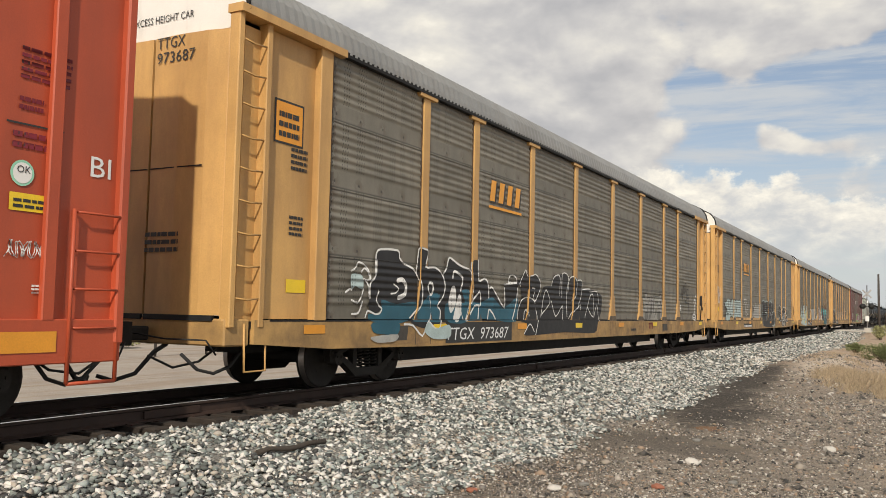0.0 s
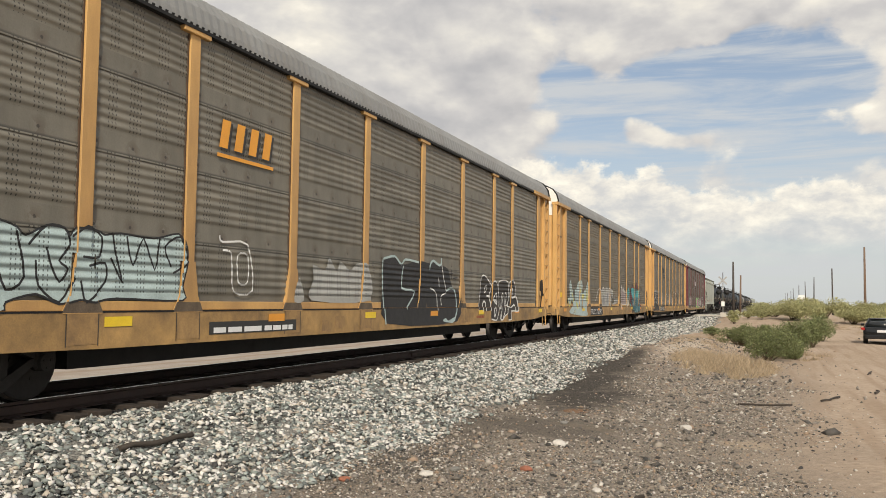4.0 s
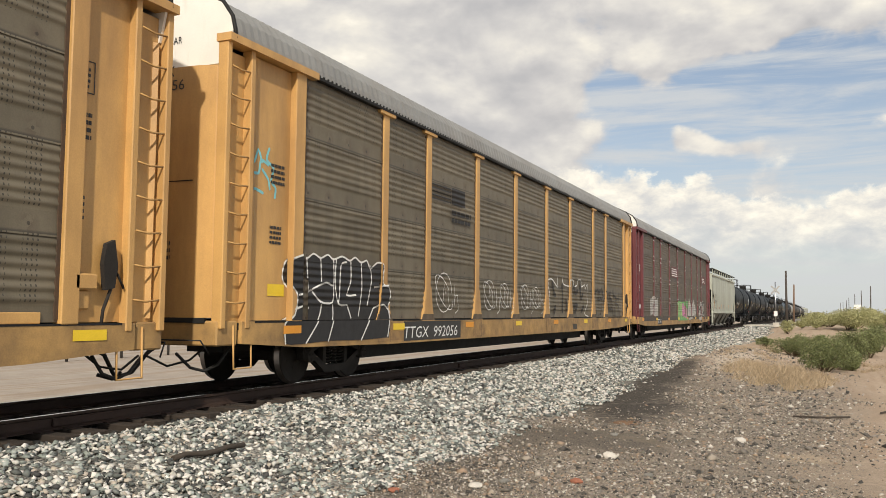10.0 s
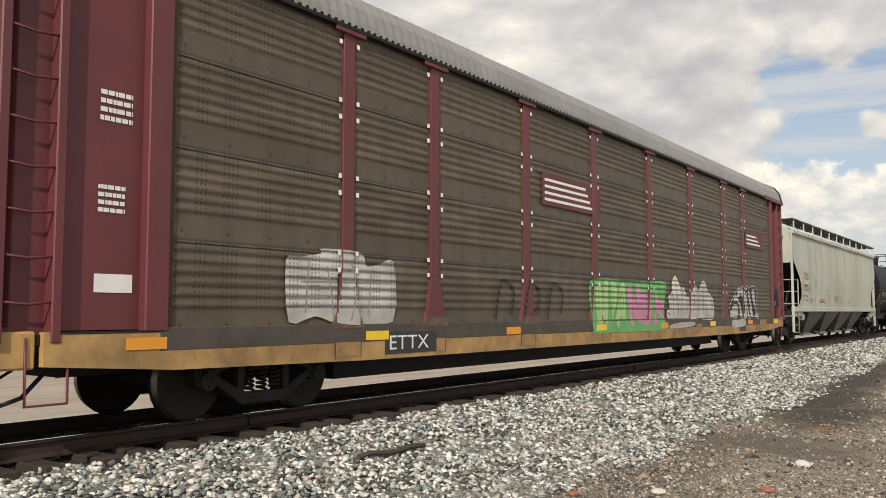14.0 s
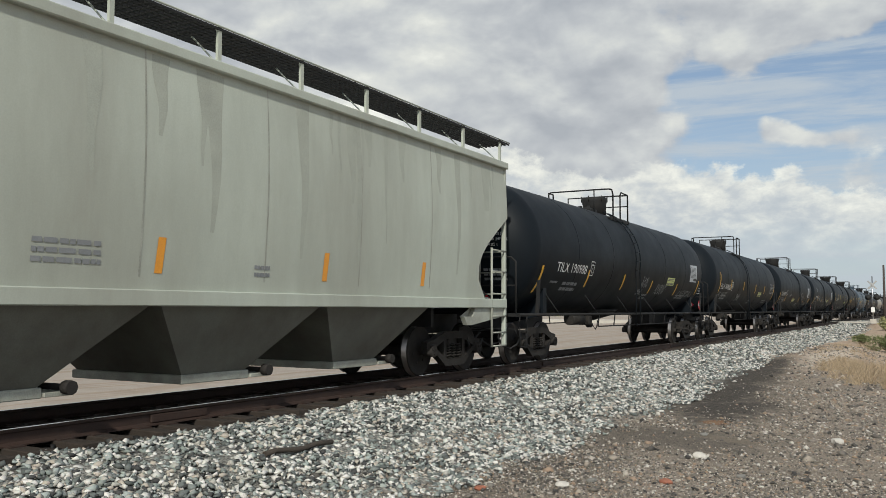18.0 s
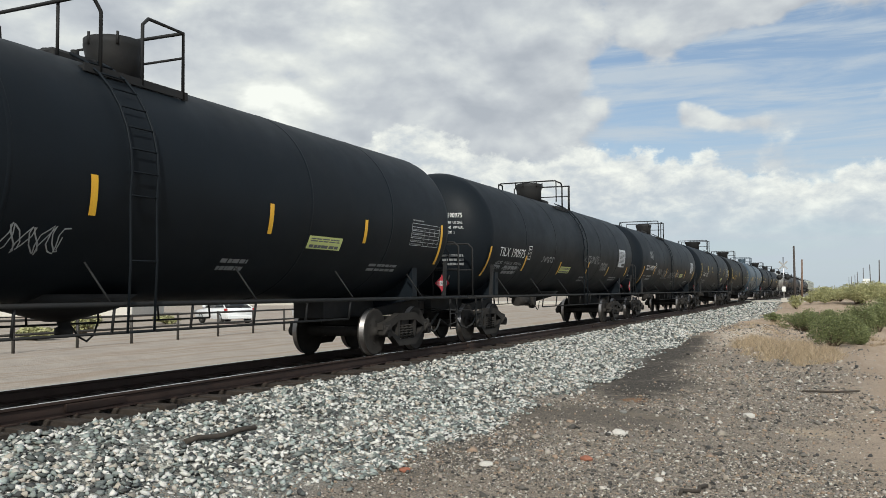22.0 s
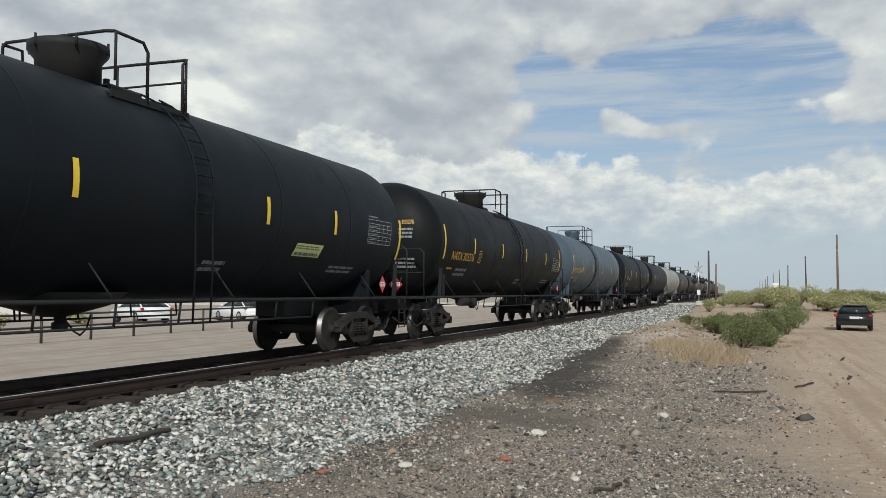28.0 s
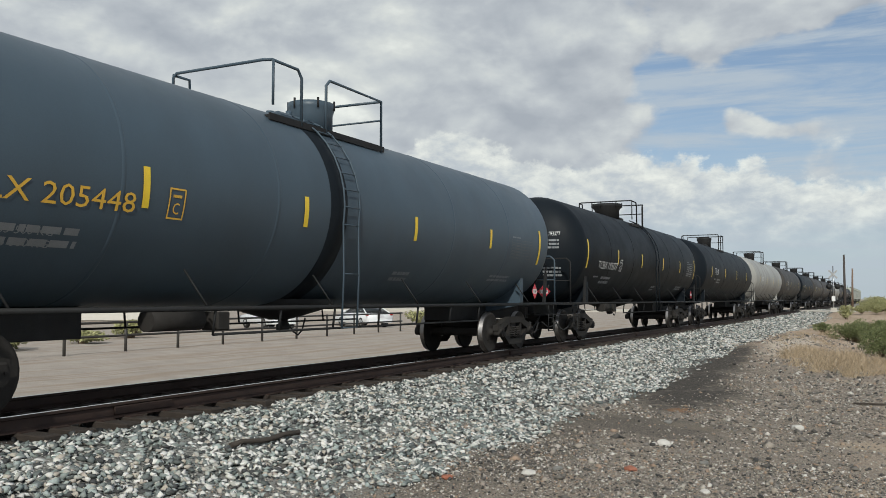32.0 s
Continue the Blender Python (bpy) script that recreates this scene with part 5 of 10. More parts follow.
    # roof: ribbed sheets between standing seams
    ring = [(x, z) for x, z in ROOF] + [(-x, z) for x, z in ROOF[::-1][1:]]
    bm = bmesh.new()
    ys, lift = [], []
    y = -front + 0.12
    k = 0
    while y < rear - 0.1:
        ys.append(y)
        lift.append(0.0 if k % 2 else 0.016)
        y += 0.095
        k += 1
    rows_v = []
    for y, d in zip(ys, lift):
        rows_v.append([bm.verts.new((x * (1 + d * 0.3), y, z + d)) for x, z in ring])
    for a, b in zip(rows_v, rows_v[1:]):
        for i in range(len(ring) - 1):
            bm.faces.new((a[i], a[i + 1], b[i + 1], b[i]))
    part("roof", bm, roof, car, "ribbed galvanised roof")
    for s in (-1, 1):
        bm = bmesh.new()
        x0, x1 = sorted((s * 1.36, s * 1.50))
        box(bm, x0, x1, -front + 0.1, rear - 0.1, EAVE + 0.005, EAVE + 0.050)
        part("eave_rail", bm, dark_steel, car, "dark gutter under the roof sheets")
        if s > 0:
            vs, fs = [], []
            for k in range(int((rear + front - 0.4) / 0.13)):
                y = -front + 0.2 + 0.13 * k
                n = len(vs)
                vs += [(1.496, y, EAVE + 0.052), (1.496, y + 0.06, EAVE + 0.052), (1.506, y + 0.06, EAVE + 0.078), (1.506, y, EAVE + 0.078)]
                fs.append((n, n + 1, n + 2, n + 3))
            me = bpy.data.meshes.new("corrugation_ends")
            me.from_pydata(vs, [], fs)
            me.materials.append(dark_steel)
            o = tagged(new("corrugation_ends", me), kind="stuff")
            o.parent = car
    for y in (-front + 0.13, rear - 0.13):
        part("roof_end_band", pipe(bmesh.new(), [(x * 1.01, y, z + 0.01) for x, z in ring], 0.03, 5), dark_steel, car)
    return car, turning

# ---- tank cars ----
TANK_R, TANK_Z, TANK_H = 1.53, 2.63, 8.60
TRUCK_Y = 6.9


def tank_car(center, paint, label, ring_colour, style="skirted", full=True, off=0.0, rail=0.58, rear=0.0, front=0.0, top_plan=(-1.25, 0.38, 0.1, 0.36, 0.50, 0.2, 0.75), ladder=0.3):
    """A stub-sill tank car: domed shell, manway and railed platform on top, side pipe rail, bolster saddles, end decks, ladders."""
    ry0, ry1, man_y, man_r, man_h, near_run, gap = top_plan
    car = thing("tank_car", pose(TRACK_X, center, 0), label, "railcar", "cars of the train")
    turning = []
    for y in (-TRUCK_Y - front, TRUCK_Y + rear):
        bogie(car, y, turning)
    dome = [(-TANK_H + 0.78 * (1 - math.cos(math.radians(t))), max(0.03, TANK_R * math.sin(math.radians(t)))) for t in (1, 12, 25, 38, 50, 62, 74, 83, 90)]
    prof = dome + [(y, TANK_R) for y in (-5, -2.6)] + [(-0.02, TANK_R)] + [(y, TANK_R) for y in (2.6, 5)] + [(-y, r) for y, r in dome[::-1]]
    bm = turned(prof, 56, "y")
    bmesh.ops.translate(bm, verts=bm.verts[:], vec=(0, 0, TANK_Z))
    part("tank_shell", bm, paint, car)
    for y, w in ((-5.4, 0.03), (-2.7, 0.03), (2.7, 0.03), (5.4, 0.03)):
        bm = turned([(y - w, TANK_R), (y - w + 0.01, TANK_R + 0.005), (y + w - 0.01, TANK_R + 0.005), (y + w, TANK_R)], 56, "y", None, False)
        bmesh.ops.translate(bm, verts=bm.verts[:], vec=(0, 0, TANK_Z))
        part("weld_band", bm, paint, car)
    if style == "jacketed":
        bm = turned([(-0.22, TANK_R), (-0.21, TANK_R + 0.012), (0.21, TANK_R + 0.012), (0.22, TANK_R)], 56, "y", None, False)
        bmesh.ops.translate(bm, verts=bm.verts[:], vec=(0, -0.95 + off, TANK_Z))
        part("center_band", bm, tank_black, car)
    top = TANK_Z + TANK_R
    # manway
    flare = 0.10 if man_r > 0.4 else 0.03
    bm = turned([(top - 0.1, man_r), (top + man_h * 0.55, man_r), (top + man_h * 0.8, man_r + flare), (top + man_h, man_r + flare), (top + man_h + 0.02, man_r * 0.9), (top + man_h + 0.03, 0.08)], 28, "z")
    bmesh.ops.translate(bm, verts=bm.verts[:], vec=(0, man_y, 0))
    manway = part("manway", bm, ring_colour, car, "bolted manway dome")
    bm = bmesh.new()
    for k in range(6):
        a = k * 1.047 + 0.4
        u, v = (man_r + flare) * math.cos(a), man_y + (man_r + flare) * math.sin(a)
        rod(bm, (u, v, top + man_h - 0.12), (u, v, top + man_h + 0.05), 0.02, 5)
    part("eyebolts", bm, dark_steel, manway)
    way = -1 if man_y > -0.3 else 1
    bm = bmesh.new()
    box(bm, -0.28, 0.28, *sorted((man_y + way * 0.5, man_y + way * 1.25)), top - 0.08, top + 0.09, 0.04)
    rod(bm, (0.05, man_y + way * 0.7, top + 0.05), (0.05, man_y + way * 0.7, top + 0.20), 0.05, 8)
    rod(bm, (-0.1, man_y + way * 1.0, top + 0.05), (-0.1, man_y + way * 1.0, top + 0.16), 0.07, 8)
    part("valve_housing", bm, ring_colour, car)
    # platform and railing: a cross rail at each end, open at the ladder
    bm = bmesh.new()
    for s in (-1, 1):
        x0, x1 = sorted((s * 0.50, s * 0.98))
        for k in range(int((ry1 - ry0) / 0.1)):
            y = ry0 + 0.1 * k
            box(bm, x0, x1, y, y + 0.03, top - 0.28, top - 0.24)
        box(bm, s * 0.97 - 0.015, s * 0.97 + 0.015, ry0 - 0.05, ry1 + 0.08, top - 0.33, top - 0.23)
        box(bm, s * 0.50 - 0.015, s * 0.50 + 0.015, ry0 - 0.05, ry1 + 0.08, top - 0.33, top - 0.23)
    part("platform", bm, dark_steel, car, "steel grating walkway")
    rail_paint = tank_blue if style == "jacketed" else ring_colour
    h = top + rail
    foot = top - 0.30
    for run in ([(-0.97, ry0, foot + 0.1), (-0.97, ry0, h - 0.06), (-0.90, ry0, h), (0.80, ry0, h), (0.93, ry0 + 0.05, h), (0.97, ry0 + max(0.1, near_run - 0.1), h - 0.02), (0.97, ry0 + near_run, h - 0.14), (0.97, ry0 + near_run, foot)],
                [(0.97, ry1 - gap, foot), (0.97, ry1 - gap, h - 0.10), (0.97, ry1 - gap + 0.10, h), (0.97, ry1, h - 0.01), (0.97, ry1, foot - 0.05)],
                [(0.97, ry1, h - 0.01), (0.0, ry1, h), (-0.97, ry1, h), (-0.97, ry1, foot)],
                [(-0.97, ry0, h - 0.02), (-0.97, ry0 + 0.35, h - 0.02), (-0.97, ry0 + 0.42, foot)]):
        part("hand_rail", pipe(bmesh.new(), run, 0.024, 6), rail_paint, car)
    for x, y in ((0.97 if near_run > 0.4 else 0.45, ry0 + 0.03), (-0.3, ry1)):
        part("rail_post", rod(bmesh.new(), (x, y, h), (x, y, top - 0.1), 0.020, 6), rail_paint, car)
    part("mid_rail", rod(bmesh.new(), (0.97, ry1, top + rail * 0.4), (-0.97, ry1, top + rail * 0.4), 0.018, 5), rail_paint, car)
    # side ladder
    if full:
        for s in (1, -1):
            bm = bmesh.new()
            stile = []
            for t in range(9):
                a = math.radians(68 - 78 * t / 8)
                stile.append((s * (TANK_R + 0.07) * math.cos(a), TANK_Z + (TANK_R + 0.07) * math.sin(a)))
            stile += [(s * (TANK_R + 0.06), 1.6), (s * (TANK_R + 0.03), 0.78)]
            for y in (ladder - 0.21, ladder + 0.21):
                pipe(bm, [(x, y, z) for x, z in stile], 0.017, 5)
            for x, z in stile[1:]:
                rod(bm, (x, ladder - 0.21, z), (x, ladder + 0.21, z), 0.012, 5)
            part("side_ladder", bm, paint, car)
    # underframe
    for w in (-1, 1):
        bm = bmesh.new()
        y0, y1 = sorted((w * 4.9, w * (TANK_H + 0.28)))
        box(bm, -0.33, 0.33, y0, y1, 0.74, 1.12, 0.01)
        part("stub_sill", bm, dark_steel, car)
        at = TRUCK_Y + rear if w > 0 else -TRUCK_Y - front
        for s in (-1, 1):
            bm = solid([(s * 0.3, 0.90), (s * 1.10, 1.06), (s * 1.22, 1.14), (s * 1.22, 1.74), (s * 1.06, 1.58), (s * 0.75, 1.32), (s * 0.3, 1.14)], "y", at - 0.10, at + 0.10)
            part("saddle", bm, paint, car, "bolster saddle under the shell")
        bm = bmesh.new()
        y0, y1 = sorted((w * (TANK_H - 0.45), w * (TANK_H + 0.25)))
        box(bm, -1.38, 1.38, y0, y1, 1.06, 1.13)
        part("end_deck", bm, dark_steel, car)
        coupler(car, w * (TANK_H + 0.0), w)
        e = w * (TANK_H + 0.22)
        for s in (-1, 1):
            bm = pipe(bmesh.new(), [(s * 1.36, e, 1.1), (s * 1.36, e, 2.22), (s * 1.25, e, 2.32), (s * 0.42, e, 2.33), (s * 0.36, e, 2.25), (s * 0.36, e, 1.1)], 0.022, 6)
            rod(bm, (s * 1.36, e, 1.72), (s * 0.36, e, 1.72), 0.014, 5)
            part("end_handrail", bm, rail_paint, car)
            bm = pipe(bmesh.new(), [(s * 1.38, e - w * y, z) for y, z in ((0.15, 1.1), (0.15, 0.42), (0.52, 0.42), (0.52, 1.1))], 0.016, 5)
            rod(bm, (s * 1.38, e - w * 0.15, 0.75), (s * 1.38, e - w * 0.52, 0.75), 0.014, 5)
            part("sill_step", bm, dark_steel, car)
            if full:
                bm = rod(bmesh.new(), (s * 0.5, w * (TANK_H - 0.02), 1.1), (s * 0.62, w * (TANK_H - 0.60), 2.2), 0.022, 6)
                part("brace", bm, dark_steel, car)
                bm = solid([(s * 1.40, 1.08), (s * 1.46, 1.08), (s * 1.50, 1.86), (s * 1.45, 1.86)], "y", w * (TANK_H - 0.75) - 0.05, w * (TANK_H - 0.75) + 0.05)
                part("jacking_post", bm, dark_steel, car)
    for s in (-1, 1):
        bm = rod(bmesh.new(), (s * 1.50, -TANK_H - 0.4, 1.10), (s * 1.50, TANK_H + 0.4, 1.10), 0.032, 6)
        for k in range(6):
            y = -TANK_H + 1.9 + k * (2 * TANK_H - 3.8) / 5
            rod(bm, (s * 1.50, y, 1.10), (s * 1.20, y - 0.12, 1.58), 0.014, 5)
        part("side_rail", bm, dark_steel, car, "pipe handrail along the side sill")
    if full:
        for s in (-1, 1):
            bm = rod(bmesh.new(), (s * 1.46, -3.9, 0.78), (s * 1.46, 3.9, 0.78), 0.018, 5)
            for y in (-3.9, -2.6, -1.3, 0.0, 1.3, 2.6, 3.9):
                rod(bm, (s * 1.46, y, 0.78), (s * 1.50, y, 1.10), 0.018, 5)
            part("lower_guard_rail", bm, dark_steel, car)
        bm = turned([(0.88, 0.16), (0.93, 0.34), (1.04, 0.72), (1.22, 0.95)], 20, "z")
        bmesh.ops.translate(bm, verts=bm.verts[:], vec=(0, -0.75, 0))
        part("sump", bm, dark_steel, car, "shallow sump under the shell")
        bm = turned([(0.68, 0.07), (0.72, 0.11), (0.80, 0.11), (0.82, 0.07), (0.90, 0.09)], 12, "z")
        bmesh.ops.translate(bm, verts=bm.verts[:], vec=(0.1, -0.75, 0))
        pipe(bm, [(0.14, -0.72, 0.86), (0.2, -0.60, 0.68), (0.2, -0.48, 0.62), (0.2, -0.36, 0.70), (0.2, -0.28, 0.90)], 0.014, 5)
        part("outlet_valve", bm, dark_steel, car, "bottom outlet valve with a hanging chain")
        bm = bmesh.new()
        rod(bm, (0.85, -4.4, 0.95), (0.85, -3.5, 0.95), 0.14, 12)
        box(bm, 0.7, 1.0, -3.3, -3.05, 0.8, 1.05, 0.02)
        part("brake_cylinder", bm, truck_steel, car)
        bm = bmesh.new()
        e = TANK_H + 0.16
        ring_pts = [(0.9 + 0.26 * math.cos(a), e, 2.0 + 0.26 * math.sin(a)) for a in (k * 6.283 / 16 for k in range(17))]
        pipe(bm, ring_pts, 0.015, 5)
        for k in range(3):
            a = k * 1.047
            rod(bm, (0.9 + 0.26 * math.cos(a), e, 2.0 + 0.26 * math.sin(a)), (0.9 - 0.26 * math.cos(a), e, 2.0 - 0.26 * math.sin(a)), 0.01, 4)
        part("brake_wheel", bm, dark_steel, car)
    return car, turning


ROUND = round_at(TANK_R, TANK_Z)


def stripes(car, mat, ys=(-7.6, -4.6, -1.6, 1.5, 4.4, 7.5), lean=0.0, z=2.25, h=0.52, ends=()):
    """Upright reflector strips along a tank."""
    for k, y in enumerate(ys):
        tall = 0.92 if k in ends else h
        patch(y - 0.05, z - (tall - h) * 0.3, 0.10, tall, ROUND, mat, car, "reflector_strip", 0.008, 6, lean)


def placard(car, y, z, place):
    """A red hazard diamond with its number."""
    bm = bmesh.new()
    q = [place(y, z - 0.19, 0.02), place(y + 0.19, z, 0.02), place(y, z + 0.19, 0.02), place(y - 0.19, z, 0.02)]
    bm.faces.new([bm.verts.new(p) for p in q])
    p = part("placard", bm, ink_red, car, "red diamond hazard placard")
    patch(y - 0.12, z - 0.05, 0.24, 0.10, place, sign_white, p, "number_panel", 0.023)
    write("1987", y - 0.105, z - 0.035, 0.07, place, ink_black, p, 0.21, "number", 0.026)


def reporting(car, text, mat, y=-6.3, z=2.12, h=0.26, w=None, mark=True, gap=0.22):
    write(text, y, z, h, ROUND, mat, car, w, "car_number", 0.008, 4)
    bars(y - 0.1, z - 0.26, 0.45, 0.08, 1, ROUND, mat if mat is ink_gold else ink_grey, car, seed=3)
    bars(y + 0.7, z - 0.42, 1.0, 0.26, 2, ROUND, ink_grey, car, seed=5)
    if mark:
        frame_mark(car, y + (w or 2.2) + gap, z - 0.02, ink_grey if gap > 0.5 else mat)


def frame_mark(car, y, z, mat):
    for u, v, w, h in ((0, 0, 0.26, 0.02), (0, 0.34, 0.26, 0.02), (0, 0, 0.02, 0.36), (0.24, 0, 0.02, 0.36)):
        patch(y + u, z + v, w, h, ROUND, mat, car, "plate_mark", 0.008, 3)
    bars(y + 0.06, z + 0.25, 0.14, 0.06, 1, ROUND, mat, car, seed=8)
    write("C", y + 0.075, z + 0.06, 0.13, ROUND, mat, car, 0.10, "plate_letter", 0.009)


def dome_place(u, v, lift=0.0):
    """Lays a flat drawing on the front dome, which faces -y."""
    q = min(0.98, math.hypot(u, v - TANK_Z) / TANK_R)
    return (u, -TANK_H + 0.78 * (1 - math.sqrt(1 - q * q)) - lift - 0.004, v)

# ---- the covered hopper ----
def hopper_car(center):
    """A covered hopper: tall smooth sides, sloped ends blackened for shade with open corners and ladders, four
    discharge bays, railed roof walk.
    """
    car = thing("hopper_car", pose(TRACK_X, center, 0), "pale grey covered hopper car with roof walkway and ladders", "railcar", "cars of the train")
    turning = []
    H = 8.95
    for y in (-7.6, 7.6):
        bogie(car, y, turning)
    zt, zs = 4.12, 1.38
    # body: a cross-section with a slightly bulged side and shallow roof, cut by the sloped ends
    sect = [(1.46, zs), (1.52, 2.2), (1.53, 3.0), (1.50, zt), (1.30, zt + 0.16), (0.75, zt + 0.30), (0.0, zt + 0.36)]
    ring = sect + [(-x, z) for x, z in sect[::-1][1:]]
    bm = bmesh.new()
    cols = []

    def end_y(z):
        """The ends: upright above, cut away in a curve below."""
        return float(np.interp(z, (1.38, 1.55, 1.77, 2.04, 2.25, 2.47, 2.73, 3.05, 3.1), (H - 0.85, H - 1.0, H - 1.2, H - 1.22, H - 1.10, H - 0.88, H - 0.5, H, H)))

    def end_low(y):
        """The lowest height of the side sheet at a place along it."""
        return 1.45 if abs(y) < H - 1.3 else 3.1

    zsplit = [1.38, 1.55, 1.66, 1.77, 1.9, 2.04, 2.15, 2.25, 2.36, 2.47, 2.6, 2.73, 2.9, 3.05, 3.3, 3.7, 4.12]

    def bulge(z):
        return 1.46 + 0.07 * math.sin(math.pi * (z - 1.38) / 2.9)

    for s in (1, -1):
        bm = bmesh.new()
        rows_v = []
        for z in zsplit:
            e = end_y(z)
            rows_v.append([bm.verts.new((s * bulge(z), y, z)) for y in np.linspace(-e, e, 13)])
        for a, b in zip(rows_v, rows_v[1:]):
            for i in range(12):
                bm.faces.new((a[i], a[i + 1], b[i + 1], b[i]) if s > 0 else (a[i], b[i], b[i + 1], a[i + 1])).smooth = True
        part("side_sheet", bm, hopper_grey, car)
    roof = [(1.46, zt), (1.30, zt + 0.16), (0.75, zt + 0.34), (0, zt + 0.42), (-0.75, zt + 0.34), (-1.30, zt + 0.16), (-1.46, zt)]
    part("roof", solid(roof, "y", -H, H), hopper_grey, car)
    for s in (-1, 1):
        bm = bmesh.new()
        x0, x1 = sorted((s * 1.44, s * 1.56))
        box(bm, x0, x1, -H, H, zt - 0.07, zt + 0.06, 0.015)
        part("roof_rail", bm, hopper_grey, car)
    for s in (-1, 1):
        bm = bmesh.new()
        x0, x1 = sorted((s * 1.40, s * 1.52))
        box(bm, x0, x1, -H, H, 1.24, 1.42, 0.012)
        part("side_sill", bm, hopper_grey, car)
    for w in (-1, 1):
        bm = bmesh.new()
        v = [(-1.44, H, zt), (1.44, H, zt), (1.44, H, 3.0), (-1.44, H, 3.0), (-1.3, H - 2.6, 1.5), (1.3, H - 2.6, 1.5)]
        top = [bm.verts.new((x, w * y, z)) for x, y, z in v[:4]]
        bm.faces.new(top)
        part("end_sheet", bm, hopper_grey, car)
        # the slope sheet's shadow is put into its colour: black, not body grey
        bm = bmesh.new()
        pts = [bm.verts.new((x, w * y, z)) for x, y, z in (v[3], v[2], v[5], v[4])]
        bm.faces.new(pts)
        part("slope_sheet", bm, dark_steel, car, "sloped end sheet, black for its shade")
        for s in (-1, 1):
            bm = bmesh.new()
            box(bm, *sorted((s * 1.42, s * 1.50)), *sorted((w * (H - 0.07), w * (H + 0.02))), 0.50, zt, 0.012)
            part("corner_post", bm, hopper_grey, car)
            bm = rod(bmesh.new(), (s * 0.88, w * (H + 0.03), 1.08), (s * 0.88, w * (H + 0.03), 3.1), 0.026, 6)
            part("ladder_stile", bm, hopper_seam, car)
            bm = rod(bmesh.new(), (s * 1.50, w * (H - 0.66), 0.48), (s * 1.50, w * (H - 0.66), 2.42), 0.024, 6)
            part("ladder_stile", bm, hopper_seam, car)
            for z in (0.50, 0.76, 1.08, 1.52, 1.96, 2.38):
                part("ladder_rung", rod(bmesh.new(), (s * 1.50, w * (H - 0.02), z), (s * 1.50, w * (H - 0.66), z), 0.016, 5), hopper_seam, car)
                if z > 1.0:
                    part("ladder_rung", rod(bmesh.new(), (s * 1.46, w * (H + 0.03), z), (s * 0.88, w * (H + 0.03), z), 0.016, 5), hopper_seam, car)
            bm = solid([(w * (H - 0.02), 1.08), (w * (H - 1.75), 1.08), (w * (H - 1.62), 0.92), (w * (H - 1.45), 0.92), (w * (H - 1.32), 1.26), (w * (H - 0.02), 1.26)], "x", *sorted((s * 1.38, s * 1.47)))
            part("corner_plate", bm, hopper_seam, car, "dirty side plate over the truck")
            bm = bmesh.new()
            box(bm, *sorted((s * 0.72, s * 1.42)), *sorted((w * (H - 1.0), w * (H - 0.45))), 1.30, 1.36)
            rod(bm, (s * 1.1, w * (H - 0.95), 1.50), (s * 1.1, w * (H - 0.35), 1.50), 0.11, 10)
            part("brake_cylinder", bm, dark_steel, car)
            bm = rod(bmesh.new(), (s * 1.10, w * (H - 0.3), 1.30), (s * 1.10, w * (H - 1.15), 2.35), 0.05, 6)
            part("end_brace", bm, dark_steel, car)
        part("grab_bar", rod(bmesh.new(), (-0.88, w * (H + 0.03), 2.36), (0.88, w * (H + 0.03), 2.36), 0.018, 5), hopper_grey, car)
        # the end platform is black too, for the shade below the end
        bm = bmesh.new()
        box(bm, -1.45, 1.45, *sorted((w * (H - 0.55), w * (H + 0.0))), 1.12, 1.24, 0.01)
        part("end_platform", bm, dark_steel, car)
        bm = bmesh.new()
        box(bm, -0.33, 0.33, *sorted((w * 4.8, w * (H + 0.1))), 0.74, 1.12, 0.01)
        part("stub_sill", bm, dark_steel, car)
        bm = bmesh.new()
        box(bm, -1.2, 1.2, *sorted((w * (H - 2.5), w * (H - 2.42))), 0.9, 1.7)
        part("bolster_web", bm, dark_steel, car)
        bm = bmesh.new()
        e = w * (H + 0.02)
        pipe(bm, [(0.55 + 0.28 * math.cos(a), e, 2.0 + 0.28 * math.sin(a)) for a in (k * 6.283 / 16 for k in range(17))], 0.016, 5)
        for k in range(3):
            a = k * 1.047
            rod(bm, (0.55 + 0.28 * math.cos(a), e, 2.0 + 0.28 * math.sin(a)), (0.55 - 0.28 * math.cos(a), e, 2.0 - 0.28 * math.sin(a)), 0.012, 4)
        part("brake_wheel", bm, dark_steel, car)
        coupler(car, w * (H - 0.1), w)
    # run-off streaks below the roof rail
    r = random.Random(31)
    for k in range(34):
        y0, w0, drop = r.uniform(-8.5, 8.4), r.uniform(0.03, 0.16), r.uniform(0.4, 2.2)
        bm = bmesh.new()
        rows_v = []
        for q in range(7):
            z = 4.02 - drop * q / 6
            if z < end_low(y0):
                break
            half = w0 * (1 - 0.8 * q / 6)
            rows_v.append([bm.verts.new((bulge(z) + 0.002, y0 + d + 0.02 * math.sin(q * 1.3 + k), z)) for d in (-half, half)])
        for a, b in zip(rows_v, rows_v[1:]):
            bm.faces.new((a[0], a[1], b[1], b[0]))
        if len(rows_v) > 1:
            part("dirt_streak", bm, hopper_streak, car, "thin run-off stain")
        else:
            bm.free()
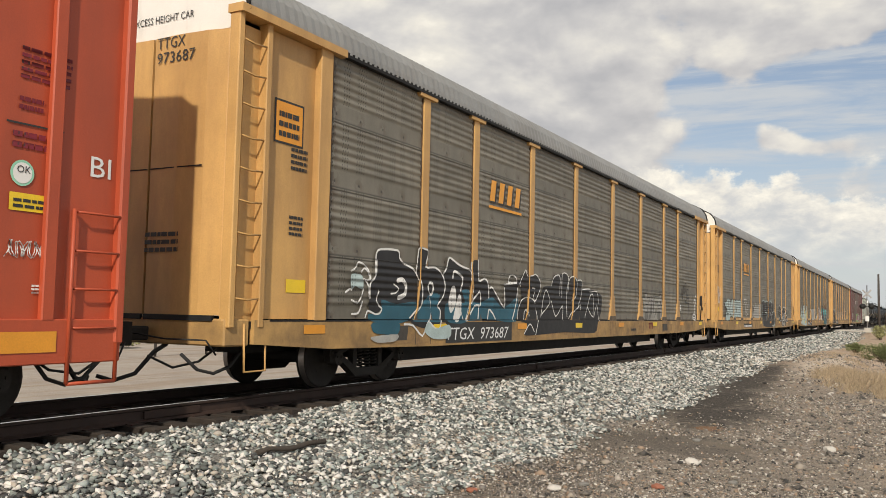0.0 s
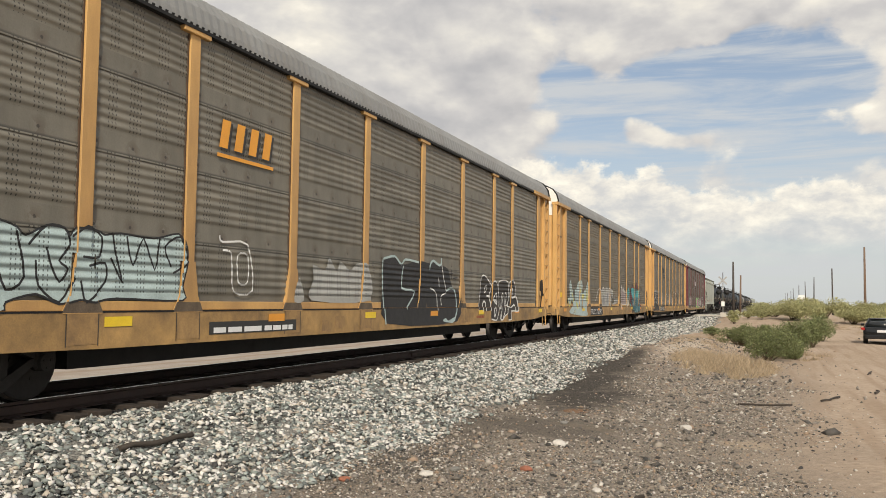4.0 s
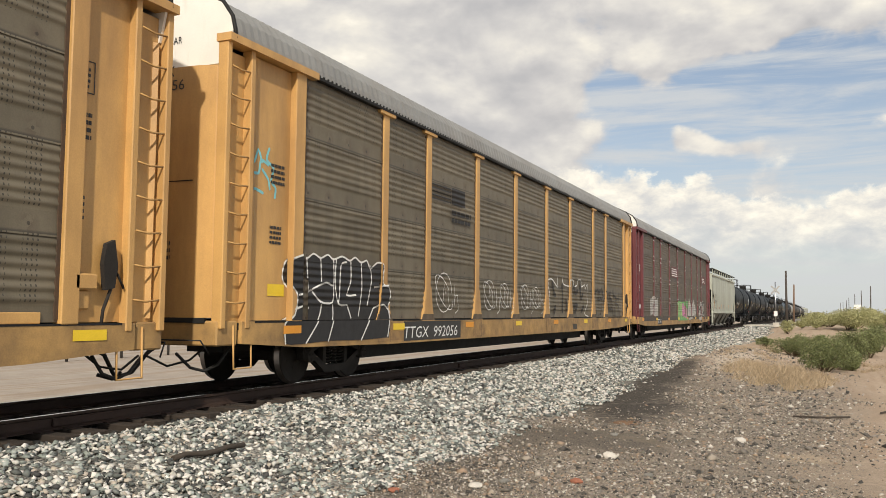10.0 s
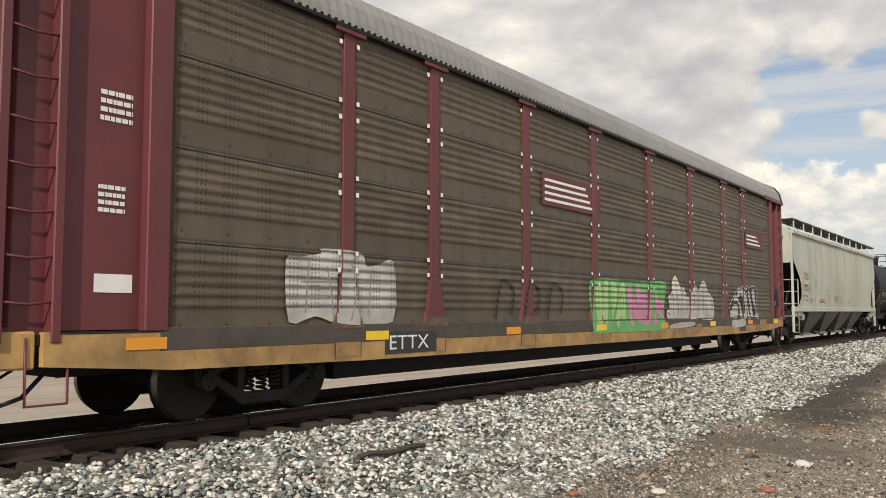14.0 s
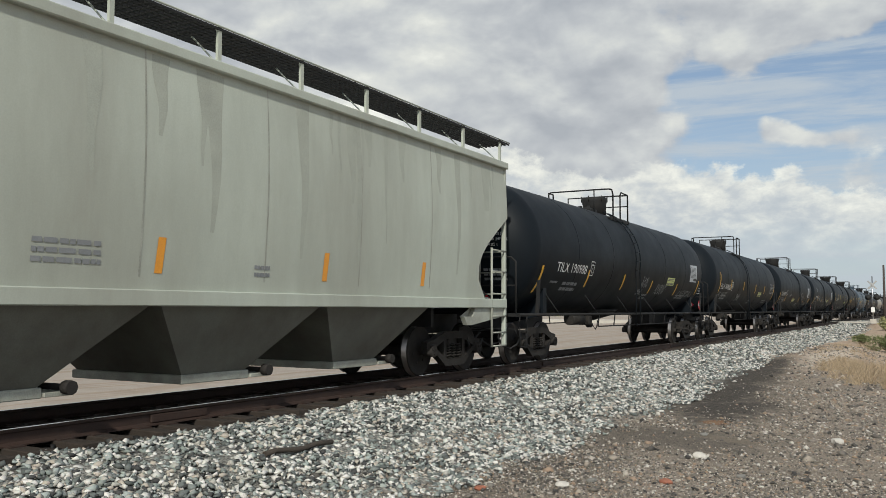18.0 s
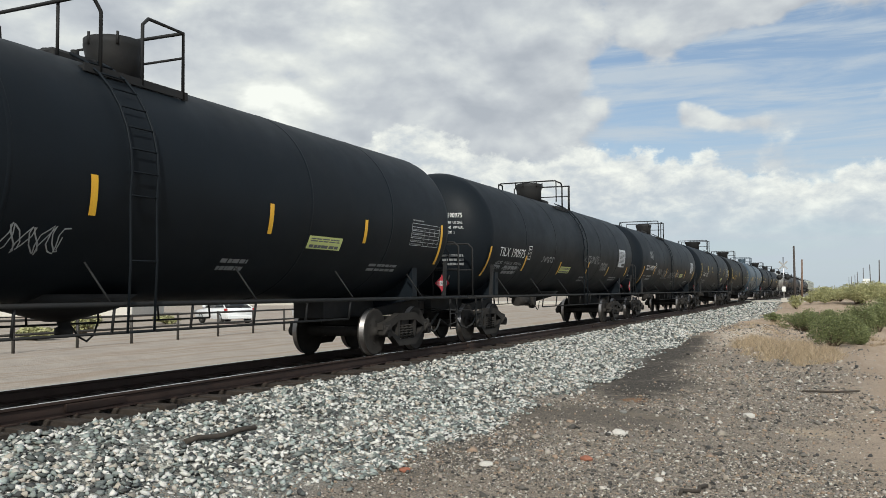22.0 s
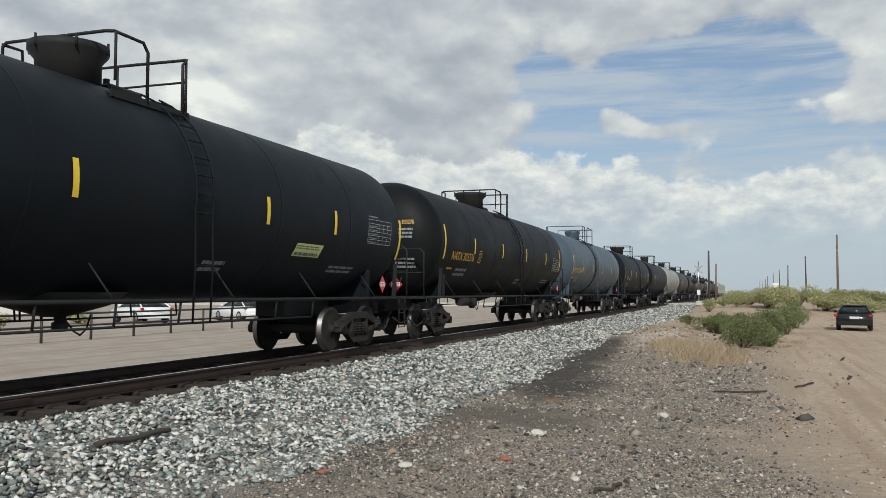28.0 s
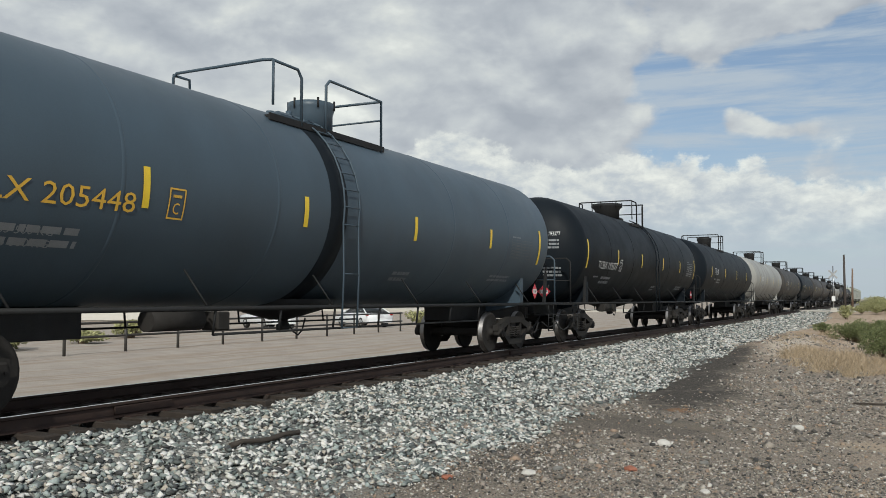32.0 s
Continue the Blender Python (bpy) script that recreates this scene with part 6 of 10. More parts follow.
    # weld seams up the sides
    for y in (-6.4, -4.3, -2.2, -0.3, 1.7, 3.8, 5.9):
        for s in (-1, 1):
            bm = bmesh.new()
            rows_v = [[bm.verts.new((s * (bulge(z) + 0.003), y + d, z)) for d in (-0.012, 0.012)] for z in zsplit if z > 1.42]
            for a, b in zip(rows_v, rows_v[1:]):
                bm.faces.new((a[0], a[1], b[1], b[0]) if s > 0 else (a[0], b[0], b[1], a[1]))
            part("weld_seam", bm, hopper_seam, car)
    # four discharge bays
    for k in range(4):
        c = -4.55 + 3.05 * k
        bm = bmesh.new()
        topv = [(s * 1.42, c + d, 1.30) for s, d in ((1, -1.5), (1, 1.5), (-1, 1.5), (-1, -1.5))]
        botv = [(s * 0.95, c + d, 0.40) for s, d in ((1, -0.70), (1, 0.38), (-1, 0.38), (-1, -0.70))]
        a = [bm.verts.new(p) for p in topv]
        b = [bm.verts.new(p) for p in botv]
        for i in range(4):
            bm.faces.new((a[i], a[(i + 1) % 4], b[(i + 1) % 4], b[i]))
        bm.faces.new(b)
        bmesh.ops.recalc_face_normals(bm, faces=bm.faces[:])
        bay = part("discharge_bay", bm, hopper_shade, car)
        bm = bmesh.new()
        box(bm, -1.0, 1.0, c - 0.75, c + 0.43, 0.30, 0.41, 0.01)
        box(bm, -1.04, 1.04, c + 0.43, c + 0.78, 0.31, 0.36, 0.006)
        part("outlet_gate", bm, hopper_seam, bay)
        bm = rod(bmesh.new(), (-1.15, c + 0.66, 0.40), (1.15, c + 0.66, 0.40), 0.035, 8)
        rod(bm, (1.05, c + 0.66, 0.40), (1.16, c + 0.66, 0.40), 0.075, 8)
        part("gate_shaft", bm, truck_steel, bay, "gate shaft with a capstan head")
    # roof walk
    bm = bmesh.new()
    zw = zt + 0.44
    for s in (-1, 1):
        for k in range(9):
            x = s * (0.84 + 0.085 * k)
            box(bm, x - 0.012, x + 0.012, -H - 0.1, H + 0.1, zw, zw + 0.03)
    for k in range(150):
        y = -H + k * 2 * H / 149
        for s in (-1, 1):
            x0, x1 = sorted((s * 0.82, s * 1.53))
            box(bm, x0, x1, y - 0.012, y + 0.012, zw + 0.004, zw + 0.026)
    part("roof_walk", bm, dark_steel, car, "steel mesh roof walkway")
    first = None
    for k in range(12):
        y = -H + 0.3 + k * (2 * H - 0.6) / 11
        if first is None:
            bm = bmesh.new()
            for s in (-1, 1):
                x = s * 1.50
                box(bm, x - 0.02, x + 0.02, -0.03, 0.03, zt, zw + 0.06)
                rod(bm, (x, 0, zt + 0.02), (s * 1.05, 0, zw), 0.012, 4)
            first = part("walk_bracket", bm, hopper_grey, car)
            first.location.y = y
        else:
            again(first, car, pose(0, y, 0))
    for s in (-1, 1):
        part("walk_edge", rod(bmesh.new(), (s * 1.53, -H - 0.1, zw + 0.05), (s * 1.53, H + 0.1, zw + 0.05), 0.014, 5), hopper_grey, car)
    for k in range(5):
        bm = turned([(zt + 0.28, 0.36), (zt + 0.42, 0.36), (zt + 0.46, 0.30), (zt + 0.47, 0.04)], 18, "z")
        bmesh.ops.translate(bm, verts=bm.verts[:], vec=(0, -6.8 + 3.4 * k, 0))
        part("roof_hatch", bm, hopper_grey, car)
    # marks
    def side(u, v, lift=0.0):
        return (bulge(v) + lift, u, v)

    write("TILX", -7.38, 2.44, 0.26, side, ink_black, car, 0.74, "car_mark")
    write("570713", -7.48, 2.0, 0.26, side, ink_black, car, 1.16, "car_number")
    write("LD LMT  220100", -7.56, 1.78, 0.09, side, ink_black, car, 0.9, "load_stencil")
    write("LT  WT   65900", -7.56, 1.62, 0.09, side, ink_black, car, 0.9, "load_stencil")
    write("TILX", 0.62, 4.05, 0.14, end_at(-H - 0.004), ink_black, car, 0.42, "end_mark")
    write("570713", 0.58, 3.84, 0.14, end_at(-H - 0.004), ink_black, car, 0.62, "end_number")
    bars(-0.25, 3.35, 0.7, 0.32, 4, end_at(-H - 0.004), ink_grey, car, seed=4)
    for k, (y, z, h) in enumerate(((-7.76, 1.56, 0.95), (-5.4, 1.58, 0.42), (-2.75, 1.58, 0.42), (-0.1, 1.6, 0.4), (2.9, 1.6, 0.4), (5.6, 1.6, 0.4))):
        patch(y, z, 0.11, h, side, stripe_orange, car, "reflector_strip", 0.006, 1, 0.08)
    for u, v, w, h in ((-5.55, 2.16, 0.26, 0.018), (-5.55, 2.46, 0.26, 0.018), (-5.55, 2.16, 0.018, 0.31), (-5.31, 2.16, 0.018, 0.31)):
        patch(u, v, w, h, side, ink_black, car, "plate_mark", 0.004)
    write("C", -5.46, 2.21, 0.12, side, ink_black, car, None, "plate_letter")
    for y, z, w, h, n, m in ((-6.2, 1.60, 0.3, 0.15, 2, ink_black), (-4.6, 1.60, 1.0, 0.15, 3, ink_rust), (-1.6, 1.66, 0.8, 0.28, 3, ink_grey), (1.5, 1.62, 0.3, 0.18, 2, ink_grey)):
        bars(y, z, w, h, n, side, m, car, seed=int(y * 10) + 60)
    return car, turning


# ---- the red box car ----
def box_car(center, half=8.3):
    car = thing("box_car", pose(TRACK_X, center, 0), "faded red high box car with side posts and ladders", "railcar", "cars of the train")
    turning = []
    for y in (-half + 2.0, half - 2.0):
        bogie(car, y, turning)
    zt = 4.95
    bm = bmesh.new()
    box(bm, -1.40, 1.40, -half, half, 1.0, zt, 0.03)
    part("body", bm, box_red, car)
    bm = bmesh.new()
    solid([(1.46, zt - 0.05), (1.2, zt + 0.12), (0, zt + 0.22), (-1.2, zt + 0.12), (-1.46, zt - 0.05)], "y", -half, half, bm)
    part("roof", bm, roof_galv, car)
    for s in (-1, 1):
        bm = bmesh.new()
        x0, x1 = sorted((s * 1.36, s * 1.47))
        box(bm, x0, x1, -half + 0.05, half - 0.02, 0.62, 1.06, 0.012)
        part("side_sill", bm, box_red, car)
        for k in range(9):
            y = -half + 0.9 + k * (2 * half - 1.8) / 8
            bm = bmesh.new()
            x0, x1 = sorted((s * 1.40, s * 1.475))
            box(bm, x0, x1, y - 0.07, y + 0.07, 1.04, zt - 0.04, 0.012)
            part("side_post", bm, box_red, car)
        for w in (-1, 1):
            bm = bmesh.new()
            x0, x1 = sorted((s * 1.30, s * 1.49))
            y0, y1 = sorted((w * half, w * (half - 0.12)))
            box(bm, x0, x1, y0, y1, 0.80, zt, 0.02)
            part("corner_post", bm, box_red, car)
    for w in (-1, 1):
        rungs(car, 1.42, w * (half - 0.62), w * (half - 0.10), [0.97, 1.36, 1.74, 2.13], box_red, 0.0, 0.014, 0.07)
        bm = bmesh.new()
        for y in (half - 0.66, half - 0.08):
            rod(bm, (1.47, w * y, 0.42), (1.47, w * y, 2.16), 0.022, 6)
        rod(bm, (1.47, w * (half - 0.66), 0.42), (1.47, w * (half - 0.08), 0.42), 0.02, 6)
        part("step_ladder", bm, box_red, car)
        bm = bmesh.new()
        for k in range(7):
            z = 1.5 + 0.5 * k
            box(bm, -1.25, 1.25, *sorted((w * half, w * (half + 0.05))), z, z + 0.14, 0.02)
        part("end_rib", bm, box_red, car)
        bm = bmesh.new()
        box(bm, -1.3, 1.3, *sorted((w * (half - 0.3), w * (half + 0.06))), 0.72, 1.02, 0.02)
        part("end_sill", bm, dark_steel, car)
        coupler(car, w * half, w)
    bm = bmesh.new()
    box(bm, -0.35, 0.35, -half + 0.3, half - 0.3, 0.58, 0.98)
    part("center_sill", bm, dark_steel, car)
    side = side_at(1.405)
    post = side_at(1.478)
    e = half
    patch(e - 1.33, 2.08, 0.52, 0.17, side, stripe_yellow, car, "caution_label", 0.006, label="yellow caution label")
    bars(e - 1.29, 2.11, 0.44, 0.11, 2, side, ink_black, car, lift=0.01, seed=2)
    bm = bmesh.new()
    for r, m in ((0.125, 0), (0.10, 1)):
        f = bm.faces.new([bm.verts.new(side(e - 1.21 + r * math.cos(a), 2.44 + r * math.sin(a), 0.006 + (0.003 if m else 0))) for a in (k * 6.283 / 20 for k in range(20))])
        f.material_index = m
    part("round_decal", bm, [sign_green, sign_white], car, "round mint green and white decal")
    write("OK", e - 1.27, 2.44, 0.07, side, ink_black, car, None, "decal_word", 0.013)
    write("BI", e - 0.45, 2.52, 0.21, side, ink_white, car, 0.25, "mark")
    for y, z, w, h, n in ((e - 1.28, 3.35, 0.56, 0.34, 5), (e - 1.28, 3.05, 0.26, 0.16, 2), (e - 1.33, 2.68, 0.5, 0.2, 2)):
        bars(y, z, w, h, n, side, spray_red, car, seed=int(z * 10))
    patch(e - 1.4, 2.9, 0.62, 0.02, side, ink_black, car, "stripe")
    scrawl(car, side, e - 1.33, 1.62, 0.42, 0.2, spray_white, 5, 0.01)
    bars(e - 1.05, 1.3, 0.13, 0.1, 3, side, spray_white, car, seed=9)
    patch(e - 1.5, 0.74, 0.7, 0.2, side_at(1.475), stripe_orange, car, "reflector_strip", 0.004)
    return car, turning


# ---- the train, in order ----
ROLLING = []
K_SIDE = side_at(1.432)
P_SIDE = side_at(1.462)
SILL_SIDE = side_at(1.458)


def rack_dress(car, number, sill_text, yellow_marks=True, dark=ink_black, end=0.62, front=HALF, band_y=-7.95, noted=(-1, 1)):
    """Stencils that every car carrier has."""
    e = -front
    write(number[0], 0.08, EAVE - end + 0.05, 0.15, end_at(e - 0.004), dark, car, 0.50, "end_mark", 0.02)
    write(number[1], 0.08, EAVE - end - 0.15, 0.15, end_at(e - 0.004), dark, car, 0.68, "end_number", 0.02)
    if dark is ink_black:
        write("EXCESS HEIGHT CAR", -0.55, EAVE + 0.06, 0.10, end_at(e + 0.10), dark, car, 1.15, "end_notice", 0.012)
    bars(0.0, 1.9, 0.6, 0.3, 3, end_at(e - 0.004), dark, car, lift=0.02, seed=3)
    for w in (-1, 1):
        y = w * (HALF - 1.25)
        s = side_at(1.362)
        if w in noted:
            bars(y - 0.2, 3.1, 0.36, 0.34, 4, s, dark, car, seed=4 + w)
            bars(y - 0.2, 2.2, 0.30, 0.30, 4, s, dark, car, seed=6 + w)
        patch(y - 0.22, 1.42, 0.42, 0.18, s, stripe_yellow if yellow_marks else ink_white, car, "caution_label", label="small caution label")
    for u, v, fw, fh in ((0, 0, 0.40, 0.014), (0, 0.36, 0.40, 0.014), (0, 0, 0.014, 0.37), (0.386, 0, 0.014, 0.37)):
        patch(HALF - 1.47 + u, 3.62 + v, fw, fh, side_at(1.362), dark, car, "notice_frame")
    bars(HALF - 1.43, 3.68, 0.30, 0.26, 4, side_at(1.362), dark, car, seed=15)
    for k, y in enumerate((-12.2, -8.6, -5.0, -1.5, 2.0, 5.6, 9.2, 12.2)):
        patch(y, 0.86, 0.48, 0.12, SILL_SIDE, stripe_yellow if k % 2 else stripe_orange, car, "reflector_strip", 0.0062)
    r = random.Random(int(number[1]))
    patch(-HALF + 0.62, 1.028, 2 * HALF - 1.24, 0.024, SILL_SIDE, dark_steel, car, "sill_joint", 0.0015, label="black joint along the sill")
    for p in POSTS:
        patch(GREY_Y0 + p - 0.24, 0.66, 0.48, 0.36, SILL_SIDE, sill_brown, car, "sill_plate", 0.0018, label="repainted plate on the sill")
        for d in (-0.26, 0.24):
            patch(GREY_Y0 + p + d, 0.64, 0.014, 0.39, SILL_SIDE, sill_patch, car, "sill_seam", 0.0024)
    for k in range(5):
        w = r.uniform(0.25, 0.8)
        patch(r.uniform(-11.5, 11.0), r.uniform(0.64, 0.74), w, r.uniform(0.12, 0.26), SILL_SIDE, r.choice((sill_brown, sill_brown, sill_patch)), car, "paint_patch", 0.0021 + 0.00006 * k, lean=r.uniform(-0.3, 0.3))
    if sill_text:
        patch(band_y - 0.2, 0.64, 2.85, 0.375, SILL_SIDE, ink_black, car, "number_band", 0.0036)
        write(sill_text, band_y - 0.22, 0.69, 0.225, SILL_SIDE, ink_white, car, 2.66, "car_number", 0.0050, slant=0.2)


def logo_block(car, y, z, w, h, mat, place=K_SIDE):
    """A company mark as plain shapes: leaning orange strokes over dark shadows, and a rule below."""
    for k in range(4):
        patch(y + k * w / 4 + 0.03, z - 0.03, w / 4 * 0.62, h, place, ink_black, car, "company_mark", 0.0020, lean=0.18)
        patch(y + k * w / 4, z, w / 4 * 0.55, h, place, mat, car, "company_mark", 0.0032, lean=0.18)
    patch(y - 0.04, z - h * 0.34, w, h * 0.13, place, mat, car, "company_mark", 0.0032)


def lay(center, pair):
    ROLLING.append((center, *pair))
    return pair[0]


BOXCAR_END = 6.6
lay(BOXCAR_END - 8.3, box_car(BOXCAR_END - 8.3))
RACKS = (21.87, 50.5, 78.85, 107.2, 135.35)


def side_fields(posts, board=False, sill_face=1.4605):
    """The flat fields of a car carrier's side: bays, posts, post feet, bottom board and sill."""
    edges = [0.0, *posts, GREY_LEN]
    out = []
    for a, b in zip(edges, edges[1:]):
        out.append((GREY_Y0 + a + 0.106, GREY_Y0 + b - 0.106, 1.72, 9, 1.430))
        out.append((GREY_Y0 + a + 0.19, GREY_Y0 + b - 0.19, 1.06, 1.72, 1.4385 if board else 1.430))
    for p in posts:
        out.append((GREY_Y0 + p - 0.104, GREY_Y0 + p + 0.104, 1.72, 9, 1.4515))
        for z0, z1, half in ((1.06, 1.22, 0.225), (1.22, 1.38, 0.196), (1.38, 1.55, 0.167), (1.55, 1.72, 0.137)):
            out.append((GREY_Y0 + p - half, GREY_Y0 + p + half, z0, z1, 1.4635))
    out.append((GREY_Y0 - 0.3, GREY_Y0 - 0.02, 1.06, 4.9, 1.4705))
    out.append((GREY_Y0 - 1.2, GREY_Y0 - 0.3, 1.06, 4.6, 1.361))
    out.append((GREY_Y0 + GREY_LEN + 0.24, GREY_Y0 + GREY_LEN + 1.2, 1.06, 4.6, 1.361))
    out.append((-HALF + 0.6, HALF - 0.6, 0.64, 1.045, sill_face))
    return out


FIELDS = side_fields(POSTS)
G = GREY_Y0
c = lay(RACKS[0], autorack(RACKS[0], yellow, yellow_sill, screen_grey, "yellow and grey covered car carrier with black and teal graffiti", 0.27, front=13.70))
rack_dress(c, ("TTGX", "973687"), "TTGX  973687", end=0.40, front=13.70)
logo_block(c, G + 5.3, 3.42, 1.6, 0.42, ink_orange)
art = Spray(c, FIELDS)
art.fill(spray_pale, [(0.62, 1.73), (0.86, 1.74), (0.94, 1.68), (0.94, 1.53), (0.84, 1.53), (0.73, 1.56), (0.63, 1.5)])
art.line(spray_white, 0.03, [(0.61, 1.78), (0.72, 1.83), (0.79, 1.92), (0.93, 1.9), (1.08, 1.81), (1.14, 1.69), (1.03, 1.66), (0.94, 1.68)])
art.line(spray_white, 0.03, [(0.88, 1.78), (0.96, 1.84), (1.07, 1.78), (1.13, 1.66)])
art.line(spray_white, 0.03, [(0.64, 1.35), (0.8, 1.31), (0.9, 1.41), (0.95, 1.53)])
art.line(spray_white, 0.03, [(0.65, 1.14), (0.83, 1.16), (0.93, 1.33)])
art.line(spray_white, 0.03, [(0.97, 1.67), (1.09, 1.57), (1.1, 1.41)])
art.line(spray_white, 0.03, [(0.48, 1.46), (0.58, 1.51), (0.63, 1.5)])
art.done("pale ghostly sprayed swirl with white contour")
art = Spray(c, FIELDS)
art.fill(spray_smoke, [(16.4, 1.87), (16.71, 1.88), (16.69, 1.74), (16.95, 1.76), (17.19, 1.78), (17.23, 1.74), (17.46, 1.8), (17.54, 1.86), (17.56, 1.78), (18.02, 1.81), (18.06, 1.74), (18.16, 1.84), (18.36, 1.88), (18.53, 1.55), (18.47, 1.45), (18.49, 1.27), (18.24, 1.07), (16.22, 1.07), (16.25, 1.4), (16.28, 1.54), (16.2, 1.63), (16.24, 1.75), (16.41, 1.75)])
for ring in ([(16.48, 1.27), (16.73, 1.27), (16.74, 1.07), (16.44, 1.07)], [(17.13, 1.63), (17.23, 1.51), (17.23, 1.24), (16.98, 1.07), (16.87, 1.1), (17.08, 1.42)], [(17.63, 1.38), (17.84, 1.38), (17.76, 1.22), (17.61, 1.23)],
             [(17.95, 1.31), (18.25, 1.32), (18.23, 1.07), (17.91, 1.09)], [(18.25, 1.68), (18.37, 1.55), (18.21, 1.55)], [(17.37, 1.59), (17.48, 1.61), (17.49, 1.43), (17.4, 1.33)], [(17.64, 1.63), (17.98, 1.63), (17.99, 1.6), (17.64, 1.57)]):
    art.fill(spray_ash, ring)
for run in ([(16.4, 1.87), (16.71, 1.88), (16.69, 1.74), (16.95, 1.76), (16.96, 1.69), (16.82, 1.57), (16.76, 1.53), (16.54, 1.53)], [(16.4, 1.87), (16.41, 1.75), (16.24, 1.75), (16.2, 1.65), (16.29, 1.53), (16.21, 1.31), (16.21, 1.07)],
            [(16.76, 1.47), (16.73, 1.29), (16.48, 1.28), (16.43, 1.07)], [(16.73, 1.27), (16.77, 1.07)], [(16.95, 1.76), (17.19, 1.79), (17.23, 1.74), (17.13, 1.63), (17.23, 1.49), (17.23, 1.24)], [(17.33, 1.76), (17.53, 1.86), (17.56, 1.77), (17.35, 1.66), (17.17, 1.67)],
            [(17.36, 1.74), (17.43, 1.43), (17.42, 1.31), (17.52, 1.23), (17.58, 1.13)], [(17.6, 1.8), (18.02, 1.81), (18.06, 1.74)], [(17.62, 1.64), (17.95, 1.63), (17.99, 1.55), (17.84, 1.45), (17.87, 1.33), (18.0, 1.26)],
            [(18.06, 1.72), (18.16, 1.84), (18.36, 1.88), (18.53, 1.55), (18.37, 1.54), (18.25, 1.68), (18.19, 1.53), (17.99, 1.51)], [(17.99, 1.42), (18.49, 1.45), (18.48, 1.25), (18.27, 1.07)], [(17.95, 1.31), (18.25, 1.32)]):
    art.line(spray_black, 0.018, run)
art.done("faded silver sprayed letters with thin black contour")
for k in range(3):
    patch(G + 16.8 + 0.19 * k, 0.78, 0.07, 0.17, SILL_SIDE, spray_red, c, "pool_mark", 0.0058, lean=0.5 - 0.3 * k)
patch(G + 16.77, 0.93, 0.45, 0.035, SILL_SIDE, spray_red, c, "pool_mark", 0.0056)
bars(G + 14.9, 0.74, 0.5, 0.11, 1, SILL_SIDE, ink_black, c, lift=0.0056, seed=61)
art = Spray(c, FIELDS)
art.fill(spray_black, [(1.13, 1.39), (1.13, 1.61), (1.27, 1.73), (1.27, 2.05), (1.38, 2.16), (1.91, 2.18), (1.97, 2.06), (2.1, 1.98), (2.39, 1.91), (2.53, 1.81), (2.67, 1.63), (2.68, 1.43), (2.63, 1.28), (2.32, 1.1), (1.5, 1.1), (1.47, 1.23), (1.29, 1.11), (1.14, 1.2), (1.09, 1.29)])
art.fill(spray_black, [(2.51, 1.85), (2.58, 2.25), (2.84, 2.26), (2.88, 2.2), (2.79, 1.96), (3.15, 1.97), (3.41, 1.86), (3.53, 1.67), (3.47, 1.48), (3.24, 1.29), (3.37, 1.2), (3.32, 0.92), (3.13, 0.9), (2.9, 1.02), (2.78, 0.91), (2.39, 0.98), (2.32, 1.08), (2.68, 1.31), (2.69, 1.57)])
art.fill(spray_black, [(3.46, 1.88), (3.57, 1.98), (3.63, 2.14), (3.77, 2.16), (4.07, 2.06), (4.51, 1.98), (4.57, 1.81), (4.5, 1.37), (4.31, 1.01), (3.91, 1.01), (3.36, 1.02), (3.37, 1.2), (3.26, 1.32), (3.47, 1.48), (3.53, 1.67)])
art.fill(spray_black, [(4.56, 2.15), (4.83, 2.17), (4.87, 1.81), (5.13, 1.86), (5.28, 1.74), (5.32, 1.49), (5.41, 1.68), (5.5, 1.68), (6.05, 1.3), (6.04, 1.72), (6.1, 1.8), (6.63, 1.82), (6.77, 1.89), (6.64, 1.41), (6.44, 1.02), (5.16, 1.07), (4.34, 1.04), (4.54, 1.34), (4.63, 1.75)])
art.fill(spray_deep, [(1.46, 1.37), (1.88, 1.31), (2.49, 1.36), (2.53, 1.25), (2.32, 1.07), (1.9, 0.99), (1.51, 1.02), (1.15, 1.03), (1.1, 1.14), (1.47, 1.16)])
art.fill(spray_deep, [(2.68, 1.34), (3, 1.52), (3.34, 1.5), (3.26, 1.3), (3.37, 1.2), (3.34, 1.02), (2.9, 1.02), (2.39, 1.03), (2.54, 1.17)])
art.fill(spray_deep, [(3.62, 1.36), (4.3, 1.37), (4.18, 1.59), (4.49, 1.61), (4.5, 1.37), (4.31, 1.01), (3.63, 1.01), (3.53, 1.2)])
art.fill(spray_deep, [(4.43, 1.37), (4.92, 1.38), (5.5, 1.5), (6.02, 1.29), (6.71, 1.53), (6.58, 1.02), (5.16, 1.07), (4.34, 1.04)])
art.fill(spray_deep, [(1.18, 1.01), (1.93, 1.03), (1.91, 0.82), (1.3, 0.84), (1.18, 0.89)])
art.line(spray_white, 0.035, [(1.13, 1.39), (1.13, 1.61), (1.27, 1.73), (1.27, 2.05), (1.38, 2.16), (1.91, 2.18), (1.97, 2.06), (2.1, 1.98), (2.39, 1.91), (2.53, 1.81), (2.67, 1.63), (2.68, 1.43), (2.63, 1.28), (2.32, 1.08)])
art.line(spray_white, 0.07, [(1.28, 1.77), (1.28, 2)])
art.line(spray_white, 0.08, [(1.93, 1.69), (2.07, 1.71), (2.19, 1.61), (2.15, 1.47), (1.96, 1.41)])
art.line(spray_white, 0.025, [(1.73, 1.47), (1.88, 1.49), (1.96, 1.56), (1.8, 1.63)])
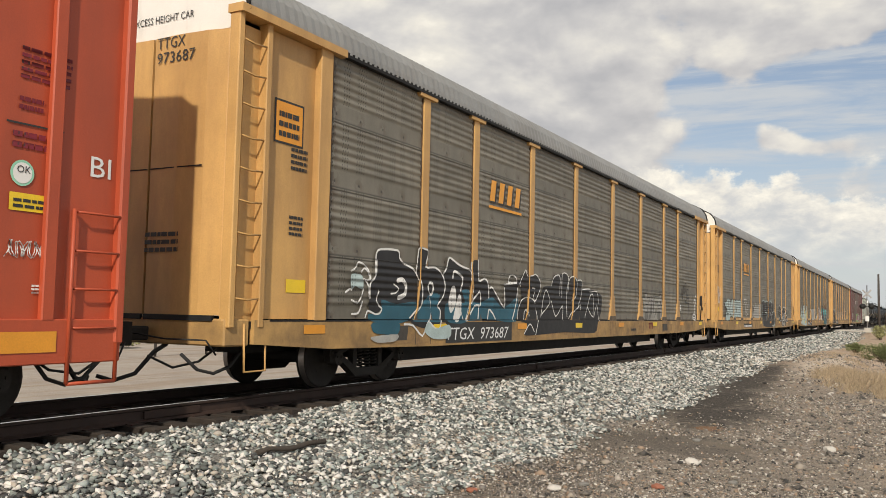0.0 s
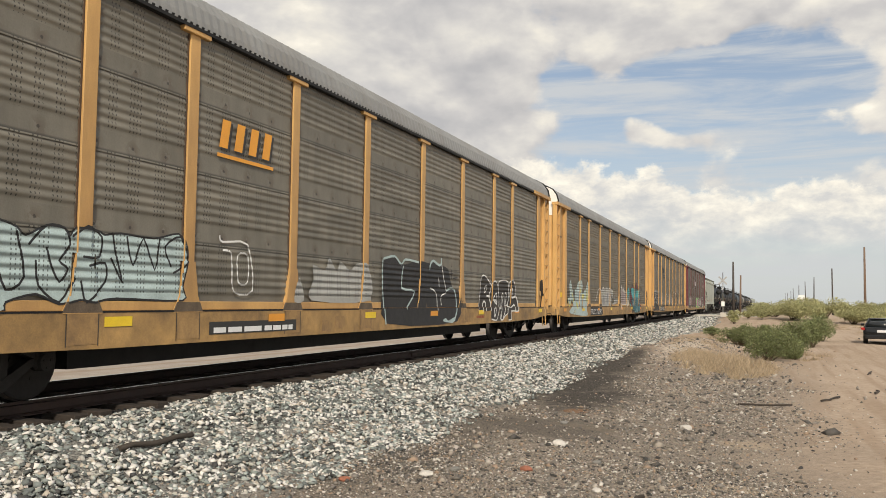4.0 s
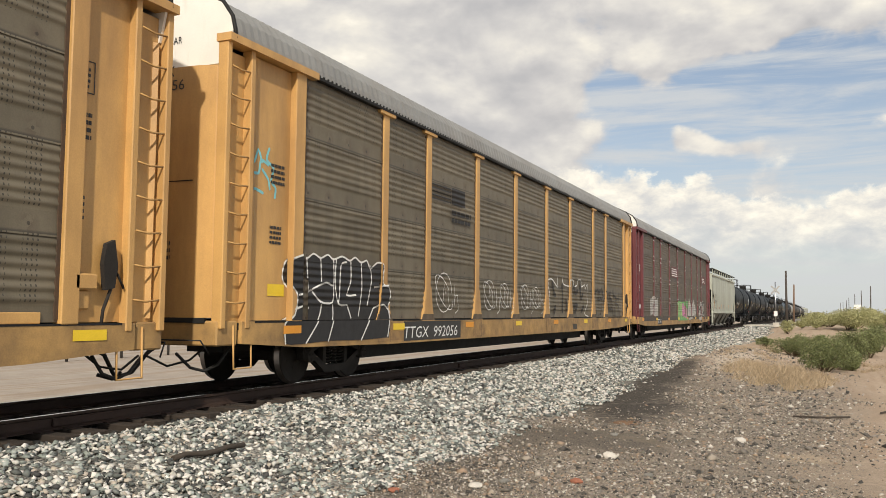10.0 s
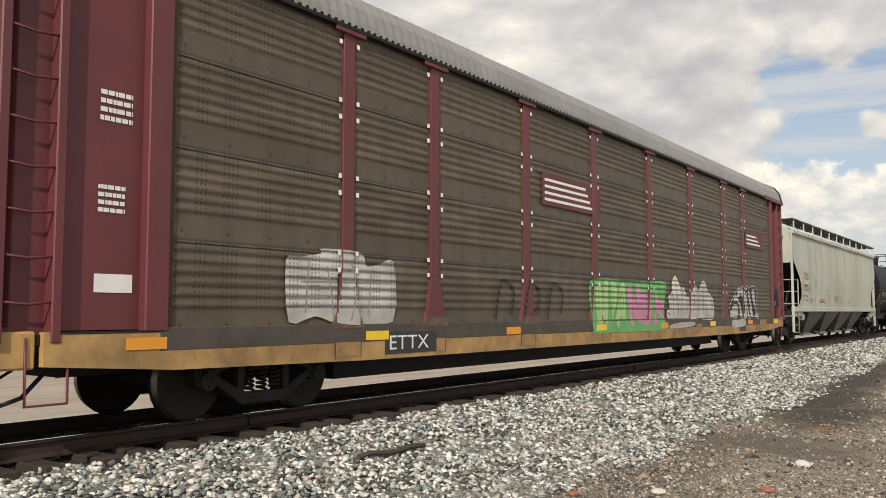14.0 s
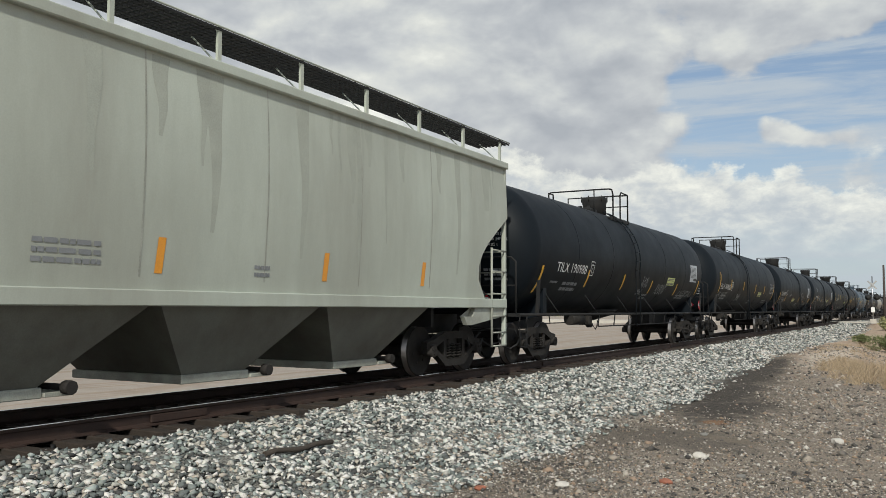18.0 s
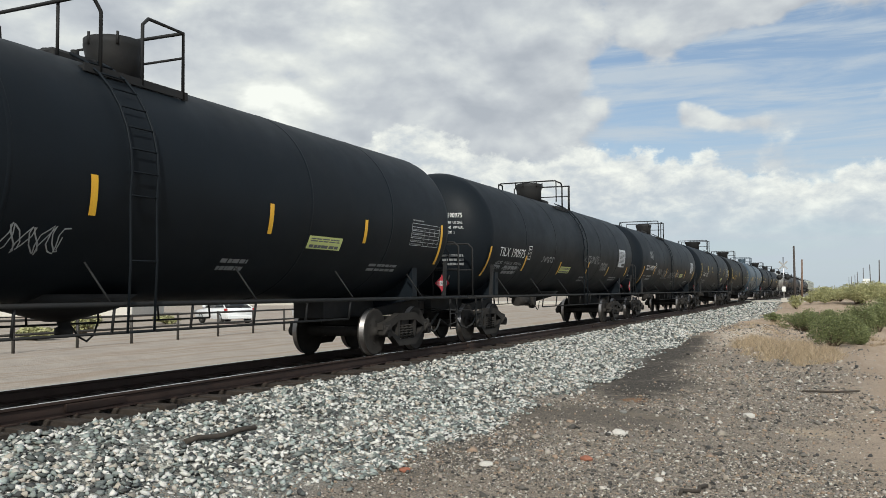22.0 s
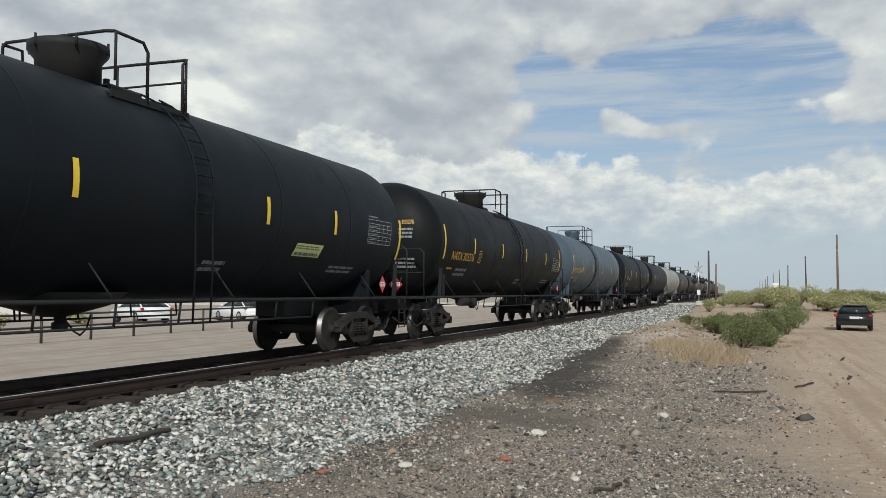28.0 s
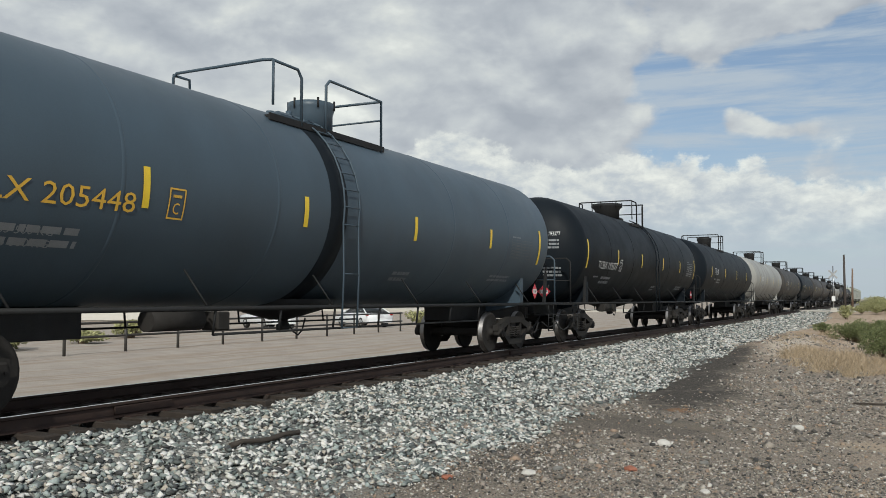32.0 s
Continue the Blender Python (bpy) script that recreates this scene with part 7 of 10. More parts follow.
art.line(spray_white, 0.03, [(1.01, 1.09), (1.08, 1.19), (1.29, 1.14), (1.42, 1.16), (1.47, 1.23), (1.39, 1.27), (1.31, 1.37), (1.38, 1.51)])
art.line(spray_white, 0.035, [(2.51, 1.85), (2.58, 2.25), (2.72, 2.27), (2.88, 2.22), (2.79, 1.96), (3.15, 1.97), (3.41, 1.86), (3.53, 1.67), (3.47, 1.48), (3.26, 1.3), (3.37, 1.21), (3.32, 0.92), (3.13, 0.91), (2.9, 1.02), (2.71, 0.78), (2.39, 0.96), (2.11, 0.98)])
art.line(spray_white, 0.05, [(2.86, 1.62), (2.93, 1.68), (3.04, 1.69), (3.1, 1.62), (3.05, 1.5), (2.94, 1.5)], True)
art.line(spray_white, 0.03, [(2.96, 1.46), (3, 1.35), (2.97, 1.11), (2.9, 1.02)])
art.line(spray_white, 0.04, [(3.46, 1.88), (3.57, 1.98), (3.63, 2.14), (3.72, 2.17), (4.07, 2.06), (4.53, 1.98), (4.57, 1.81)])
art.line(spray_white, 0.05, [(3.81, 1.82), (3.87, 1.94), (4.2, 1.83), (4.11, 1.58)])
art.fill(spray_white, [(3.66, 1.36), (3.77, 1.64), (3.91, 1.65), (3.95, 1.36), (3.76, 1.17)])
art.fill(spray_white, [(3.88, 1.17), (4.04, 1.51), (4.16, 1.46), (4.15, 1.14), (3.96, 1.01), (3.86, 1.04)])
art.line(spray_white, 0.02, [(4.09, 1.33), (4.31, 1.02), (4.6, 1.64)])
art.line(spray_white, 0.04, [(4.54, 1.98), (4.56, 2.15)])
art.line(spray_white, 0.04, [(4.83, 2.19), (4.87, 1.81), (5.13, 1.86), (5.28, 1.76), (5.32, 1.49)])
art.line(spray_white, 0.04, [(5.35, 1.67), (5.5, 1.68), (6.05, 1.3), (6.04, 1.72)])
art.line(spray_white, 0.04, [(6.04, 1.77), (6.66, 1.84)])
art.line(spray_white, 0.04, [(4.51, 1.37), (4.64, 1.48), (4.91, 1.6), (4.95, 1.34), (4.64, 1.32), (4.34, 1.04)])
art.line(spray_white, 0.04, [(4.81, 1.31), (4.79, 1.07)])
art.line(spray_white, 0.04, [(5.28, 1.07), (5.33, 1.26), (5.52, 1.17), (5.64, 1.06)])
art.line(spray_white, 0.035, [(6.24, 1.83), (6.3, 1.96), (6.44, 1.99), (6.61, 1.94), (6.64, 1.83)], True)
art.line(spray_white, 0.035, [(6.7, 1.72), (6.64, 1.41), (6.44, 1.04)])
art.fill(spray_pale, [(2.9, 1.02), (3.13, 0.9), (3.63, 0.97), (3.73, 0.85), (3.64, 0.73), (3.11, 0.72), (2.78, 0.85)])
art.fill(ink_silver, [(1.14, 0.79), (1.91, 0.82), (1.84, 0.71), (1.31, 0.7)])
art.done("large black and teal sprayed letters with white contour")
art = Spray(c, FIELDS)
art.fill(spray_black, [(6.7, 1.8), (7.14, 2.13), (7.3, 1.99), (7.7, 2.06), (7.95, 1.9), (7.96, 1.56), (8.13, 1.78), (8.39, 1.83), (8.67, 1.84), (8.75, 2.07), (9.14, 2.12), (9.33, 2.15), (9.54, 2.16), (9.75, 2.08), (10.07, 2.14), (10.34, 2.06), (10.68, 2.05), (10.75, 1.83), (11.29, 1.85), (11.86, 1.79), (12.26, 1.67), (12.2, 1.24), (11.87, 0.97), (11.62, 0.72), (9.47, 0.76), (7.66, 0.72), (7.03, 0.74), (7.17, 0.97), (6.72, 1.06), (6.78, 1.41), (6.93, 1.53), (6.85, 1.77)])
art.line(spray_white, 0.028, [(6.88, 1.77), (6.84, 1.83), (7.14, 2.13), (7.26, 1.99), (7.7, 2.06), (7.95, 1.92), (7.96, 1.73), (7.63, 1.43), (7.51, 1.59), (7.67, 1.74), (7.46, 1.75)])
art.line(spray_white, 0.028, [(6.72, 1.06), (6.75, 1.25), (6.93, 1.47), (7.23, 1.54), (7.55, 1.47), (7.76, 1.22), (7.81, 1.05), (7.66, 0.72)])
art.line(spray_white, 0.028, [(7.06, 1.05), (7.09, 1.22), (7.2, 1.28), (7.28, 1.13)])
art.line(spray_white, 0.028, [(8.02, 1.13), (8.14, 1.52), (8.31, 1.74), (8.54, 1.53), (8.5, 1.4), (8.06, 1.18)])
art.line(spray_white, 0.028, [(8.62, 1.84), (8.8, 2.05), (9.09, 2.11), (9.19, 2), (9.15, 1.63)])
art.line(spray_white, 0.028, [(9.3, 1.59), (9.33, 2.15), (9.75, 2.1), (9.6, 1.65), (9.66, 1.13)])
art.line(spray_white, 0.028, [(9.7, 1.7), (9.8, 2.03), (10.07, 2.12), (10.29, 1.98), (10.19, 1.66), (9.97, 1.51)])
art.line(spray_white, 0.028, [(8.63, 1.49), (8.92, 1.13), (9.35, 1.39), (9.36, 1.04)])
art.line(spray_white, 0.028, [(10.34, 2.03), (10.69, 2.03), (10.64, 1.63), (10.3, 1.33), (10.41, 1.47)])
art.line(spray_white, 0.028, [(9.77, 1.09), (9.98, 1.23), (10.58, 1.43), (10.59, 1.28)])
art.line(spray_white, 0.028, [(10.75, 1.82), (11.29, 1.85), (11.29, 1.77)])
art.line(spray_white, 0.028, [(10.94, 1.13), (11.29, 1.64), (11.54, 1.7), (11.55, 1.13), (11.11, 1.38)])
art.line(spray_white, 0.028, [(11.35, 1.77), (11.86, 1.79), (11.99, 1.5)])
art.line(spray_white, 0.028, [(11.61, 1.13), (11.86, 1.45), (12, 1.03)])
art.line(spray_white, 0.028, [(7.03, 0.76), (7.33, 0.97), (7.57, 0.8)])
art.done("black sprayed letters with thin white contour")
art = Spray(c, FIELDS)
art.line(spray_black, 0.04, [(21.57, 2.54), (21.62, 2.13), (21.72, 1.68)])
art.line(spray_black, 0.04, [(21.33, 1.83), (21.39, 2.19), (21.53, 2.24), (21.48, 2.01), (21.33, 1.81), (21.15, 2.2)])
art.line(spray_black, 0.04, [(21.7, 2.14), (21.75, 2.37), (21.87, 2.35), (21.84, 2.15), (21.65, 2.02)])
art.line(spray_black, 0.04, [(21.94, 1.96), (21.99, 2.16), (22.24, 2.16), (22.18, 2.02), (21.95, 1.85), (21.72, 1.68)])
art.line(spray_black, 0.04, [(22.01, 1.81), (22.25, 1.85), (22.32, 1.67), (22.43, 1.35)])
art.line(spray_black, 0.04, [(22.32, 1.67), (22.16, 1.11)])
art.line(spray_black, 0.04, [(21.72, 1.68), (21.95, 1.69), (22.26, 1.67)])
art.done("thin black sprayed tag")
art = Spray(c, FIELDS)
art.line(spray_white, 0.07, [(23.27, 1.63), (23.2, 1.32)])
art.line(spray_white, 0.07, [(23.34, 1.82), (23.33, 1.93), (23.55, 1.99)])
art.line(spray_white, 0.06, [(23.16, 1.75), (23.3, 1.82), (23.41, 1.74), (23.35, 1.63), (23.19, 1.63)], True)
art.line(spray_white, 0.07, [(22.97, 1.22), (23.18, 1.28), (23.4, 1.2), (23.37, 1.09), (23.12, 1.06), (22.97, 1.11)], True)
art.line(spray_white, 0.03, [(23.01, 1.15), (23.37, 1.15)])
art.fill(spray_white, [(20.93, 1.54), (21.03, 1.6), (21.13, 1.55), (21.13, 1.4), (21.01, 1.36), (20.93, 1.43)])
art.done("white sprayed drip")
patch(-12.85, 3.42, 0.62, 0.6, side_at(1.362), ink_black, c, "notice_border", 0.005)
patch(-12.82, 3.45, 0.56, 0.54, side_at(1.362), stripe_orange, c, "notice", 0.008, label="orange notice board with black border")
bars(-12.76, 3.52, 0.44, 0.40, 3, side_at(1.362), ink_black, c, lift=0.012, seed=12)
c = lay(RACKS[1], autorack(RACKS[1], yellow, yellow_sill, screen_grey, "yellow and grey covered car carrier with pale and black graffiti", 0.3, board=yellow))
FIELDS = side_fields(POSTS, True)
rack_dress(c, ("TTGX", "973110"), "", end=0.42)
logo_block(c, G + 5.3, 3.42, 1.5, 0.42, ink_orange)
art = Spray(c, FIELDS)
art.fill(spray_pale, [(0.49, 1.85), (0.82, 1.85), (1.3, 2.05), (1.45, 1.98), (1.56, 2.01), (1.79, 1.95), (1.91, 1.87), (2.19, 2), (2.45, 1.99), (2.54, 1.91), (2.62, 2.01), (2.98, 2), (3.07, 1.96), (3.36, 2), (3.96, 1.98), (4.45, 2.08), (4.62, 1.91), (4.63, 1.7), (4.53, 1.37), (4.54, 1.18), (3.3, 1.2), (2.93, 1.15), (2.7, 1.18), (2.4, 1.13), (2.07, 1.24), (1.68, 1.15), (1.61, 1.04), (0.69, 1.03), (0.65, 1.14), (0.81, 1.39), (0.93, 1.56), (0.73, 1.6), (0.56, 1.71)])
art.line(spray_black, 0.025, [(0.49, 1.85), (0.82, 1.85), (1.3, 2.05), (1.45, 1.98), (1.56, 2.01), (1.79, 1.95), (1.91, 1.87), (2.19, 2), (2.45, 1.99), (2.54, 1.91), (2.62, 2.01), (2.98, 2), (3.07, 1.96), (3.36, 2), (3.96, 1.98), (4.45, 2.08), (4.62, 1.91), (4.63, 1.7), (4.53, 1.37), (4.54, 1.18), (3.3, 1.2), (2.93, 1.15), (2.7, 1.18), (2.4, 1.13), (2.07, 1.24), (1.68, 1.15), (1.61, 1.04), (0.69, 1.03), (0.65, 1.14), (0.81, 1.39), (0.93, 1.56), (0.73, 1.6), (0.56, 1.71)], True)
art.line(spray_black, 0.03, [(0.56, 1.71), (0.79, 1.6), (0.96, 1.73), (0.9, 1.48), (0.68, 1.23), (0.66, 1.06)])
art.line(spray_black, 0.03, [(1.41, 1.97), (1.31, 1.71), (1.01, 1.36), (1.37, 1.36), (1.5, 1.63), (1.67, 1.28), (1.9, 1.42), (1.79, 1.91)])
art.line(spray_black, 0.03, [(1.96, 1.78), (2.19, 2), (2.45, 1.99), (2.54, 1.81), (2.38, 1.62), (2.51, 1.53), (2.39, 1.38), (2.26, 1.57), (2.2, 1.75)])
art.line(spray_black, 0.03, [(2.05, 1.6), (2.1, 1.33), (2.4, 1.15), (2.6, 1.43)])
art.line(spray_black, 0.03, [(2.58, 1.91), (2.79, 2.04), (3.03, 1.93), (2.99, 1.69), (2.72, 1.68)])
art.line(spray_black, 0.03, [(2.82, 1.58), (3.09, 1.62), (3.1, 1.4), (2.79, 1.15), (2.69, 1.39)])
art.line(spray_black, 0.03, [(3.21, 1.99), (3.28, 1.7), (3.39, 1.4), (3.18, 1.69)])
art.line(spray_black, 0.03, [(3.46, 1.96), (3.57, 1.61), (3.76, 1.97), (3.98, 1.57), (4.07, 1.99)])
art.line(spray_black, 0.03, [(4.3, 1.63), (4.18, 1.89), (4.5, 2.04), (4.63, 1.7), (4.36, 1.55)])
art.done("pale silver sprayed letters with black contour")
art = Spray(c, FIELDS)
art.line(spray_white, 0.03, [(5.38, 2.12), (5.45, 2.04), (6.1, 2.04), (6.24, 1.34), (5.74, 1.32), (5.69, 1.79), (5.65, 1.91), (5.46, 1.92)])
art.line(spray_white, 0.03, [(5.84, 1.86), (6.11, 1.87), (6.1, 1.46), (5.86, 1.46)], True)
art.done("thin white sprayed outline")
art = Spray(c, FIELDS)
art.fill(ink_silver, [(8.13, 1.82), (8.56, 1.74), (8.72, 1.98), (9, 1.75), (9.17, 1.93), (9.55, 1.77), (9.84, 1.92), (10.34, 1.9), (10.43, 1.21), (8.07, 1.2), (8.14, 1.56)])
art.fill(ink_silver, [(7.47, 1.17), (7.52, 1.45), (7.67, 1.58), (7.83, 1.2)])
art.done("faded silver sprayed patch")
art = Spray(c, FIELDS)
art.fill(spray_black, [(11.07, 2.08), (11.63, 2.14), (12.1, 2), (12.96, 2.12), (13.62, 2.1), (14.17, 2.08), (14.89, 2.02), (15.21, 1.54), (15.68, 1.46), (15.55, 0.7), (11.24, 0.73), (11.05, 1.48)])
art.fill(spray_black, [(13.07, 1.84), (13.35, 2.1), (13.67, 1.97), (13.83, 2.14), (14.04, 2.13), (14.29, 2.06), (14.45, 2.15), (14.61, 1.76), (14.78, 1.47), (15.07, 1.52), (15.29, 1.51), (15.45, 1.37), (15.52, 1.17), (15.51, 0.9), (15.36, 0.74), (14.42, 0.73), (13.12, 0.77)])
art.line(spray_pale, 0.06, [(13.67, 1.98), (13.73, 2.1), (13.9, 2.17), (14.11, 2.12), (14.29, 2.08), (14.42, 2.11), (14.44, 2.24)])
art.line(spray_pale, 0.06, [(14.78, 1.47), (15.07, 1.54), (15.31, 1.52), (15.45, 1.38), (15.52, 1.17), (15.51, 0.97), (15.36, 0.74)])
art.line(spray_white, 0.035, [(14.46, 2.12), (14.61, 1.76), (14.76, 1.47)])
art.line(spray_white, 0.035, [(14.25, 1.77), (14.28, 1.55)])
art.line(spray_white, 0.035, [(13.69, 1.51), (13.89, 1.48), (14.07, 1.4), (14.14, 1.27), (14.17, 1)])
art.line(spray_white, 0.035, [(14.44, 1.12), (14.41, 1.33), (14.74, 1.41)])
art.line(spray_pale, 0.05, [(11.03, 2.04), (11.01, 1.48), (11.17, 0.73)])
art.line(spray_pale, 0.05, [(11.07, 2.08), (11.63, 2.16), (11.98, 2), (12.22, 2.12), (12.96, 2.09)])
art.line(spray_pale, 0.05, [(12.1, 1.96), (12, 1.49), (12.74, 1.42), (12.26, 1.03)])
art.fill(spray_pale, [(14.53, 0.72), (14.68, 0.8), (14.89, 0.73), (15.35, 0.81), (15.23, 0.67)])
art.done("black sprayed letters edged in pale teal")
art = Spray(c, FIELDS)
art.line(spray_black, 0.03, [(14.8, 1.99), (14.85, 1.87), (14.77, 1.74)])
art.line(spray_black, 0.03, [(14.97, 1.98), (14.95, 1.78)])
art.line(spray_black, 0.03, [(15.14, 2), (15.17, 1.77)])
art.line(spray_black, 0.03, [(14.85, 1.87), (15.29, 1.91)])
art.line(spray_black, 0.03, [(15.28, 1.79), (15.6, 1.82)])
art.line(spray_black, 0.02, [(15.62, 1.13), (15.66, 1.22), (15.74, 1.17), (15.64, 1.03), (15.76, 1.05)])
art.line(spray_black, 0.02, [(15.83, 1.3), (15.86, 1.06), (15.91, 1.15), (15.96, 1.08)])
art.line(spray_black, 0.02, [(15.91, 1.2), (15.98, 1.23), (15.93, 1.15), (16.01, 1.08), (15.91, 1.04)])
art.done("thin black sprayed tag")
art = Spray(c, FIELDS)
art.fill(spray_umber, [(17.3, 0.97), (17.4, 1.31), (17.48, 1.58), (17.56, 1.85), (17.74, 1.95), (18.02, 1.91), (18.31, 1.78), (18.48, 1.68), (18.38, 1.51), (18.28, 1.38), (18.37, 1.22), (18.44, 0.97)])
art.fill(spray_umber, [(18.44, 0.97), (18.42, 1.16), (18.31, 1.26), (18.34, 1.45), (18.53, 1.7), (18.79, 1.82), (19.03, 1.77), (19.15, 1.63), (19.24, 1.33), (19.22, 1.02), (18.99, 0.68), (18.47, 0.71)])
art.fill(spray_umber, [(19.22, 1.02), (19.24, 1.33), (19.15, 1.67), (19.32, 1.82), (19.8, 1.87), (20.19, 1.82), (20.25, 1.67), (20.23, 1.33), (20.15, 1.14), (20.13, 0.88), (19.83, 0.79), (19.56, 0.67), (19.36, 0.7), (19.3, 0.84)])
art.fill(spray_umber, [(20.13, 0.88), (20.12, 1.14), (20.24, 1.29), (20.26, 1.63), (20.43, 1.83), (20.8, 1.89), (21, 1.7), (20.98, 1.42), (21.21, 1.3), (21.36, 0.93), (20.51, 0.93), (20.52, 0.68), (20.22, 0.66)])
art.line(spray_white, 0.04, [(17.3, 0.97), (17.4, 1.31), (17.48, 1.58), (17.56, 1.85), (17.74, 1.95), (18.02, 1.91), (18.31, 1.78), (18.48, 1.68), (18.38, 1.51), (18.28, 1.38), (18.37, 1.22), (18.44, 0.97)])
art.line(spray_white, 0.04, [(18.44, 0.97), (18.42, 1.16), (18.31, 1.26), (18.34, 1.45), (18.53, 1.7), (18.79, 1.82), (19.03, 1.77), (19.15, 1.63), (19.24, 1.33), (19.22, 1.02), (18.99, 0.68), (18.47, 0.71)])
art.line(spray_white, 0.04, [(19.22, 1.02), (19.24, 1.33), (19.15, 1.67), (19.32, 1.82), (19.8, 1.87), (20.19, 1.82), (20.25, 1.67), (20.23, 1.33), (20.15, 1.14), (20.13, 0.88), (19.83, 0.79), (19.56, 0.67), (19.36, 0.7), (19.3, 0.84)])
art.line(spray_white, 0.04, [(20.13, 0.88), (20.12, 1.14), (20.24, 1.29), (20.26, 1.63), (20.43, 1.83), (20.8, 1.89), (21, 1.7), (20.98, 1.42), (21.21, 1.3), (21.36, 0.93), (20.51, 0.93), (20.52, 0.68), (20.22, 0.66)])
art.line(spray_white, 0.035, [(17.8, 1.47), (17.87, 1.62), (18.03, 1.67), (18.05, 1.58), (17.91, 1.49)], True)
art.line(spray_white, 0.05, [(17.71, 0.96), (17.69, 1.15), (17.79, 1.22), (17.93, 1.18), (17.97, 1.04), (17.95, 0.95)])
art.line(spray_white, 0.05, [(18.04, 1.38), (18.22, 1.38), (18.38, 1.51)])
art.line(spray_white, 0.05, [(18.22, 1.38), (18.31, 1.26), (18.44, 1.18)])
art.line(spray_white, 0.05, [(18.61, 1.26), (18.72, 1.39), (18.94, 1.47), (19.02, 1.36), (18.98, 1.14)], True)
art.line(spray_white, 0.05, [(18.61, 1.26), (18.81, 1.26), (18.98, 1.14)])
art.line(spray_white, 0.045, [(18.71, 0.83), (18.73, 0.99), (18.86, 1.04), (18.91, 0.94), (18.8, 0.79)], True)
art.line(spray_white, 0.04, [(19.22, 1.05), (19.4, 1.03), (19.47, 1.33), (19.59, 1.47), (19.65, 1.4), (19.5, 1.04), (19.41, 0.73)])
art.line(spray_white, 0.04, [(19.82, 1.11), (19.86, 1.44), (19.94, 1.49), (20, 1.4), (19.87, 1.11), (20.15, 1.13)])
art.line(spray_white, 0.05, [(19.87, 1.11), (19.82, 0.93), (19.61, 0.72)])
art.line(spray_white, 0.06, [(20.35, 1.39), (20.44, 1.58), (20.59, 1.62), (20.5, 1.35), (20.81, 1.37), (20.98, 1.42)])
art.line(spray_white, 0.05, [(20.13, 1.07), (20.51, 1.05), (20.69, 1.12), (20.89, 1.08), (20.99, 0.94)])
art.line(spray_white, 0.06, [(21.01, 1.38), (21.21, 1.26), (21.32, 0.95)])
art.done("umber sprayed letters with bright white contour")
scrawl(c, side_at(1.40), -HALF + 0.8, 1.7, 0.8, 0.9, spray_white, 11, 0.05, 3)
patch(G + 5.15, 0.70, 2.4, 0.18, SILL_SIDE, ink_black, c, "number_band", 0.0036)
bars(G + 5.25, 0.72, 2.2, 0.14, 1, SILL_SIDE, ink_white, c, lift=0.007, seed=44)
bars(G + 17.1, 0.76, 0.7, 0.12, 1, SILL_SIDE, ink_rust, c, seed=41)
c = lay(RACKS[2], autorack(RACKS[2], yellow, yellow_sill, screen_olive, "yellow and grey covered car carrier with teal letter graffiti", posts=POSTS_LATER, board=yellow))
FIELDS = side_fields(POSTS_LATER, True)
rack_dress(c, ("TTGX", "712191"), "TTGX  712191", band_y=-6.55, noted=(1,))
PANEL = side_at(1.362)
write("TINX", G - 1.05, 2.19, 0.12, PANEL, ink_black, c, 0.35, "end_mark", 0.003)
write("4495", G - 1.05, 2.02, 0.12, PANEL, ink_black, c, 0.35, "end_number", 0.003)
bars(G - 1.18, 4.06, 0.46, 0.42, 7, PANEL, ink_dim, c, lift=0.003, seed=71)
bars(G - 1.24, 3.74, 0.72, 0.12, 1, PANEL, ink_black, c, "company_mark", 0.003, seed=72)
art = Spray(c, FIELDS)
art.fill(spray_pale, [(0.61, 1.94), (0.69, 2.05), (0.81, 2.13), (0.92, 2.05), (1.13, 1.81), (1.32, 1.55), (1.47, 1.28), (1.59, 1.32), (1.6, 1.74), (1.84, 1.76), (1.95, 1.74), (2.15, 2), (2.36, 2.09), (2.82, 2.18), (3.13, 2.11), (3.26, 1.9), (3.08, 1.7), (3.27, 1.6), (3.59, 1.73), (4, 1.83), (4.21, 2.05), (4.51, 2.11), (4.52, 1.47), (4.3, 1.21), (4.02, 0.92), (4.1, 0.63), (0.58, 0.78), (0.94, 1.02), (1.38, 1.11), (1.01, 1.31), (0.93, 1.28), (0.77, 1.17), (0.48, 1.18), (0.3, 1.4), (0.63, 1.43)])
art.fill(spray_lemon, [(1, 1.73), (1.13, 1.61), (1.47, 1.28), (1.38, 1.23), (1.19, 1.44), (1.03, 1.57)])
art.fill(spray_lemon, [(0.3, 1.4), (0.48, 1.18), (0.4, 1.17), (0.29, 1.34)])
art.fill(spray_lemon, [(0.49, 1.08), (0.77, 1.17), (0.95, 1.31), (0.85, 1.14), (0.55, 1.03)])
art.fill(spray_lemon, [(2.63, 1.72), (2.77, 1.85), (2.92, 1.79), (2.83, 1.67), (2.66, 1.62)])
art.fill(spray_lemon, [(2.99, 1.58), (3.53, 1.57), (3.6, 1.49), (3.47, 1.39), (3.09, 1.39), (2.96, 1.52)])
art.fill(spray_lemon, [(1.91, 1.25), (2.28, 1.11), (2.13, 0.93), (1.97, 1.04)])
art.fill(spray_lemon, [(4.07, 1.71), (4.25, 1.8), (4.3, 1.51), (4.45, 1.38), (4.16, 1.21), (4.05, 1.3)])
art.fill(spray_lemon, [(1.48, 0.91), (1.63, 0.94), (1.58, 0.74), (1.46, 0.81)])
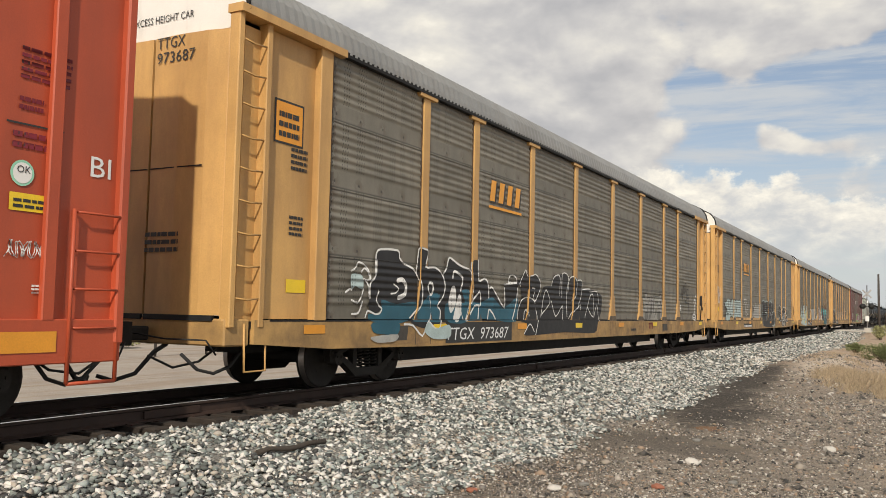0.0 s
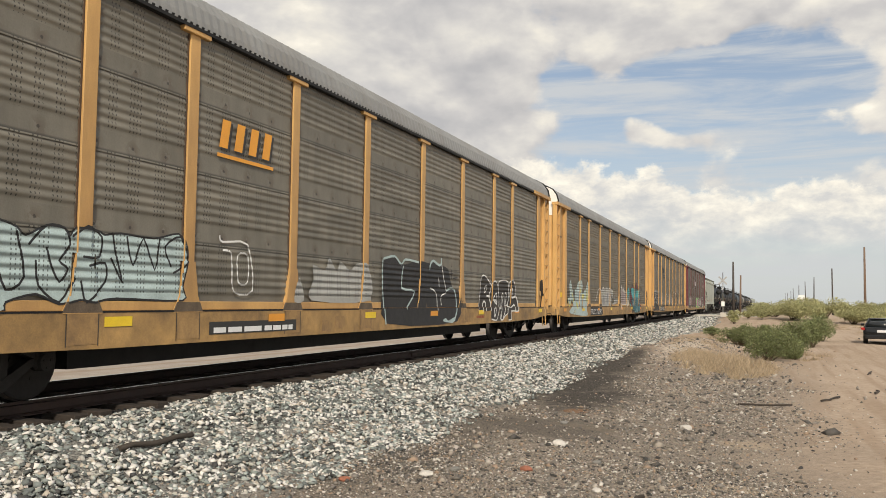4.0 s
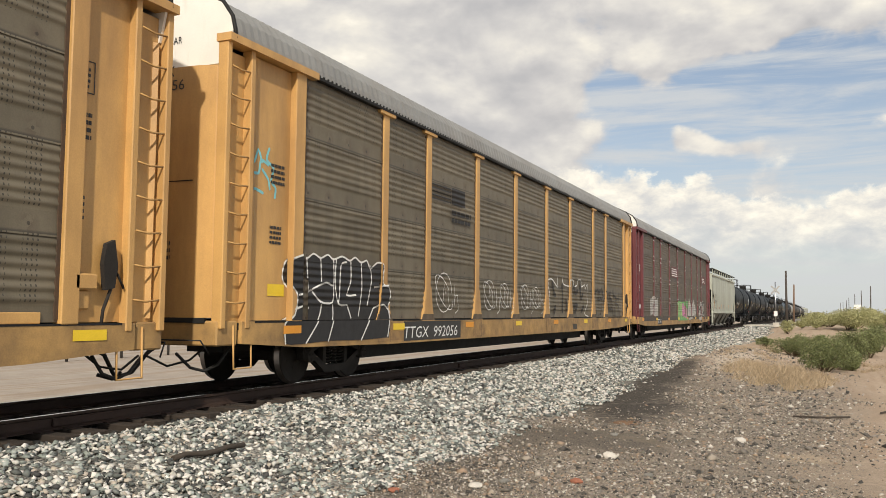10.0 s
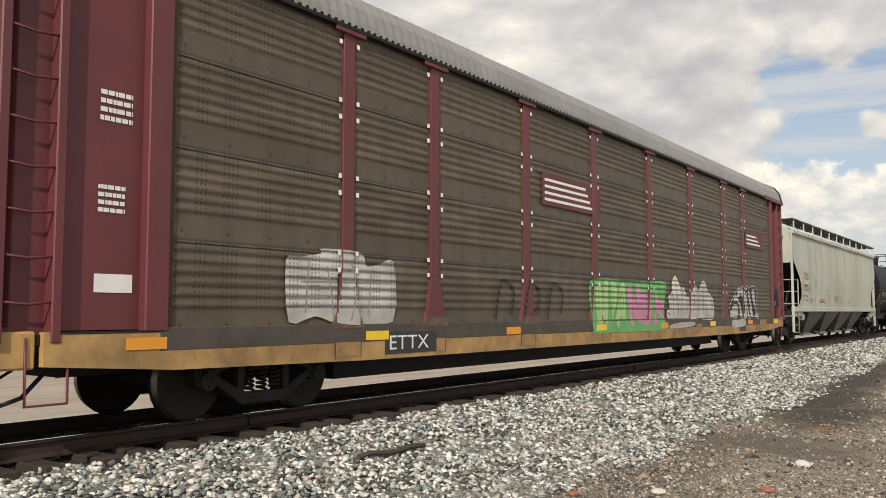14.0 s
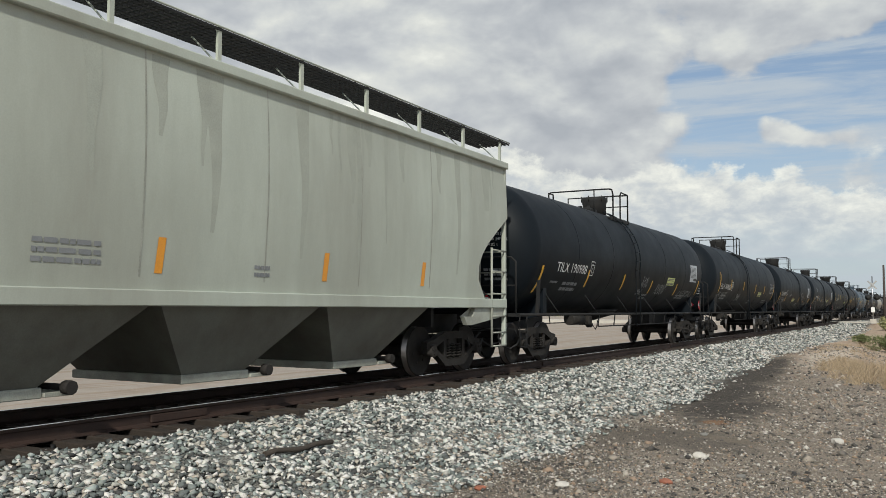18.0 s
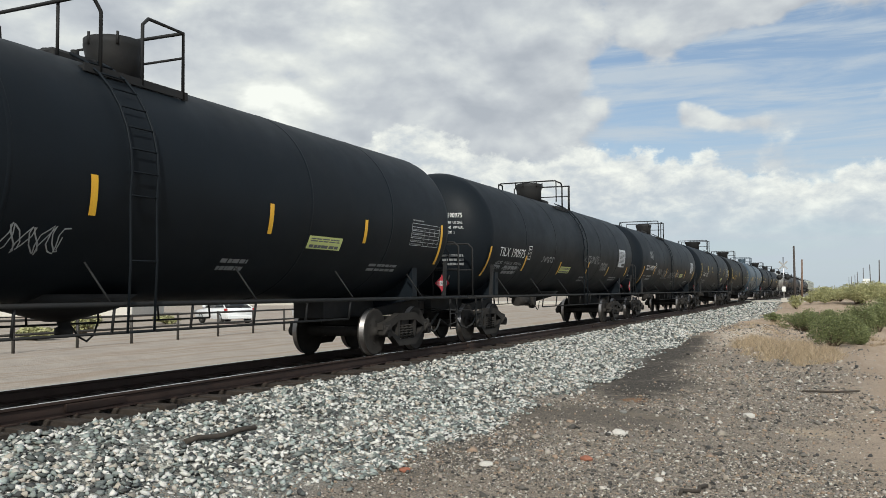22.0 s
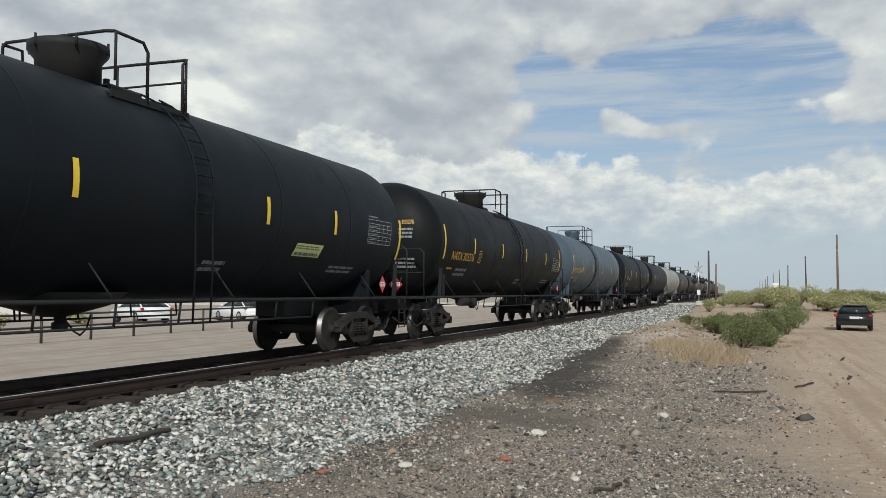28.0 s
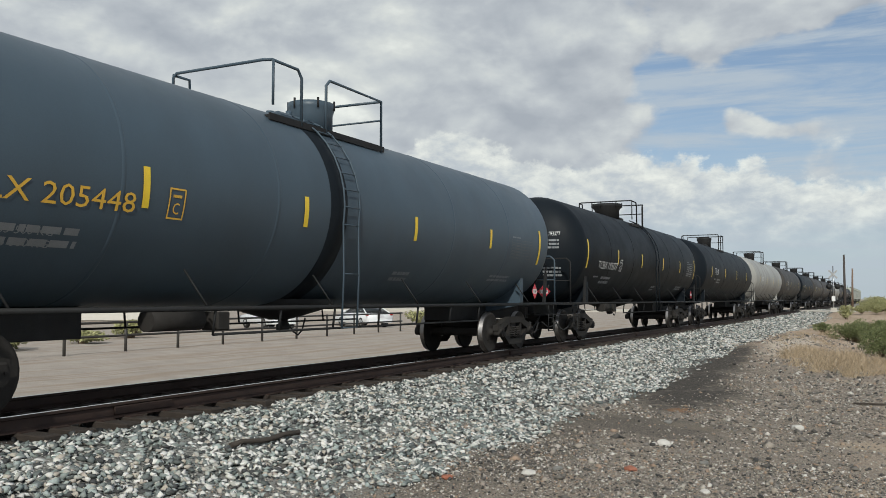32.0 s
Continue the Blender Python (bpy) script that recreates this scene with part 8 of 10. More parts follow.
art.fill(yellow_sill, [(2.96, 1.4), (3.15, 1.45), (3.22, 1.17), (3.1, 0.94), (2.92, 0.95)])
art.line(ink_grey, 0.02, [(0.61, 1.94), (0.69, 2.05), (0.81, 2.13), (0.92, 2.05), (1.13, 1.81), (1.47, 1.28)])
art.line(ink_grey, 0.02, [(1.64, 1.75), (1.69, 1.28)])
art.line(ink_grey, 0.02, [(1.9, 1.71), (1.9, 1.25)])
art.line(ink_grey, 0.02, [(2.26, 1.7), (2.22, 1.5), (2.33, 1.36), (2.38, 1.58), (2.26, 1.7)])
art.line(ink_grey, 0.02, [(1.63, 0.94), (1.12, 0.76), (1.49, 0.81), (1.68, 0.7)])
art.line(ink_grey, 0.02, [(2.82, 2.18), (3.13, 2.11), (3.26, 1.9), (3.08, 1.7)])
art.line(ink_grey, 0.02, [(2.95, 1.67), (2.81, 1.44), (2.86, 0.99)])
art.done("pale blue sprayed letters with lemon yellow shading")
art = Spray(c, FIELDS)
art.line(spray_white, 0.04, [(6.22, 1.3), (7.07, 1.89), (7.66, 1.75)])
art.line(spray_white, 0.04, [(7.66, 1.71), (7.79, 1.82), (8.26, 1.96), (8.5, 1.91), (8.7, 1.81)])
art.line(spray_white, 0.04, [(8.85, 1.88), (9.08, 1.99), (9.73, 1.89), (9.84, 1.99), (10.28, 1.89)])
art.line(spray_white, 0.04, [(10.28, 1.89), (10.97, 1.85), (10.99, 1.46)])
art.fill(ink_silver, [(7.66, 1.67), (7.79, 1.82), (8.26, 1.96), (8.7, 1.77), (8.89, 1.91), (9.08, 1.99), (9.65, 1.95), (10.28, 1.87), (10.97, 1.85), (10.99, 1.46), (10.63, 1.56), (10.46, 1.53), (10.31, 1.1), (9.76, 1.06), (9.12, 1.06), (7.79, 1.08), (7.81, 1.32), (7.64, 1.44)])
art.fill(ink_grey, [(7.84, 1.32), (7.94, 1.42), (8.03, 1.32), (8.01, 1.2), (7.9, 1.2)])
art.fill(ink_grey, [(8.17, 1.41), (8.28, 1.6), (8.52, 1.56), (8.59, 1.33), (8.54, 1.11), (8.24, 1.12)])
art.fill(ink_grey, [(9.18, 1.2), (9.2, 1.61), (9.34, 1.7), (9.46, 1.57), (9.46, 1.29), (9.36, 1.11)])
art.fill(ink_silver, [(10.9, 1.2), (11.27, 1.23), (11.65, 1.42), (12.43, 1.43), (12.38, 1.23), (11, 1.12)])
art.line(ink_silver, 0.1, [(11.34, 1.25), (11.28, 1.57)])
art.line(ink_silver, 0.1, [(11.46, 1.28), (11.69, 1.69)])
art.done("faded silver sprayed letters with white contour")
art = Spray(c, FIELDS)
art.fill(spray_mauve, [(13.61, 1.88), (13.8, 2.05), (14.13, 2.03), (14.48, 1.82), (14.84, 1.87), (15.22, 1.85), (15.61, 1.62), (15.94, 1.42), (15.86, 1.17), (14.5, 1.14), (13.62, 1.2), (13.57, 1.63)])
art.line(spray_white, 0.025, [(13.61, 1.88), (13.8, 2.05), (14.13, 2.03), (14.48, 1.82), (14.84, 1.87), (15.22, 1.85), (15.61, 1.62), (15.94, 1.42), (15.86, 1.17), (14.5, 1.14), (13.62, 1.2), (13.57, 1.63)], True)
art.fill(spray_white, [(13.6, 2.04), (13.73, 2.23), (13.82, 2.02)])
art.fill(spray_white, [(14.34, 1.88), (14.45, 2.13), (14.54, 1.87)])
art.fill(spray_white, [(14.59, 1.89), (14.69, 2.06), (14.77, 1.86)])
art.fill(spray_white, [(15.41, 1.72), (15.53, 1.95), (15.63, 1.65)])
art.fill(spray_white, [(13.44, 0.87), (13.63, 1.11), (13.75, 1.11), (13.57, 0.84)])
art.line(ink_grey, 0.03, [(14.13, 1.97), (14.35, 1.2)])
art.line(ink_grey, 0.03, [(14.84, 1.83), (15, 1.2)])
art.done("mauve sprayed letters with white flames")
art = Spray(c, FIELDS)
art.fill(spray_teal, [(15.93, 1.64), (15.9, 1.79), (16.02, 2), (16.28, 2.12), (16.54, 2.05), (16.63, 1.91), (16.84, 1.82), (16.64, 1.75), (16.41, 1.57), (16.28, 1.43), (16.1, 1.4), (15.96, 1.5)])
art.line(spray_black, 0.05, [(15.93, 1.64), (15.9, 1.79), (16.02, 2), (16.28, 2.12), (16.54, 2.05), (16.63, 1.91), (16.84, 1.82), (16.64, 1.75), (16.41, 1.57), (16.28, 1.43), (16.1, 1.4), (15.96, 1.5)], True)
art.line(spray_black, 0.025, [(16.03, 1.76), (16.08, 1.94), (16.16, 1.76), (16.21, 1.97), (16.24, 1.79)])
art.line(spray_black, 0.025, [(16.32, 1.98), (16.27, 1.79), (16.37, 1.98), (16.35, 1.8), (16.54, 1.95)])
art.line(spray_black, 0.025, [(16.03, 1.66), (15.97, 1.62), (16.01, 1.52), (16.08, 1.54)])
art.line(spray_black, 0.025, [(16.1, 1.54), (16.11, 1.66), (16.18, 1.64), (16.15, 1.54)])
art.line(spray_black, 0.025, [(16.22, 1.57), (16.19, 1.65), (16.27, 1.67), (16.29, 1.59), (16.22, 1.57)])
art.fill(spray_cream, [(15.27, 1.44), (15.34, 1.54), (15.43, 1.52), (15.41, 1.43), (15.36, 1.35)])
art.fill(spray_cream, [(14.91, 1.88), (15.01, 1.94), (15.1, 1.89), (15.08, 1.74), (14.96, 1.67), (14.89, 1.77)])
art.fill(spray_cream, [(16.39, 1.55), (16.53, 1.62), (16.64, 1.56), (16.62, 1.45), (16.51, 1.35)])
art.fill(spray_cream, [(15.8, 1.28), (15.94, 1.34), (16.26, 1.39), (16.37, 1.33), (16.38, 1.12), (16.01, 1.11)])
art.fill(spray_cream, [(15.5, 1.43), (15.68, 1.66), (15.76, 1.51), (15.75, 1.24), (15.86, 1.05), (15.61, 1.02), (15.45, 1.08)])
art.fill(spray_cream, [(15.83, 1.01), (15.95, 1), (15.97, 0.93), (15.93, 0.74)])
art.done("round teal sprayed bubble with white hearts")
art = Spray(c, FIELDS)
art.fill(spray_red, [(16.89, 1.33), (17.06, 1.64), (17.43, 2.15), (18.69, 2.17), (19.28, 2.11), (19.55, 2.42), (19.88, 2.47), (19.84, 2.17), (20.87, 2.1), (21.16, 1.67), (21.12, 1.15), (21.71, 1.15), (21.24, 0.97), (20.37, 1.01), (17.67, 1.07), (17.4, 1.12), (17.53, 1.25), (16.95, 1.29)])
art.fill(spray_black, [(17.53, 2.1), (17.18, 1.91), (17.58, 1.7), (17.8, 1.55), (17.33, 1.36), (17.88, 1.16), (17.65, 0.66), (18.15, 0.62), (18.37, 1.04), (18.57, 0.67), (20.69, 0.61), (21.18, 1), (20.73, 1.32), (20.89, 2.07), (18.69, 2.1)])
art.fill(spray_teal, [(17.53, 2.07), (18.41, 2.09), (18.51, 1.55), (18.67, 2.04), (19.15, 2.04), (19.25, 1.72), (19.79, 2.13), (19.86, 2), (20.82, 2.03), (20.72, 1.57), (20.62, 1.32), (21.06, 1), (20.64, 0.67), (20.22, 0.77), (19.88, 0.67), (19.07, 0.68), (18.65, 0.71), (18.36, 1.06), (18.11, 0.75), (17.88, 1.11), (17.53, 1.3), (17.94, 1.53), (17.62, 1.66)])
art.fill(spray_dusk, [(17.56, 1.31), (17.94, 1.52), (18.54, 1.56), (19.26, 1.57), (20.69, 1.56), (20.62, 1.32), (21.04, 1), (20.61, 0.68), (20.22, 0.78), (19.88, 0.68), (19.07, 0.69), (18.65, 0.73), (18.36, 1.06), (18.11, 0.76), (17.88, 1.11)])
art.line(spray_black, 0.045, [(18.46, 2.09), (18.55, 1.74), (18.55, 1.35)])
art.line(spray_black, 0.045, [(19.17, 2.04), (19.27, 1.62), (19.24, 1.1)])
art.line(spray_black, 0.045, [(20.34, 1.98), (20.37, 1.59)])
art.line(spray_black, 0.045, [(19.48, 1.57), (19.59, 1.1), (19.5, 0.74)])
art.fill(spray_black, [(18.37, 1.04), (18.5, 1.04), (18.48, 0.72), (18.34, 0.7), (18.18, 0.78)])
art.fill(spray_black, [(20.18, 1.26), (20.41, 1.32), (20.37, 1.04), (20.18, 1.07)])
art.line(spray_white, 0.022, [(18.39, 1.37), (18.11, 0.78)])
art.line(spray_white, 0.022, [(18.75, 1.38), (18.7, 1.06)])
art.line(spray_white, 0.022, [(19.17, 1.64), (19.13, 1.36), (19.27, 0.95), (19.07, 0.68)])
art.line(spray_white, 0.022, [(19.79, 2.12), (19.83, 1.9), (19.71, 1.52), (19.91, 1.15), (19.83, 0.7)])
art.line(spray_white, 0.022, [(20.72, 1.55), (20.65, 1.32), (21.06, 1), (20.74, 0.7)])
art.fill(spray_teal, [(16.73, 1.07), (16.83, 1.15), (17.05, 1.2), (17.27, 1.14), (17.34, 1.06)])
art.line(spray_black, 0.035, [(16.72, 1.06), (16.83, 1.17), (17.05, 1.21), (17.27, 1.15), (17.37, 1.05)])
art.done("teal block letters with black and dark red shadow")
art = Spray(c, FIELDS)
art.line(spray_black, 0.028, [(17.42, 2.42), (17.53, 2.22), (17.59, 2.41), (17.68, 2.23)])
art.line(spray_black, 0.028, [(17.8, 2.45), (17.77, 2.22)])
art.line(spray_black, 0.028, [(17.7, 2.41), (17.94, 2.46)])
art.line(spray_black, 0.028, [(18.02, 2.37), (18.21, 2.34), (18.1, 2.22), (17.96, 2.28), (18.04, 2.36)])
art.line(spray_black, 0.028, [(18.72, 2.42), (18.77, 2.23)])
art.line(spray_black, 0.028, [(18.68, 2.4), (18.93, 2.42), (18.75, 2.32), (18.98, 2.24)])
art.line(spray_black, 0.028, [(19.06, 2.4), (19.23, 2.39), (19.06, 2.25), (19.24, 2.26)])
art.line(spray_black, 0.028, [(19.28, 2.39), (19.32, 2.25), (19.46, 2.44)])
art.line(spray_black, 0.028, [(20.05, 2.29), (20.13, 2.15), (20.28, 2.29)])
art.line(spray_black, 0.028, [(20.33, 2.29), (20.39, 2.15), (20.6, 2.28), (20.44, 2.22)])
art.line(spray_black, 0.028, [(20.65, 2.28), (20.81, 2.31), (20.67, 2.17), (20.87, 2.2)])
art.line(spray_black, 0.028, [(20.92, 2.3), (20.98, 2.19), (21.15, 2.35)])
art.line(spray_black, 0.028, [(21.15, 2.06), (21.27, 2.24), (21.44, 2.16), (21.21, 1.94)])
art.line(spray_black, 0.028, [(21.5, 2.22), (21.69, 2.08), (21.51, 1.98)])
art.line(spray_black, 0.028, [(21.75, 2.18), (21.93, 2.19), (21.81, 2.03), (22, 2.06)])
art.line(spray_black, 0.028, [(22.03, 2.23), (22.09, 2.04), (22.21, 2.27)])
art.done("row of thin black sprayed tags")
bars(G + 16.6, 0.72, 0.65, 0.12, 1, SILL_SIDE, ink_rust, c, seed=43)
FIELDS = side_fields(POSTS_LATER)
c = lay(RACKS[3], autorack(RACKS[3], yellow, yellow_sill, screen_olive, "yellow and grey covered car carrier with thin white tags", 0.4, posts=POSTS_LATER, front=13.70))
rack_dress(c, ("TTGX", "992056"), "TTGX  992056", end=0.5, front=13.70)
patch(G + 5.9, 3.58, 0.75, 0.36, K_SIDE, spray_black, c, "company_mark", 0.003)
bars(G + 5.9, 3.18, 1.15, 0.34, 2, K_SIDE, spray_black, c, lift=0.003, seed=51)
for k in range(5):
    patch(G + 4.85, 3.58 + 0.075 * k, 1.0, 0.03, K_SIDE, spray_black, c, "company_mark", 0.003)
for k, (y, size) in enumerate(((5.5, 0.42), (8.25, 0.36), (9.35, 0.32), (11.0, 0.34), (12.0, 0.30))):
    bm = bmesh.new()
    for lap in range(2):
        stroke(bm, [(G + y + size * (1 + 0.1 * lap) * math.cos(a + lap), 1.62 + size * math.sin(a + 0.2 * lap) * (1 - 0.12 * lap)) for a in (j * 5.6 / 18 for j in range(19))], 0.022, K_SIDE, 0.006 + 0.002 * lap)
    stroke(bm, [(G + y - 0.05, 1.45), (G + y, 1.8), (G + y + 0.08, 1.6), (G + y + 0.2, 1.68), (G + y + 0.24, 1.42)], 0.022, K_SIDE, 0.011)
    stroke(bm, [(G + y + size + 0.12, 1.78), (G + y + size + 0.13, 1.35), (G + y + size + 0.2, 1.56), (G + y + size + 0.32, 1.58), (G + y + size + 0.36, 1.25), (G + y + size + 0.2, 1.18)], 0.022, K_SIDE, 0.013)
    part("graffiti_tag", bm, spray_white, c)
art = Spray(c, FIELDS)
art.fill(spray_black, [(-0.43, 1.79), (-0.33, 1.98), (0.01, 2.08), (0.13, 2.04), (0.33, 2.12), (0.54, 2.07), (0.76, 2.13), (0.94, 2.07), (1.22, 2.13), (1.46, 2.08), (1.66, 2.14), (1.87, 2.07), (2.08, 2.11), (2.19, 1.97), (2.47, 2.09), (2.7, 2.06), (2.68, 1.71), (2.95, 1.65), (3.02, 1.49), (2.85, 1.3), (2.94, 1.07), (2.87, 0.75), (1.87, 0.71), (0.77, 0.72), (0.19, 0.7), (-0.45, 0.71), (-0.47, 1.04), (-0.26, 1.14), (-0.16, 1.45), (-0.39, 1.64)])
art.line(spray_white, 0.032, [(-0.45, 0.71), (-0.47, 1.01), (-0.23, 1.14), (-0.16, 1.45), (-0.4, 1.64), (-0.43, 1.79), (-0.33, 1.98), (0.01, 2.08), (0.13, 2.03), (0.33, 2.12), (0.54, 2.06), (0.76, 2.13), (0.94, 2.06), (1.22, 2.13), (1.48, 2.07), (1.66, 2.14), (1.87, 2.06), (2.08, 2.11), (2.21, 1.97), (2.47, 2.09), (2.7, 2.06), (2.68, 1.71), (2.95, 1.65), (3.02, 1.49), (2.85, 1.3), (2.94, 1.07), (2.87, 0.75)])
art.line(spray_white, 0.032, [(0.13, 2.04), (0.19, 1.53)])
art.line(spray_white, 0.032, [(0.54, 2.07), (0.58, 1.68)])
art.line(spray_white, 0.032, [(0.94, 2.07), (0.96, 1.64), (0.73, 1.67), (0.39, 1.58), (0.19, 1.51), (-0.12, 1.45)])
art.line(spray_white, 0.032, [(-0.21, 1.23), (0, 1.28), (0.2, 1.25)])
art.line(spray_white, 0.032, [(0.31, 1.51), (0.57, 1.35), (0.93, 1.35), (0.96, 1.64)])
art.line(spray_white, 0.032, [(1.03, 2.07), (1, 1.7), (1.11, 1.33), (1.4, 1.31)])
art.line(spray_white, 0.032, [(1.36, 2.04), (1.18, 1.97), (1.15, 1.48), (1.11, 1.33)])
art.line(spray_white, 0.032, [(1.51, 2.05), (1.52, 1.72), (1.39, 1.48), (1.71, 1.49)])
art.line(spray_white, 0.032, [(1.87, 2.07), (1.91, 1.62), (1.8, 1.13)])
art.line(spray_white, 0.032, [(2.19, 2.03), (2.26, 1.76), (2.11, 1.32)])
art.line(spray_white, 0.032, [(1.4, 1.31), (1.55, 1.08)])
art.line(spray_white, 0.032, [(0.58, 1.3), (0.5, 1.08), (0.11, 0.7)])
art.line(spray_white, 0.032, [(0.93, 1.3), (0.94, 1.08), (0.77, 0.72)])
art.line(spray_white, 0.032, [(2.33, 1.26), (2.67, 1.33), (2.91, 1.2)])
art.line(spray_white, 0.032, [(1.87, 0.71), (2.23, 1.13), (2.33, 1.26)])
art.line(spray_white, 0.032, [(2.37, 1.64), (2.89, 1.69)])
art.done("black sprayed fingers of letters with white contour")
art = Spray(c, FIELDS)
art.line(spray_cyan, 0.045, [(-1.39, 3.39), (-1.2, 3.36), (-1.11, 3.55), (-1, 3.37)])
art.line(spray_cyan, 0.045, [(-1.32, 3.21), (-1.09, 3.21), (-1.04, 3.41), (-0.83, 3.36)])
art.line(spray_cyan, 0.045, [(-1.41, 3.12), (-1.19, 3.14)])
art.line(spray_cyan, 0.045, [(-0.84, 3.61), (-0.9, 3.44), (-0.72, 3.33), (-0.78, 3.14), (-0.66, 3.04), (-0.68, 2.88)])
art.line(spray_cyan, 0.045, [(-1.3, 2.9), (-1.18, 2.97), (-0.98, 2.93)])
art.line(spray_cyan, 0.045, [(-1.32, 2.69), (-1.31, 2.78)])
art.line(spray_cyan, 0.045, [(-1, 3.27), (-0.85, 3.15), (-0.81, 3.01)])
art.done("cyan sprayed tag")
art = Spray(c, FIELDS)
art.line(spray_white, 0.038, [(13.15, 2.17), (13.48, 2.22), (13.75, 2.16), (14.18, 1.99), (14.18, 2.27)])
art.line(spray_white, 0.038, [(14.7, 2.29), (14.86, 2.1), (15.59, 2.06), (15.59, 2.25), (16.02, 2.27), (16.06, 2.08), (16.48, 2.11), (16.57, 2.28), (16.99, 2.3), (17.05, 2.08), (17.45, 2.16), (17.55, 2.03), (17.86, 2.19), (17.8, 1.78), (17.87, 1.54), (17.46, 1.18), (17.98, 1.08)])
art.line(spray_white, 0.038, [(13.13, 2.08), (13.36, 1.71), (13.31, 1.08)])
art.line(spray_umber, 0.13, [(13.65, 2.1), (13.82, 1.8), (13.94, 1.74)])
art.line(spray_umber, 0.13, [(14.7, 2.08), (14.76, 1.74), (14.73, 1.25)])
art.line(spray_umber, 0.13, [(15.13, 1.6), (15.24, 1.41), (15.15, 1.29)])
art.line(spray_umber, 0.13, [(16.12, 2.11), (16.19, 1.86), (16.57, 1.92)])
art.line(spray_umber, 0.13, [(16.87, 2.17), (16.98, 1.67), (17.19, 1.82)])
art.line(spray_umber, 0.13, [(17.06, 1.26), (17.35, 1.45)])
art.line(spray_umber, 0.13, [(16.08, 1.43), (16.52, 1.46), (16.21, 1.21)])
art.fill(spray_umber, [(13.77, 1.18), (13.8, 1.39), (14.02, 1.43), (13.96, 1.25), (13.81, 1.13)])
art.line(spray_umber, 0.07, [(19.06, 1.88), (19.09, 1.97), (19.23, 2.03), (19.43, 2.03), (19.56, 1.92)])
art.line(spray_umber, 0.1, [(19.41, 1.79), (19.44, 1.7), (19.62, 1.68)])
art.line(spray_umber, 0.09, [(19.59, 2.03), (19.68, 1.93), (19.76, 1.75), (19.95, 1.71)])
art.line(spray_umber, 0.05, [(19.72, 1.84), (19.75, 1.99), (19.89, 2.1), (20.05, 2.05), (20.11, 1.89), (19.98, 1.73)])
art.line(spray_umber, 0.06, [(20.11, 2.02), (20.15, 1.83), (20.25, 1.82)])
art.line(spray_umber, 0.05, [(20.49, 2.15), (20.58, 2.01), (20.71, 2.02), (20.89, 1.93), (20.96, 1.78)])
art.line(spray_umber, 0.06, [(20.17, 1.8), (20.24, 1.61), (20.22, 1.48)])
art.line(spray_umber, 0.05, [(19.87, 1.6), (19.9, 1.41), (19.82, 1.2)])
art.line(spray_umber, 0.05, [(20.95, 1.91), (20.94, 1.64), (21.08, 1.51)])
art.line(spray_umber, 0.1, [(21.23, 1.97), (21.31, 1.76), (21.56, 1.74)])
art.line(spray_umber, 0.09, [(21.8, 2.06), (21.94, 1.9), (22.19, 1.86), (22.45, 1.72)])
art.line(spray_umber, 0.06, [(21.45, 2.05), (21.46, 1.77)])
art.line(spray_umber, 0.08, [(21.61, 1.7), (21.66, 1.49), (21.47, 1.3)])
art.line(spray_umber, 0.08, [(21.13, 1.51), (21.22, 1.37), (21.42, 1.37)])
art.line(spray_umber, 0.05, [(22.19, 1.59), (22.6, 1.55), (22.87, 1.39), (23.03, 1.07)])
art.line(spray_umber, 0.1, [(22.14, 1.42), (22.21, 1.08)])
art.line(spray_umber, 0.07, [(21.72, 1.38), (21.83, 1.12)])
art.line(spray_umber, 0.05, [(22.47, 1.81), (22.77, 1.77), (22.96, 1.8)])
art.line(spray_umber, 0.06, [(19.16, 1.28), (19.2, 1.11)])
art.line(spray_umber, 0.07, [(19.64, 1.14), (19.82, 1.18)])
art.line(spray_umber, 0.05, [(18.85, 1.99), (18.98, 1.93), (19, 2.02), (18.91, 2.03)])
art.done("ghost of dark sprayed letters under a white outline")
scrawl(c, side_at(1.362), 12.15, 3.9, 0.42, 0.75, spray_cyan, 3, 0.03, 4)
scrawl(c, side_at(1.362), 12.20, 3.5, 0.40, 0.4, spray_cyan, 6, 0.03, 4)
FIELDS = side_fields(POSTS)
c = lay(RACKS[4], autorack(RACKS[4], maroon, yellow_sill, screen_brown, "maroon covered car carrier with brown sides and silver graffiti", 0.25))
rack_dress(c, ("ETTX", "701176"), "", False, ink_white, 0.40)
FIELDS = side_fields(POSTS, False, 1.4605)
bm = bmesh.new()
box(bm, 1.40, 1.460, -11.8, 12.1, 0.84, 1.075, 0.006)
part("bottom_board", bm, board_dark, c, "soot-stained board under the siding")
patch(-8.2, 0.66, 1.2, 0.30, SILL_SIDE, ink_black, c, "number_band", 0.0036)
write("ETTX", -8.1, 0.72, 0.19, SILL_SIDE, ink_white, c, 0.9, "car_number", 0.008)
patch(G + 8.0, 3.18, 2.5, 0.60, K_SIDE, sign_faded, c, "company_mark", 0.008, label="dark red company sign")
for k in range(4):
    patch(G + 8.1, 3.26 + 0.12 * k, 2.0 - 0.1 * k, 0.05, K_SIDE, sign_white, c, "company_mark", 0.014)
patch(G + 20.9, 3.2, 2.1, 0.55, K_SIDE, sign_faded, c, "company_mark", 0.008, label="faded dark red company sign")
for k in range(3):
    patch(G + 21.0, 3.3 + 0.12 * k, 1.5 - 0.2 * k, 0.05, K_SIDE, sign_white, c, "company_mark", 0.014)
sprayed_field = Spray(c, FIELDS)
